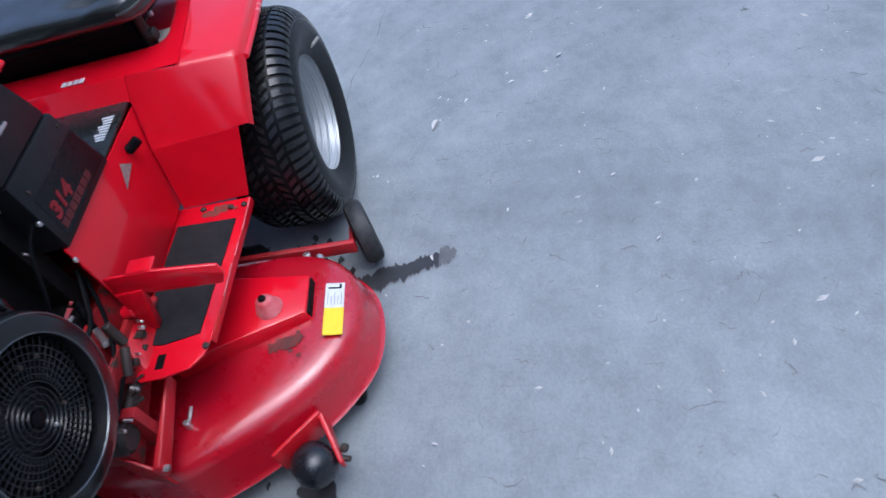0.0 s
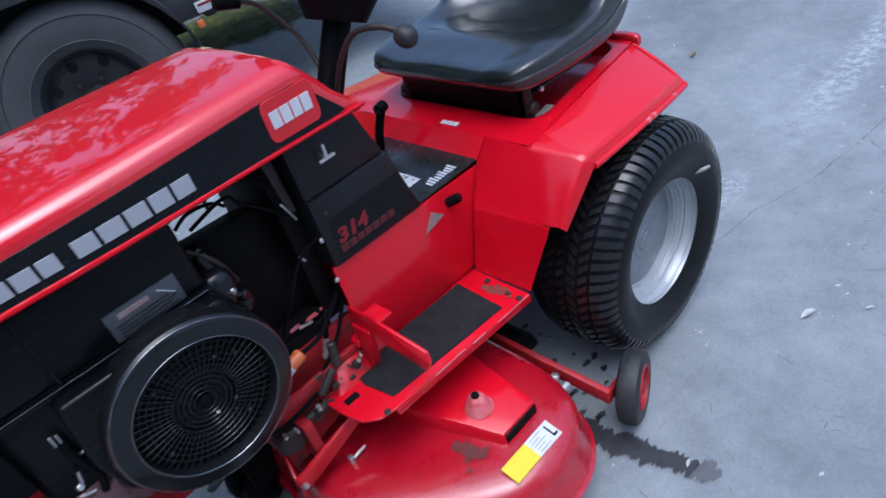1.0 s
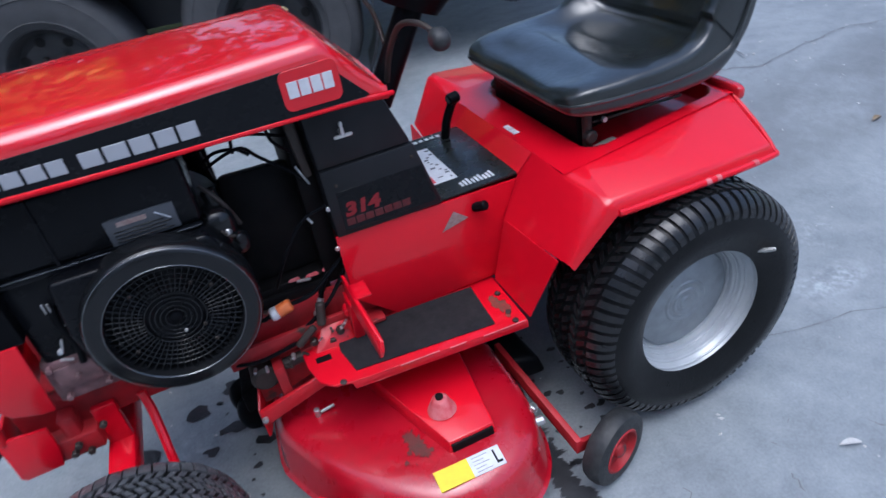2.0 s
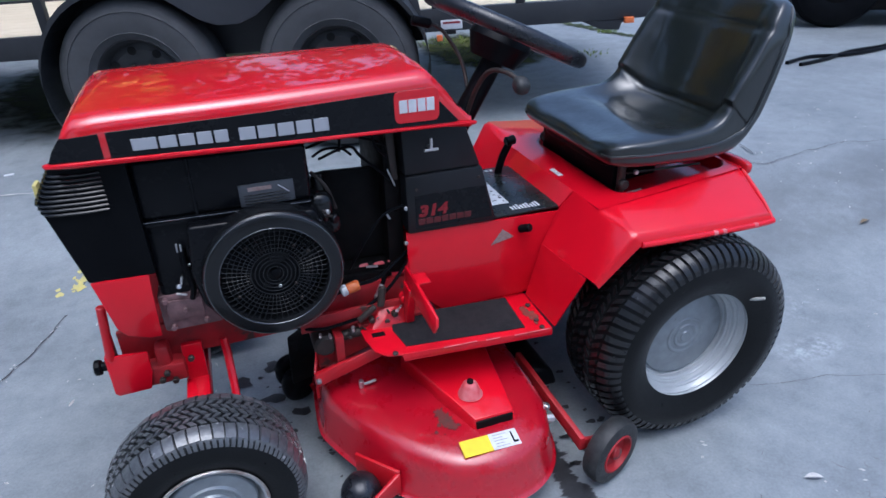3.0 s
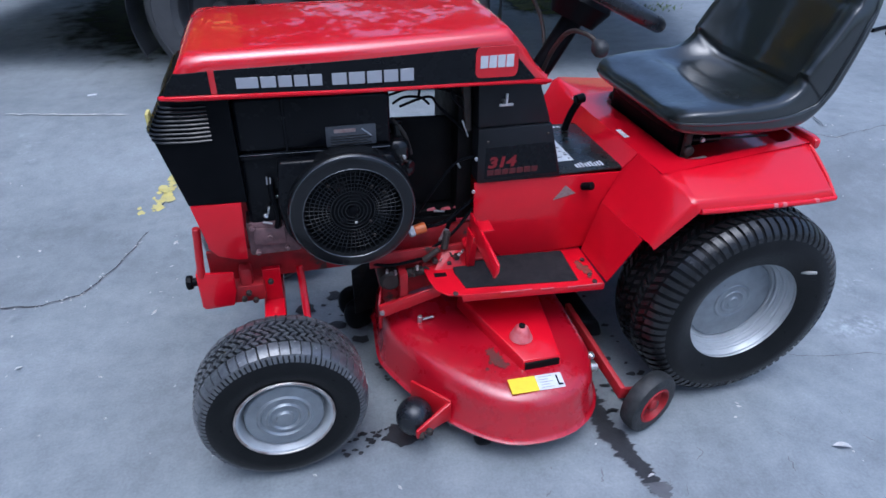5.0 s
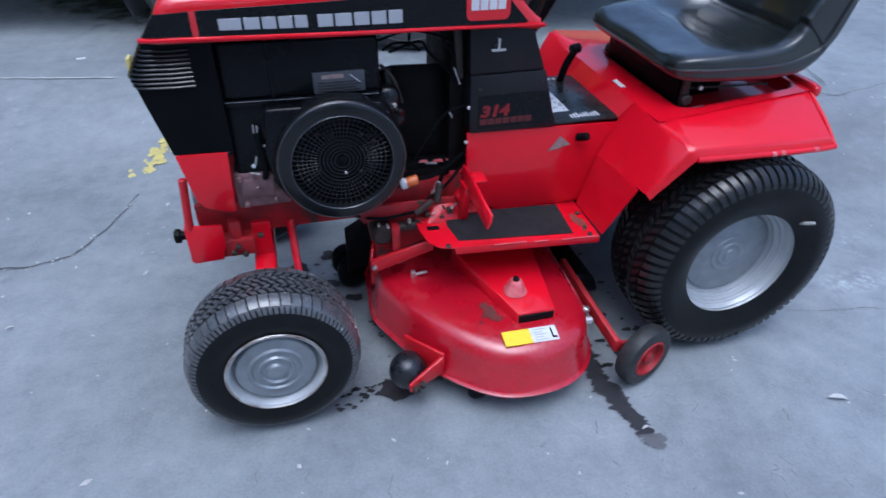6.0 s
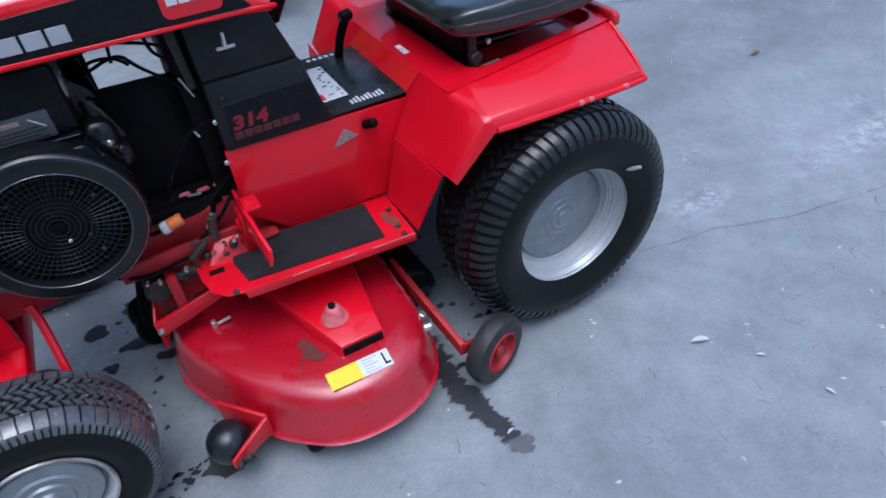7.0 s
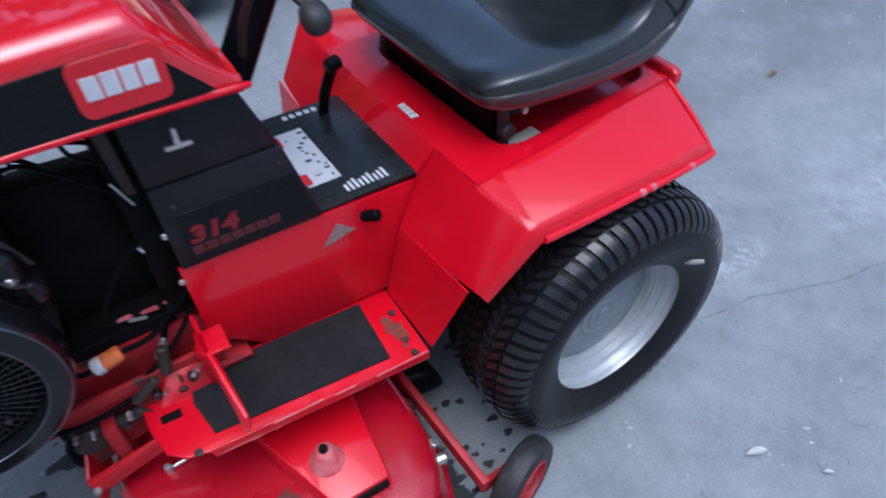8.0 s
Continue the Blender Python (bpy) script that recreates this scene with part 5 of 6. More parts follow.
def pan_top():
    """The pressed top of the seat pan: a gently rising plate with a round-cornered recess."""
    bm = B()
    n, k = 92, 112
    rows = []
    for i in range(n + 1):
        u = i / n
        x = FN + (BK - FN) * u
        half = 0.2645 + (0.2390 - 0.2645) * u
        row = []
        for j in range(k + 1):
            y = half * (2 * j / k - 1)
            dx, dy = abs(x + 0.006) - 0.120, abs(y) - 0.184 + 0.018 * u
            d = math.hypot(max(dx, 0), max(dy, 0)) + min(max(dx, dy), 0) - 0.038
            s = min(max(0.5 - d / 0.012, 0), 1)
            row.append(bm.verts.new((x, y, 0.612 + 0.030 * u - 0.031 * s * s * (3 - 2 * s))))
        rows.append(row)
    for a, b in zip(rows, rows[1:]):
        for j in range(k):
            bm.faces.new((a[j], a[j + 1], b[j + 1], b[j]))
    return bm


bm = pan_top()
sheet(bm, [[(-0.286, -0.15, 0.576), (-0.286, 0.15, 0.576), (FN, 0.15, 0.612), (FN, -0.15, 0.612)],
           [(BK, -0.235, HI), (BK, 0.235, HI), (BK + 0.012, 0.232, 0.600), (BK + 0.012, -0.232, 0.600)]], 0.003)
pan = part("seat_pan", bm, RED, tractor, "red seat pan with recess under the seat", angle=50)
for x, w in ((0.0, 0.011), (0.014, 0.009), (0.026, 0.009), (0.038, 0.012)):
    part("pan_lettering_bar", bar_row(B(), x, 0.0, [w], 0.014, 0.004, 0), WHITE, pan, "", pose(-0.240, -0.008, 0.6148, -87, 0, -90))
bm = B()
box(bm, -0.042, 0.042, -0.015, 0.015, 0.0, 0.002, 0.0006, pose(-0.118, -0.192, 0.5965, 0, -4.2, 4))
part("pan_sticker", bm, PALE, pan, "pale paper sticker")
for s in (1, -1):
    bm = B()
    cushion(bm, 0.012, 0.055, 0.017, 4, 5, pose(0.180, -0.195 * s, 0.638))
    part("tail_light", bm, LENS_RED, tractor, "red tail light")
bm = B()
box(bm, 0.06, 0.20, -0.20, 0.20, 0.20, 0.56, 0.02)
rod(bm, (-0.035, -0.24, 0.274), (-0.035, 0.24, 0.274), 0.06, 20)
part("transaxle", bm, DARK, tractor, "dark transaxle housing")

# seat
bm = B()
box(bm, -0.12, 0.02, -0.10, 0.10, 0.583, 0.684, 0.006)
box(bm, -0.160, -0.125, -0.172, 0.172, 0.600, 0.684, 0.004)
part("seat_mount", bm, PLASTIC, tractor, "black seat mounting frame")
for s in (1, -1):
    bm = B()
    rod(bm, (-0.145, -0.185 * s, 0.585), (-0.145, -0.185 * s, 0.695), 0.010, 10)
    rod(bm, (-0.145, -0.185 * s, 0.63), (-0.145, -0.205 * s, 0.63), 0.014, 8)
    part("seat_post", bm, GREASY, tractor)
    bm = B()
    rod(bm, (-0.115, -0.195 * s, 0.658), (-0.115, -0.204 * s, 0.658), 0.006, 8)
    part("seat_bolt", bm, STEEL, tractor, "bright bolt")
    bm = B()
    rod(bm, (-0.135, -0.190 * s, 0.655), (0.078, -0.190 * s, 0.648), 0.0030, 8)
    part("seat_bar", bm, GREASY, tractor, "thin steel bar under the seat")


# spine of the moulded bucket: x, z, half thickness, half width, lift of the side bolsters
SPINE = [(-0.226, 0.713, 0.006, 0.176, 0.0), (-0.222, 0.713, 0.014, 0.194, 0.0), (-0.210, 0.714, 0.022, 0.214, 0.001), (-0.180, 0.716, 0.027, 0.231, 0.003), (-0.110, 0.718, 0.031, 0.243, 0.004),
         (-0.030, 0.718, 0.033, 0.245, 0.006), (0.045, 0.719, 0.035, 0.242, 0.010), (0.105, 0.733, 0.038, 0.238, 0.024), (0.146, 0.768, 0.037, 0.236, 0.034), (0.168, 0.820, 0.034, 0.235, 0.030),
         (0.188, 0.875, 0.031, 0.232, 0.024), (0.208, 0.930, 0.028, 0.226, 0.018), (0.226, 0.980, 0.024, 0.212, 0.012), (0.235, 1.004, 0.017, 0.196, 0.006), (0.239, 1.014, 0.005, 0.178, 0.0)]


def bucket_rings():
    """Cross sections along the spine, each a rounded slab whose upper side is dished between raised sides."""
    fine = []
    for i in range(len(SPINE) - 1):
        a, b, c, d = (SPINE[min(max(k, 0), len(SPINE) - 1)] for k in (i - 1, i, i + 1, i + 2))
        for q in range(7):
            u = q / 7
            fine.append([0.5 * (2 * b[k] + (c[k] - a[k]) * u + (2 * a[k] - 5 * b[k] + 4 * c[k] - d[k]) * u * u + (3 * b[k] - a[k] - 3 * c[k] + d[k]) * u ** 3) for k in range(5)])
    fine.append(list(SPINE[-1]))
    rings = []
    for i, (x, z, t, w, lift) in enumerate(fine):
        a, b = fine[max(i - 2, 0)], fine[min(i + 2, len(fine) - 1)]
        d = Vector((b[0] - a[0], 0, b[1] - a[1])).normalized()
        up = Vector((-d.z, 0, d.x))
        row = []
        for k in range(72):
            q = 2 * math.pi * k / 72
            cv, sv = math.cos(q), math.sin(q)
            v = math.copysign(abs(cv) ** 0.20, cv)
            flat = min(max((0.76 - z) / 0.03, 0), 1)
            h = t * math.copysign(abs(sv) ** 0.36, sv) * (1 + (0.38 if sv < 0 else -0.20) * flat)
            if sv > 0:
                side = min(max((abs(v) - 0.60) / 0.28, 0), 1)
                h += 1.25 * lift * side * side * (3 - 2 * side) * min(sv * 2.2, 1) - 0.55 * lift * (1 - side)
                h -= 0.014 * math.exp(-((x - 0.128) ** 2 + (z - 0.750) ** 2) / 0.0003) * (1 - 0.6 * side)
                if z < 0.76:
                    h += -0.010 * math.exp(-((x - 0.03) / 0.07) ** 2) * (1 - side) + 0.008 * math.exp(-((x + 0.10) / 0.05) ** 2) * (1 - side) - 0.004 * math.exp(-((abs(v) - 0.60) / 0.04) ** 2)
                if z > 0.80:
                    h -= 0.0045 * math.exp(-((z - 0.945) / 0.008) ** 2) + 0.004 * math.exp(-((abs(v) - 0.74) / 0.03) ** 2) * (1 if z < 0.99 else 0)
                h += 0.0018 * noise.noise(Vector((x * 14, v * 3.2, z * 14)))
            p = Vector((x + 0.018, 0.004 + (w + 0.004) * v, z)) + up * h
            row.append(p)
        rings.append(row)
    return rings


def loft(rings):
    bm = B()
    vs = [[bm.verts.new(p) for p in row] for row in rings]
    n = len(vs[0])
    for a, b in zip(vs, vs[1:]):
        for k in range(n):
            bm.faces.new((a[k], a[(k + 1) % n], b[(k + 1) % n], b[k]))
    bm.faces.new(vs[0])
    bm.faces.new(vs[-1])
    return bm


BUCKET = bucket_rings()
SPLIT = 54
seat = part("seat", loft(BUCKET[:SPLIT + 1]), VINYL, tractor, "glossy black moulded vinyl seat", angle=70)
part("backrest", loft(BUCKET[SPLIT - 1:]), VINYL, seat, "black vinyl backrest with raised sides", angle=70)
for side in (1, -1):
    bm = B()
    tube(bm, [row[0 if side > 0 else 36] + Vector((0, 0.001 * side, -0.004)) for row in BUCKET[4:-5:3]], 0.0042, 8, 3)
    part("seat_piping", bm, VINYL, seat)
bm = B()
cushion(bm, 0.165, 0.190, 0.016, 5, 8, pose(-0.014, 0.005, 0.672))
part("seat_base", bm, PLASTIC, seat, "black seat base pan")

# steering
bm = B()
rod(bm, (-0.50, 0, 0.74), (-0.375, 0, 0.945), 0.026, 16)
column = part("steering_column", bm, PLASTIC, tractor, "black steering column")
SW = pose(-0.370, 0, 0.972, 0, 24.8, 0) @ pose(0, 0, 0, 90, 0, 0)
bm = B()
ring(bm, 0.182, 0.0175, SW, 56, 12)
steer = part("steering_wheel", bm, GRIP, tractor, "worn black three-spoke steering wheel")
bm = B()
lathe(bm, [(0.055, -0.075), (0.075, -0.03), (0.070, -0.015), (0.050, 0.0), (0.03, 0.006), (0, 0.008)], 28, SW)
part("wheel_hub", bm, PLASTIC, steer)
for i in range(3):
    a = math.pi * (0.5 + 2 * i / 3)
    bm = B()
    hull(bm, [(r * math.cos(a) - w * math.sin(a), y, r * math.sin(a) + w * math.cos(a)) for r, y0 in ((0.04, 0.018), (0.18, 0.0)) for w in (-0.02, 0.02) for y in (y0 - 0.006, y0 + 0.006)], 0.003)
    bm.transform(SW)
    part("spoke", bm, PLASTIC, steer)
bm = B()
tube(bm, [(-0.485, -0.05, 0.80), (-0.480, -0.09, 0.865), (-0.470, -0.14, 0.915), (-0.452, -0.19, 0.922), (-0.442, -0.225, 0.910)], 0.0052, 10)
thr = part("throttle_lever", bm, GREASY, tractor, "bent bright control lever")
bm = B()
cushion(bm, 0.017, 0.020, 0.017, 2.3, 5, pose(-0.440, -0.231, 0.904, 20, 0, 0))
part("lever_knob", bm, RUBBER_WORN, thr, "grey rounded knob")
bm = B()
tube(bm, [(-0.455, 0.02, 0.84), (-0.455, 0.06, 0.90), (-0.49, 0.09, 0.965), (-0.53, 0.10, 0.985)], 0.0045, 10)
chk = part("control_lever", bm, GREASY, tractor, "bent bright control lever")
bm = B()
rod(bm, (-0.515, 0.098, 0.980), (-0.56, 0.105, 0.992), 0.012, 12)
part("lever_grip", bm, PLASTIC, chk, "black grip")

# ---------------------------------------------------------------- mower deck
def deck_outline():
    """Half outline of the deck from the front middle round to the rear middle, smoothed."""
    key = [(-0.905, 0.0), (-0.915, -0.14), (-0.900, -0.20), (-0.855, -0.295), (-0.80, -0.385), (-0.735, -0.455), (-0.665, -0.500), (-0.58, -0.512),
           (-0.50, -0.497), (-0.44, -0.455), (-0.405, -0.39), (-0.392, -0.31), (-0.390, -0.15), (-0.39, 0.0)]
    out = []
    for i in range(len(key) - 1):
        a, b, c, d = (Vector(key[min(max(j, 0), len(key) - 1)]) for j in (i - 1, i, i + 1, i + 2))
        for s in range(4):
            u = s / 4
            out.append(0.5 * (2 * b + (c - a) * u + (2 * a - 5 * b + 4 * c - d) * u * u + (3 * b - a - 3 * c + d) * u ** 3))
    full = [(p.x, p.y) for p in out] + [key[-1]]
    return full + [(x, -y) for x, y in full[-2:0:-1]]


OUT = deck_outline()


def deck_shell():
    bm = B()
    c = Vector((-0.64, 0))
    def ringrow(inset, z):
        row = []
        k = len(OUT)
        for i, (x, y) in enumerate(OUT):
            a, b = Vector(OUT[i - 1]), Vector(OUT[(i + 1) % k])
            d = (b - a).normalized()
            nrm = Vector((-d.y, d.x))
            if (Vector((x, y)) - c).dot(nrm) < 0:
                nrm = -nrm
            p = Vector((x, y)) - nrm * inset
            tilt = 0.020 * (abs(p.y) / 0.5) ** 2
            row.append(bm.verts.new((p.x, p.y, z - (tilt if z > 0.12 else 0))))
        return row
    rows = [ringrow(-0.006, 0.068), ringrow(-0.008, 0.074), ringrow(-0.002, 0.078), ringrow(0.002, 0.084), ringrow(0.012, 0.168), ringrow(0.018, 0.186), ringrow(0.030, 0.200),
            ringrow(0.048, 0.207), ringrow(0.09, 0.210)]
    k = len(OUT)
    for a, b in zip(rows, rows[1:]):
        for i in range(k):
            bm.faces.new((a[i], a[(i + 1) % k], b[(i + 1) % k], b[i]))
    bm.faces.new(rows[-1])
    return bm


deck = part("mower_deck", deck_shell(), RED_DECK, tractor, "red stamped mower deck with scuffed rim", angle=60)
bm = B()
hull(bm, [(-0.706, -0.14, 0.195), (-0.484, -0.14, 0.195), (-0.700, -0.14, 0.250), (-0.488, -0.14, 0.250), (-0.612, -0.402, 0.185), (-0.508, -0.402, 0.185), (-0.606, -0.396, 0.222), (-0.512, -0.396, 0.222)], 0.004)
part("belt_cover", bm, RED, deck, "raised red belt cover")
bm = B()
box(bm, -0.604, -0.516, -0.4015, -0.385, 0.188, 0.216, 0.001)
part("cover_opening", bm, DARK, deck)
bm = B()
rng = random.Random(41)
for cx, cy, r in [(-0.660, -0.352, 0.017), (-0.666, -0.328, 0.012), (-0.651, -0.374, 0.011)] + [(-0.66 + rng.gauss(0, 0.02), -0.352 + rng.gauss(0, 0.035), rng.uniform(0.0015, 0.006)) for k in range(12)]:
    z = 0.2135 - 0.020 * (cy / 0.5) ** 2 - 0.002 + 0.0008 * rng.random()
    q = rng.uniform(0, 50)
    c0 = bm.verts.new((cx, cy, z))
    vs = [bm.verts.new((cx + r * (1 + wobble(q + k * 0.9, 0.9)) * math.cos(k * 0.2244), cy + 1.2 * r * (1 + wobble(q + k * 0.9, 0.9)) * math.sin(k * 0.2244), z)) for k in range(28)]
    for k in range(28):
        bm.faces.new((c0, vs[k], vs[(k + 1) % 28]))
part("rust_patch", bm, SMUDGE, deck, "dull brown smudge")["kind"] = "stuff"
bm = B()
lathe(bm, [(0.030, 0), (0.026, 0.006), (0.017, 0.028), (0.012, 0.032), (0, 0.033)], 20, pose(-0.587, -0.320, 0.230, 90, 0, 0))
part("spindle_cone", bm, RED_SCUFF_GLINT, deck, "scuffed paler cone")
bm = B()
rod(bm, (-0.587, -0.320, 0.258), (-0.587, -0.320, 0.270), 0.008, 8)
part("spindle_bolt", bm, DARK, deck)
for s in (1, -1):
    bm = B()
    hull(bm, [(-0.918, -0.172 * s, 0.240), (-0.914, -0.184 * s, 0.240), (-0.918, -0.172 * s, 0.275), (-0.914, -0.184 * s, 0.275), (-0.76, -0.185 * s, 0.290), (-0.76, -0.190 * s, 0.290), (-0.76, -0.185 * s, 0.322), (-0.76, -0.190 * s, 0.322)], 0.002)
    hull(bm, [(-0.918, -0.175 * s, 0.20), (-0.918, -0.172 * s, 0.275), (-0.895, -0.10 * s, 0.20), (-0.895, -0.10 * s, 0.32), (-0.912, -0.175 * s, 0.20), (-0.912, -0.172 * s, 0.275), (-0.889, -0.10 * s, 0.20), (-0.889, -0.10 * s, 0.32)], 0.002)
    part("deck_bracket", bm, RED_WORN, deck, "red folded deck bracket")
for p, q, r in (((-0.908, -0.170, 0.262), (-0.910, -0.192, 0.258), 0.008), ((-0.805, -0.180, 0.214), (-0.775, -0.180, 0.218), 0.0045), ((-0.812, -0.180, 0.205), (-0.812, -0.182, 0.228), 0.008)):
    bm = B()
    rod(bm, p, q, r * 0.8, 8)
    part("deck_bolt", bm, STEEL, deck)
bm = B()
LAB = Matrix.Translation((-0.592, -0.447, 0.1955)) @ Euler((radians(14), radians(3), radians(1))).to_matrix().to_4x4()
box(bm, -0.066, 0.002, -0.020, 0.020, -0.001, 0.0012, 0.0004, LAB, 1)
part("yellow_label", bm, YELLOW, deck, "yellow half of the deck label")
bm = B()
box(bm, 0.002, 0.068, -0.020, 0.020, -0.001, 0.0012, 0.0004, LAB, 1)
part("white_label", bm, WHITE, deck, "white half of the deck label")
bm = B()
for i in range(5):
    box(bm, 0.010, 0.042 - (i % 2) * 0.01, 0.013 - i * 0.007, 0.0145 - i * 0.007, 0.0012, 0.0018, 0.0002, LAB, 1)
part("label_lines", bm, LABEL_INK, deck)
bm = B()
box(bm, 0.052, 0.056, -0.012, 0.014, 0.0012, 0.0020, 0.0002, LAB, 1)
box(bm, 0.052, 0.064, -0.014, -0.009, 0.0012, 0.0020, 0.0002, LAB, 1)
part("label_print", bm, BLACK, deck)


def roller(s):
    m = Matrix.Diagonal((1, s, 1, 1))
    bm = B()
    t = B()
    hull(t, [(-0.862, -0.318, 0.075), (-0.862, -0.318, 0.145), (-0.785, -0.405, 0.075), (-0.785, -0.405, 0.145), (-0.868, -0.323, 0.075), (-0.868, -0.323, 0.145), (-0.791, -0.410, 0.075), (-0.791, -0.410, 0.145)], 0.002)
    hull(t, [(-0.790, -0.400, 0.085), (-0.786, -0.410, 0.085), (-0.790, -0.400, 0.140), (-0.786, -0.410, 0.140), (-0.880, -0.437, 0.075), (-0.877, -0.445, 0.075), (-0.880, -0.437, 0.100), (-0.877, -0.445, 0.100)], 0.003)
    merge(bm, t, m)
    br = part("roller_bracket", bm, RED_WORN, deck, "red folded roller bracket")
    bm = B()
    cushion(bm, 0.043, 0.043, 0.046, 2.2, 7, pose(-0.872, -0.386 * s, 0.092, 0, 0, 40 * s))
    part("deck_roller", bm, GRIP, deck, "round black deck roller")
    bm = B()
    rod(bm, (-0.845, -0.438 * s, 0.095), (-0.850, -0.450 * s, 0.093), 0.009, 8)
    rod(bm, (-0.862, -0.432 * s, 0.088), (-0.868, -0.455 * s, 0.086), 0.006, 8)
    part("roller_bolt", bm, GREASY, deck)


def gauge_wheel(x, y, turn, s=1):
    w = pose(x, y * s, 0.085, 0, 0, turn)
    bm = B()
    lathe(bm, [(0.050, -0.022), (0.068, -0.024), (0.079, -0.019), (0.083, -0.008), (0.083, 0.008), (0.079, 0.019), (0.068, 0.024), (0.050, 0.022)], 36)
    g = part("gauge_wheel", bm, RUBBER_WORN, deck, "small black gauge wheel with red hub", w)
    bm = B()
    lathe(bm, [(0.051, -0.021), (0.049, -0.024), (0.045, -0.024), (0.040, -0.008), (0.020, -0.006), (0.016, -0.020), (0.010, -0.024), (0, -0.025)], 28)
    lathe(bm, [(0.051, 0.026), (0.03, 0.022), (0, 0.028)], 28)
    return g, bm


for s in (1, -1):
    roller(s)
    g, bm = gauge_wheel(-0.290, -0.468, 20 * s + (0 if s > 0 else 180), s)
    ob = new("wheel_rim", finish("wheel_rim", bm, RED_GRIME_SHADE))
    ob.parent = deck
    ob.matrix_basis = g.matrix_basis
    m = Matrix.Diagonal((1, s, 1, 1))
    bm = B()
    t = B()
    hull(t, [(-0.398, -0.17, 0.150), (-0.398, -0.17, 0.185), (-0.384, -0.17, 0.150), (-0.384, -0.17, 0.185), (-0.372, -0.462, 0.105), (-0.372, -0.462, 0.140), (-0.358, -0.462, 0.105), (-0.358, -0.462, 0.140)], 0.002)
    hull(t, [(-0.372, -0.45, 0.105), (-0.372, -0.462, 0.105), (-0.372, -0.45, 0.135), (-0.372, -0.462, 0.135), (-0.28, -0.432, 0.070), (-0.28, -0.440, 0.070), (-0.28, -0.432, 0.10), (-0.28, -0.440, 0.10)], 0.002)
    merge(bm, t, m)
    part("gauge_arm", bm, RED_GRIME_SHADE, deck, "red flat gauge wheel arm, coloured darker for shade")
    bm = B()
    rod(bm, (-0.425, -0.384 * s, 0.152), (-0.400, -0.386 * s, 0.149), 0.010, 8)
    rod(bm, (-0.412, -0.360 * s, 0.160), (-0.406, -0.362 * s, 0.173), 0.010, 6)
    part("arm_bolt", bm, STEEL, deck, "bright zinc arm bolt")
bm = B()
hull(bm, [(-0.39, -0.22, 0.09), (-0.30, -0.235, 0.10), (-0.385, -0.21, 0.155), (-0.315, -0.225, 0.150), (-0.39, 0.02, 0.09), (-0.31, 0.02, 0.09), (-0.39, 0.02, 0.17), (-0.33, 0.02, 0.16)], 0.012, 3)
part("rear_roller", bm, PLASTIC, deck, "black rear deck roller")
for x, y in ((-0.945, 0.055), (-0.955, 0.12)):
    bm = B()
    cushion(bm, 0.045, 0.030, 0.05, 2.4, 6, pose(x, y, 0.075, 0, 0, 15))
    part("front_roller", bm, PLASTIC, deck, "black front deck roller")
bm = B()
hull(bm, [(-0.96, 0.02, 0.10), (-0.88, 0.02, 0.12), (-0.96, 0.02, 0.16), (-0.88, 0.02, 0.20), (-0.95, 0.16, 0.10), (-0.88, 0.16, 0.12), (-0.95, 0.16, 0.16), (-0.88, 0.16, 0.20)], 0.004)
part("roller_cradle", bm, DARK, deck)
bm = B()
cushion(bm, 0.025, 0.02, 0.02, 2.5, 5, pose(-0.715, -0.452, 0.052))
part("skid_block", bm, PLASTIC, deck)

# linkage between engine and step
bm = B()
hull(bm, [(-0.905, -0.03, 0.30), (-0.905, -0.03, 0.38), (-0.76, -0.03, 0.30), (-0.76, -0.03, 0.40), (-0.90, -0.145, 0.26), (-0.90, -0.145, 0.33), (-0.75, -0.145, 0.30), (-0.75, -0.145, 0.36)], 0.004)
box(bm, -0.93, -0.66, -0.155, -0.145, 0.375, 0.415, 0.002, pose(0, 0, 0))
box(bm, -0.80, -0.62, -0.165, -0.12, 0.365, 0.373, 0.002)
box(bm, -0.86, -0.84, -0.175, -0.10, 0.25, 0.36, 0.002)
part("mule_drive", bm, RED_GRIME_SHADE, tractor, "grimy red drive bracket under the engine")
bm = B()
rod(bm, (-0.84, -0.15, 0.345), (-0.70, -0.165, 0.365), 0.012, 12)
rod(bm, (-0.80, -0.17, 0.39), (-0.76, -0.17, 0.42), 0.008, 10)
rod(bm, (-0.745, -0.16, 0.41), (-0.735, -0.15, 0.455), 0.009, 10)
rod(bm, (-0.88, -0.16, 0.33), (-0.88, -0.10, 0.33), 0.028, 16)
for x, z in ((-0.77, 0.385), (-0.735, 0.372), (-0.715, 0.388), (-0.79, 0.355)):
    rod(bm, (x, -0.16, z), (x, -0.176, z), 0.008, 6)
part("drive_linkage", bm, GREASY, tractor, "greasy rods, pulley and bolts")
rng = random.Random(63)
for i in range(14):
    bm = B()
    x, z = rng.uniform(-0.90, -0.67), rng.uniform(0.345, 0.43)
    rod(bm, (x, -0.168, z), (x + rng.uniform(-0.012, 0.012), -0.182, z + rng.uniform(-0.004, 0.008)), rng.uniform(0.0022, 0.0045), 6)
    part("linkage_pin", bm, STEEL if i % 3 else GREASY, tractor)
bm = B()
tube(bm, [(-0.88, -0.12, 0.37), (-0.80, -0.15, 0.40), (-0.72, -0.14, 0.44), (-0.66, -0.12, 0.50)], 0.004, 8)
tube(bm, [(-1.0, -0.10, 0.40), (-0.9, -0.16, 0.385), (-0.80, -0.16, 0.39)], 0.004, 8)
part("control_cable", bm, PLASTIC, tractor)
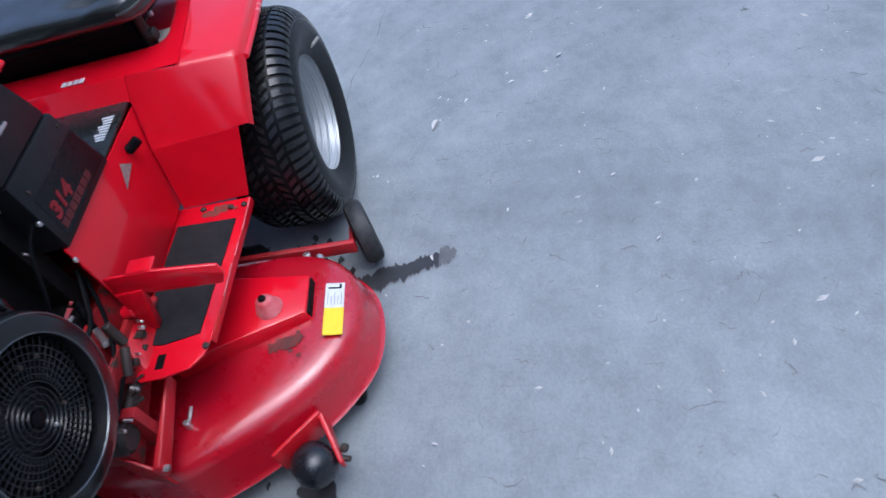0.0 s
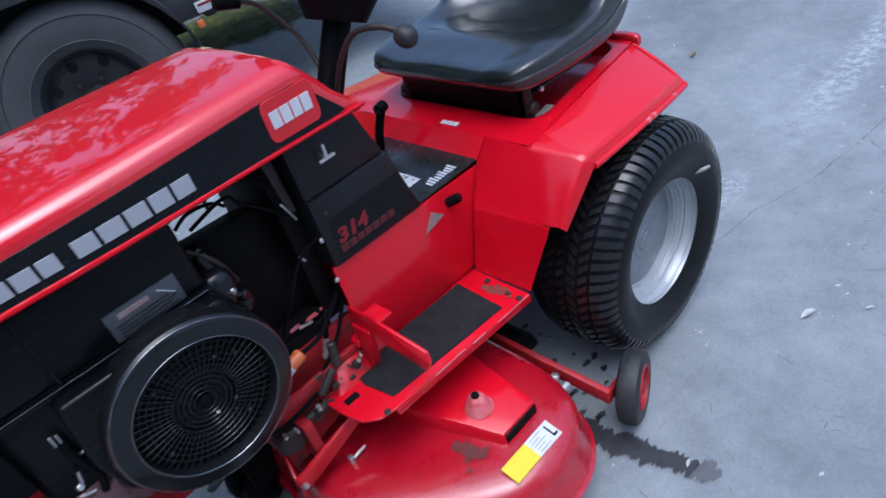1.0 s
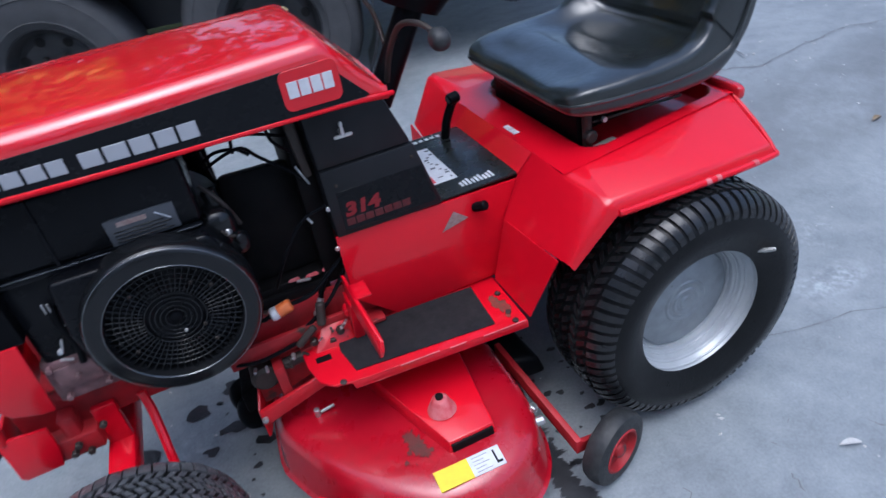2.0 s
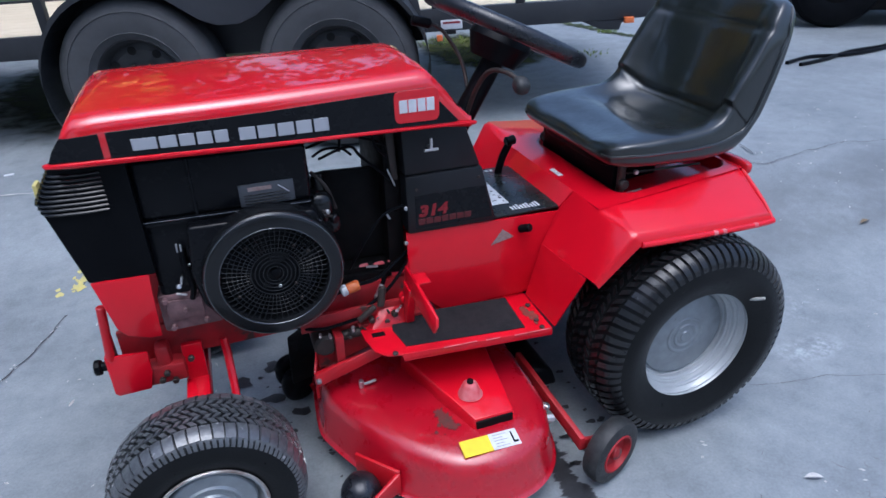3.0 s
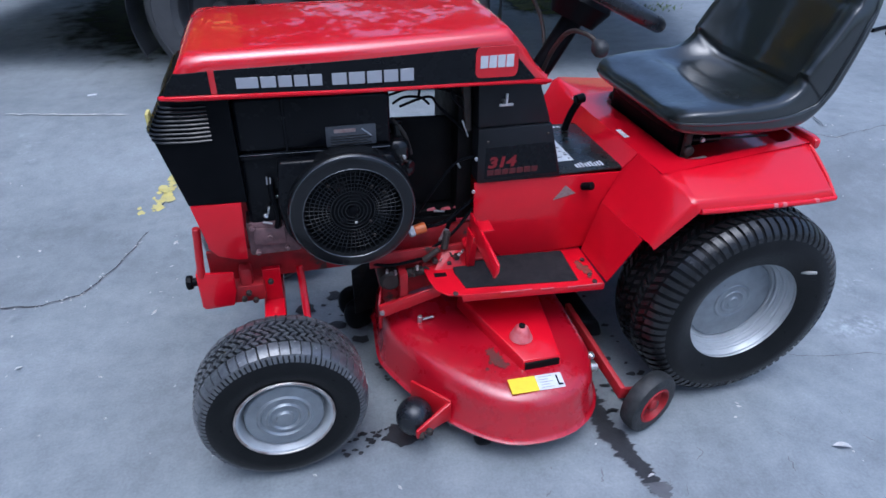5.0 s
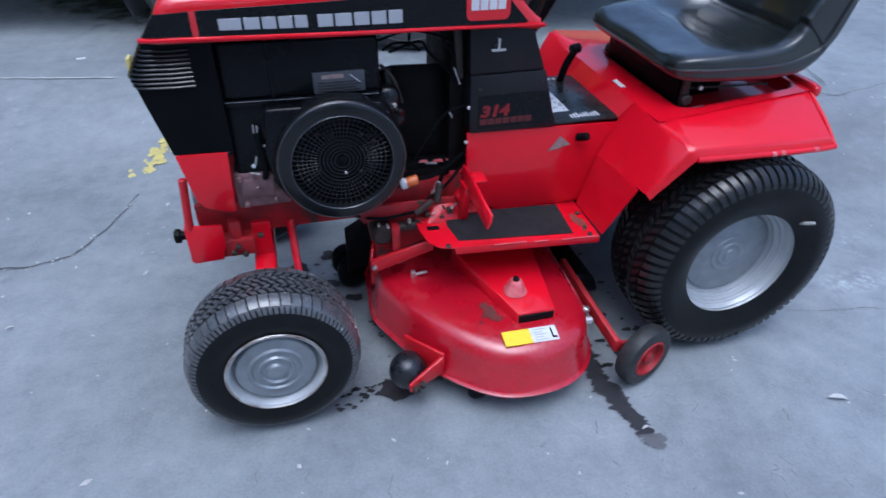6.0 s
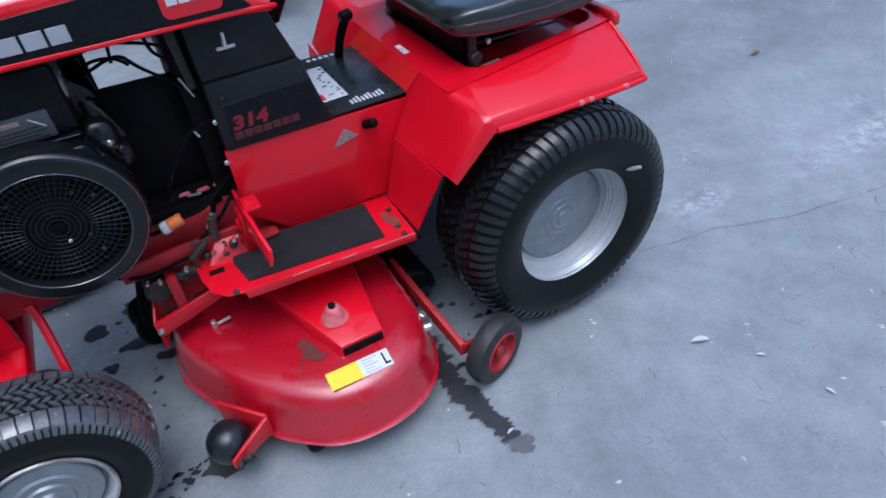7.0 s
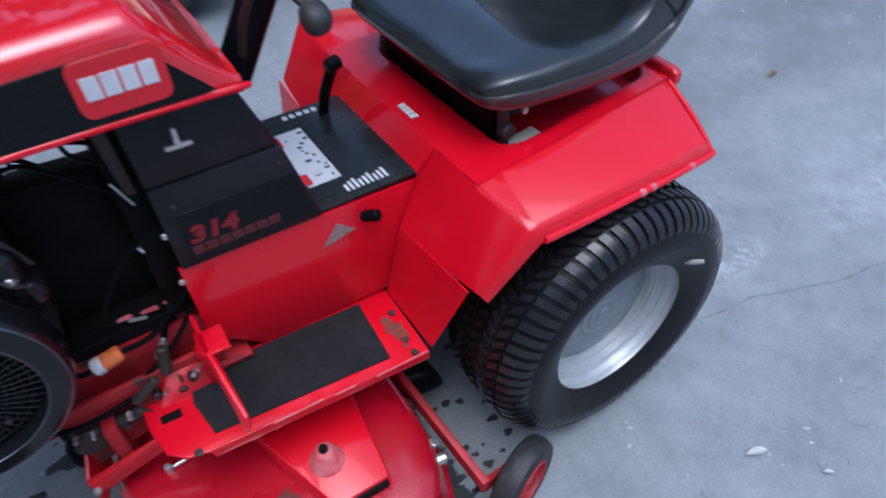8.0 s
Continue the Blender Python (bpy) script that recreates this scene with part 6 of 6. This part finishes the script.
bm = B()
hull(bm, [(-0.80, -0.15, 0.355), (-0.66, -0.15, 0.365), (-0.78, -0.19, 0.355), (-0.68, -0.18, 0.36), (-0.745, -0.15, 0.405), (-0.70, -0.15, 0.405)], 0.003)
part("pedal_mount", bm, RED_WORN, tractor)

# ---------------------------------------------------------------- utility trailer
TM = pose(-1.335, 2.01, 0.105, 0, -2.0, -16.5)
trailer = thing("utility_trailer", TM, "black tandem-axle utility trailer with weathered plank floor", "trailer")
WB, TR = 0.955, 0.39


def trailer_wheel(u):
    m = pose(u, 0.115, TR)
    bm = B()
    lathe(bm, [(0.205, -0.085), (0.213, -0.092), (0.206, -0.097), (0.196, -0.085), (0.190, -0.05), (0.178, -0.035), (0.150, -0.045), (0.110, -0.030), (0.085, -0.028), (0, -0.030)], 48)
    lathe(bm, [(0.190, -0.05), (0.19, 0.08), (0.21, 0.10)], 48)
    w = part("wheel", bm, RIMBLACK, trailer, "dark steel trailer wheel with round holes", m)
    for i in range(8):
        bm = B()
        a = 2 * math.pi * i / 8 + 0.2
        rod(bm, (0.150 * math.cos(a), -0.040, 0.150 * math.sin(a)), (0.150 * math.cos(a), -0.0475, 0.150 * math.sin(a)), 0.021, 14)
        part("rim_hole", bm, HOLE, w)
    bm = B()
    lathe(bm, [(0.055, -0.030), (0.055, -0.055), (0.045, -0.075), (0, -0.080)], 24)
    part("hub", bm, RIMBLACK, w)
    for i in range(6):
        a = 2 * math.pi * i / 6
        bm = B()
        rod(bm, (0.085 * math.cos(a), -0.03, 0.085 * math.sin(a)), (0.085 * math.cos(a), -0.052, 0.085 * math.sin(a)), 0.011, 6)
        part("wheel_nut", bm, GREASY, w)
    bm = B()
    h = 0.115
    lathe(bm, [(0.205, -0.090), (0.215, -0.100), (0.236, -h), (0.239, -h - 0.004), (0.242, -h - 0.001), (0.27, -h - 0.005), (0.31, -h - 0.008), (0.330, -h - 0.005), (0.333, -h - 0.009), (0.337, -h - 0.004), (0.35, -h), (0.372, -h + 0.016), (0.385, -h + 0.035), (0.390, -0.05), (0.390, 0.05), (0.383, h - 0.03), (0.35, h), (0.26, h), (0.205, 0.090)], 64)
    part("tyre", bm, RUBBER_TRAILER, w, "grey dusty trailer tyre")


for u in (0, WB):
    trailer_wheel(u)


def trailer_fender():
    """Tandem fender: a strip over both wheels, with an arched side sheet that dips between them."""
    R = 0.445
    path = []
    for i in range(13):
        a = radians(205 - i * 10)
        path.append((R * math.cos(a), TR + R * math.sin(a)))
    for i in range(13):
        a = radians(85 - i * 10)
        path.append((WB + R * math.cos(a), TR + R * math.sin(a)))
    bm = B()
    for (x0, z0), (x1, z1) in zip(path, path[1:]):
        hull(bm, [(x, y, z + d) for x, z in ((x0, z0), (x1, z1)) for y in (-0.03, 0.26) for d in (0, 0.006)], 0)
    for (x0, z0), (x1, z1) in zip(path, path[1:]):
        hull(bm, [(x, y, z + d) for x, z in ((x0, z0), (x1, z1)) for y in (-0.034, -0.026) for d in (-0.022, 0.008)], 0)
    f = part("fender", bm, TRAILER, trailer, "black tandem fender")
    bm = B()
    c = WB / 2
    pts = [(c - 0.30, TR + 0.40), (c - 0.22, TR + 0.345), (c - 0.13, TR + 0.28), (c - 0.05, TR + 0.25), (c + 0.05, TR + 0.25), (c + 0.13, TR + 0.28), (c + 0.22, TR + 0.345), (c + 0.30, TR + 0.40), (c + 0.30, TR + 0.47), (c - 0.30, TR + 0.47)]
    prism(bm, pts, -0.032, -0.026, 0.002)
    part("fender_web", bm, TRAILER_GREY, f, "dark grey centre web")


trailer_fender()
bm = B()
prism(bm, [(-0.44, 0.46), (-0.40, 0.70), (-0.25, 0.84), (WB + 0.25, 0.84), (WB + 0.40, 0.70), (WB + 0.44, 0.46)], 0.243, 0.250, 0.002)
part("wheel_well_sheet", bm, TRAILER, trailer, "black inner wheel-well sheet")
LEN0, LEN1, UP = -2.3, 3.05, 0.05
bm = B()
box(bm, LEN0, LEN1 - 0.30, 0.255, 0.30, 0.445 + UP, 0.555 + UP, 0.004)
part("side_rail", bm, TRAILER, trailer, "black lower side beam")
bm = B()
box(bm, LEN0, LEN1 - 0.30, 2.20, 2.245, 0.445 + UP, 0.555 + UP, 0.004)
part("side_rail", bm, TRAILER, trailer, "black lower side beam")
bm = B()
box(bm, LEN1 - 0.345, LEN1 - 0.30, 0.30, 2.20, 0.445 + UP, 0.555 + UP, 0.004)
part("end_rail", bm, TRAILER, trailer)
for v in (0.26, 2.215):
    bm = B()
    box(bm, LEN0, LEN1 - 0.30, v, v + 0.04, 0.93 + UP, 0.97 + UP, 0.003)
    part("top_rail", bm, TRAILER, trailer, "black upper rail")
    for u in (-2.2, -1.35, -0.52, 1.43, 1.86, 2.33, LEN1 - 0.345):
        bm = B()
        box(bm, u, u + 0.045, v, v + 0.04, 0.55 + UP, 0.935 + UP, 0.003)
        part("post", bm, TRAILER, trailer)
for i in range(13):
    bm = B()
    box(bm, LEN0, LEN1 - 0.35, 0.305 + i * 0.1455, 0.305 + i * 0.1455 + 0.138, 0.500 + UP, 0.538 + UP, 0.004)
    part("plank", bm, PLANK, trailer)
for u in (0, WB):
    bm = B()
    rod(bm, (u, 0.2, TR), (u, 2.3, TR), 0.03, 12)
    part("axle", bm, TRAILER, trailer)
for u in (-1.9, -1.0, 0.45, 1.5, 2.4):
    bm = B()
    box(bm, u, u + 0.05, 0.30, 2.2, 0.42 + UP, 0.495 + UP, 0.003)
    part("crossmember", bm, TRAILER, trailer)
bm = B()
box(bm, 1.47, 1.58, 0.248, 0.2545, 0.455 + UP, 0.500 + UP, 0.001)
part("sticker", bm, WHITE, trailer, "white sticker with faint print")
bm = B()
box(bm, 1.48, 1.57, 0.2465, 0.248, 0.482 + UP, 0.492 + UP, 0.0003, None, 1)
part("sticker_bar", bm, INK_RED, trailer)
bm = B()
box(bm, 2.42, 2.47, 0.235, 0.258, 0.425 + UP, 0.455 + UP, 0.004)
part("marker_light", bm, ORANGE, trailer, "small amber marker light")
bm = B()
box(bm, 1.445, 1.475, 0.235, 0.258, 0.40 + UP, 0.43 + UP, 0.004)
part("marker_light", bm, ORANGE, trailer, "small amber marker light")
bm = B()
hull(bm, [(x, y, z + UP) for y in (0.26, 0.30) for x, z in ((2.20, 0.445), (2.42, 0.445), (2.30, 0.40), (2.40, 0.39))], 0.003)
part("stake_bracket", bm, TRAILER, trailer)


# ---------------------------------------------------------------- beyond the trailer
def vehicle():
    """The dark machine behind the trailer: one big tyre, a dark body over it and a pale jack stand in front."""
    v = thing("parked_vehicle", pose(4.30, 3.15, 0.18, 0, 0, -25), "dark parked machine with a large black tyre", "vehicle")
    bm = B()
    lathe(bm, [(0.20, -0.11), (0.30, -0.135), (0.38, -0.12), (0.41, -0.08), (0.412, 0.08), (0.38, 0.12), (0.30, 0.135), (0.20, 0.11)], 48)
    w = part("wheel", bm, PLASTIC, v, "large black tyre", pose(0, 0, 0.41))
    bm = B()
    lathe(bm, [(0.205, -0.10), (0.20, -0.06), (0.08, -0.04), (0, -0.05)], 36)
    part("rim", bm, RIMBLACK, w)
    bm = B()
    hull(bm, [(-0.22, -0.20, 0.66), (1.8, -0.20, 0.62), (-0.26, -0.20, 0.86), (1.8, -0.20, 0.90), (-0.22, 1.1, 0.66), (1.8, 1.1, 0.62), (-0.26, 1.1, 0.86), (1.8, 1.1, 0.90)], 0.03, 3)
    part("body", bm, BODYGREY, v, "grey-green body panel")
    # made-up dark box that fills the underside and shades the ground
    bm = B()
    box(bm, -0.12, 1.7, -0.10, 1.1, 0.14, 0.72, 0.04)
    part("underbody", bm, DARK, v, "dark box added under the body to deepen the shade")
    bm = B()
    box(bm, -0.05, 0.50, -0.215, -0.195, 0.74, 0.84, 0.01)
    part("dark_panel", bm, BLACK, v)
    bm = B()
    rod(bm, (-0.75, 0.55, 0.60), (-0.35, 0.50, 0.66), 0.05, 12)
    rod(bm, (-0.95, 0.55, 0.58), (-0.70, 0.55, 0.60), 0.03, 10)
    part("drawbar", bm, DARK, v)
    bm = B()
    hull(bm, [(x - 0.10, y + 1.22, z) for x, y, z in ((-0.12, -0.06, 0.0), (0.12, -0.06, 0.0), (-0.05, -0.04, 0.32), (0.05, -0.04, 0.32), (-0.12, 0.06, 0.0), (0.12, 0.06, 0.0), (-0.05, 0.04, 0.32), (0.05, 0.04, 0.32))], 0.02)
    part("jack_stand", bm, PALEGREY, v, "pale metal jack stand")


vehicle()
for i, line in enumerate(([(2.80, 2.10), (3.1, 2.18), (3.4, 2.12), (3.9, 2.2), (4.6, 2.5)], [(2.84, 2.02), (3.15, 2.08), (3.5, 2.2), (4.0, 2.28), (4.7, 2.75)])):
    bm = B()
    tube(bm, [(x, y, rise(x, y) + 0.014) for x, y in line], 0.014, 8)
    solo("hose", bm, PLASTIC, "black hose lying on the asphalt", "hose", "hoses on the drive")


def weeds(name, spots, seed, mat, label):
    rng = random.Random(seed)
    verts, faces = [], []
    for cx, cy, r, n, h in spots:
        for i in range(n):
            a, q = rng.uniform(0, 6.28), r * math.sqrt(rng.random())
            x, y = cx + q * math.cos(a), cy + 0.7 * q * math.sin(a)
            z = rise(x, y)
            t, hh, w = rng.uniform(0, 6.28), h * rng.uniform(0.3, 1.0), h * rng.uniform(0.08, 0.22)
            dx, dy = math.cos(t), math.sin(t)
            k = len(verts)
            verts += [(x - dy * w * 0.3, y + dx * w * 0.3, z), (x + dy * w * 0.3, y - dx * w * 0.3, z), (x + dx * hh * 0.4 + dy * w, y + dy * hh * 0.4 - dx * w, z + hh * 0.6),
                      (x + dx * hh * 0.9, y + dy * hh * 0.9, z + hh), (x + dx * hh * 0.4 - dy * w, y + dy * hh * 0.4 + dx * w, z + hh * 0.6)]
            faces.append((k, k + 1, k + 2, k + 3, k + 4))
    me = bpy.data.meshes.new(name)
    me.from_pydata(verts, [], faces)
    me.materials.append(mat)
    tagged(new(name, me), label, "weeds", kind="stuff")


weeds("weeds", [(0.95, 3.2, 0.20, 160, 0.022), (1.05, 3.6, 0.30, 260, 0.025), (0.95, 4.1, 0.3, 200, 0.03), (2.40, 3.75, 0.10, 60, 0.03), (2.30, 4.4, 0.10, 60, 0.03), (1.75, 3.05, 0.2, 60, 0.03)], 4, WEED, "low yellow-green weeds growing through the asphalt")


def moss_shade_film(cx, cy, sx, sy, dark, light):
    """A thin film of moss and painted-in shade that thins out towards a ragged edge."""
    m = bpy.data.materials.new("moss_shade_film")
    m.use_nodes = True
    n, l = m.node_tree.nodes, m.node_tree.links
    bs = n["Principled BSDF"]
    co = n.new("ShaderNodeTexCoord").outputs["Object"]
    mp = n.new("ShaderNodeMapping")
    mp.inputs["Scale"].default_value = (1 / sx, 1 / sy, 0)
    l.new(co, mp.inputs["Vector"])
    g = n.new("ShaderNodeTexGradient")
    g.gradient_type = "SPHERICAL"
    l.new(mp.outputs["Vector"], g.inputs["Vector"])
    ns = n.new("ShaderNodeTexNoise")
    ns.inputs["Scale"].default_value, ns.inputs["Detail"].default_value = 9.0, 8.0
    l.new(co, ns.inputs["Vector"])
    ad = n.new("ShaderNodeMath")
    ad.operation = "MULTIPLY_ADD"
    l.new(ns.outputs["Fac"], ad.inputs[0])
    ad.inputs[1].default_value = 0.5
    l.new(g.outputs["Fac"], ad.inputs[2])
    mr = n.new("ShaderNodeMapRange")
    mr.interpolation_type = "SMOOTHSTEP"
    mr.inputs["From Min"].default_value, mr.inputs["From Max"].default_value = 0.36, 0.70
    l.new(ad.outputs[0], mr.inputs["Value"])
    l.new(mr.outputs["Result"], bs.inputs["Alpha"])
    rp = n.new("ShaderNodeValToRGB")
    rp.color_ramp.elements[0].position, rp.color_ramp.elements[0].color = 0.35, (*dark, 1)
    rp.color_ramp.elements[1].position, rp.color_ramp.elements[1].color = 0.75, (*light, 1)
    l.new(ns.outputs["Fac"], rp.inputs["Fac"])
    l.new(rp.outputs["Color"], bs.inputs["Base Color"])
    bs.inputs["Roughness"].default_value = 0.9
    bs.inputs["Specular IOR Level"].default_value = 0.2
    bm = B()
    k = 16
    vs = [[bm.verts.new((sx * (2 * i / k - 1), sy * (2 * j / k - 1), rise(cx + sx * (2 * i / k - 1), cy + sy * (2 * j / k - 1)) + 0.004)) for j in range(k + 1)] for i in range(k + 1)]
    for i in range(k):
        for j in range(k):
            bm.faces.new((vs[i][j], vs[i + 1][j], vs[i + 1][j + 1], vs[i][j + 1]))
    solo("moss", bm, m, "green film of moss with painted-in shade on the asphalt under the trailer", "moss", m=pose(cx, cy, 0), kind="stuff", angle=80)


# near-black olive: the trailer's shade is painted in with the moss
moss_shade_film(-1.45, 4.0, 1.45, 1.75, (0.008, 0.011, 0.004), (0.030, 0.040, 0.010))
moss_shade_film(1.10, 3.65, 0.62, 0.95, (0.022, 0.028, 0.008), (0.10, 0.105, 0.022))
bm = strip(B(), [(2.22, 4.9), (2.30, 4.45), (2.38, 4.0), (2.46, 3.5), (2.60, 3.1)], 0.05, 0.006, 44, 0.7)
solo("mossy_crack", bm, MOSS, "dark mossy crack in the asphalt behind the trailer", "crack")
bm = strip(B(), [(-2.42, 1.955), (-2.11, 1.87), (-1.82, 1.79)], 0.005, 0.003, 40, 0.6)
solo("pale_scratch", bm, BITS, "faint pale scratch on the asphalt", "scratch")
bm = B()
box(bm, -0.022, 0.022, -0.010, 0.010, 0.0, 0.006, 0.002, pose(-2.05, 2.12, rise(-2.05, 2.12), 0, 0, 10))
solo("paper_scrap", bm, WHITE, "small white scrap on the asphalt", "scrap")


def hairlines():
    """Short dark nicks and hairline cracks, most of them lying one way across the drive."""
    rng = random.Random(77)
    bm = B()
    for i in range(560):
        x, y = rng.uniform(-1.5, 1.7), rng.uniform(-2.0, -0.52)
        a = rng.gauss(-1.75, 0.35)
        p = [(x, y)]
        for k in range(rng.randint(1, 3)):
            a += rng.gauss(0, 0.5)
            l = rng.uniform(0.006, 0.020)
            p.append((p[-1][0] + l * math.cos(a), p[-1][1] + l * math.sin(a)))
        strip(bm, p, rng.choice((0.0005, 0.0008, 0.0010, 0.0016)), 0.0015, i, 0.5)
    solo("hairline_cracks", bm, HAIR, "fine short nicks and hairline cracks in the asphalt", "crack", kind="stuff")


hairlines()


def unseen_tree_belt():
    """Unseen trees added to block low sky; the hood and the black panels mirror them."""
    rng = random.Random(12)
    verts, faces = [], []
    tv, tf = [], []
    for i in range(30):
        a = 2 * math.pi * i / 30 + rng.uniform(-0.08, 0.08)
        R = rng.uniform(12, 17)
        way = math.atan2(math.sin(a), math.cos(a))
        # left open so that the seat and fenders mirror bright sky
        if -1.25 < way < 1.22:
            continue
        tall = 1.22 <= way < 2.6
        R = R * 0.78 if tall else R
        cx, cy, top = R * math.cos(a), R * math.sin(a), rng.uniform(16, 21) if tall else rng.uniform(9, 14)
        for k in range(104 if tall else 70):
            u = rng.uniform(0.08, 1.0)
            w = rng.uniform(0, 6.28)
            q = 2.6 * math.sin(math.pi * min(u * 0.9 + 0.08, 1)) * rng.uniform(0.2, 1)
            bx, by, bz, br = cx + q * math.cos(w), cy + q * math.sin(w), u * top, rng.uniform(0.5, 1.0)
            for j in range(70 if tall else 44):
                d = Vector((rng.gauss(0, 1), rng.gauss(0, 1), rng.gauss(0, 0.8))).normalized() * br * rng.uniform(0.4, 1.0)
                c = Vector((bx, by, max(bz + d.z, 0.3))) + Vector((d.x, d.y, 0))
                e = Vector((rng.gauss(0, 1), rng.gauss(0, 1), rng.gauss(0, 1))).normalized()
                f = e.orthogonal().normalized()
                s1, s2 = rng.uniform(0.09, 0.20), rng.uniform(0.06, 0.14)
                n0 = len(verts)
                g = e.cross(f)
                verts += [tuple(c - f * s1), tuple(c + g * s2), tuple(c + f * s1), tuple(c - g * s2)]
                faces.append((n0, n0 + 1, n0 + 2, n0 + 3))
    me = bpy.data.meshes.new("unseen_tree_belt")
    me.from_pydata(verts, [], faces)
    me.materials.append(FOLIAGE)
    tagged(new("backdrop_trees", me), "unseen dark green belt of trees, added round the drive to block low sky", "trees", kind="structure")
    # unseen loose leaves, placed where the hood front mirrors them as orange
    verts, faces = [], []
    for i in range(3000):
        u = rng.random()
        c = Vector((-1.55 - 2.3 * u, 5.6 + rng.uniform(-0.5, 0.5), 1.85 + rng.random() ** 1.2 * (2.6 - 1.7 * u) + 0.12 * math.sin(u * 17)))
        e = Vector((rng.gauss(0, 1), rng.gauss(0, 1), rng.gauss(0, 1))).normalized()
        f = e.orthogonal().normalized()
        g, s1, s2, k = e.cross(f), rng.uniform(0.06, 0.13), rng.uniform(0.05, 0.09), len(verts)
        verts += [tuple(c - f * s1), tuple(c + g * s2), tuple(c + f * s1), tuple(c - g * s2)]
        faces.append((k, k + 1, k + 2, k + 3))
    me = bpy.data.meshes.new("reflected_leaves")
    me.from_pydata(verts, [], faces)
    me.materials.append(YELLOW_LEAF)
    tagged(new("backdrop_yellow_leaves", me), "unseen bright yellow leaves, added for an orange reflection on the hood", "trees", kind="structure")


unseen_tree_belt()
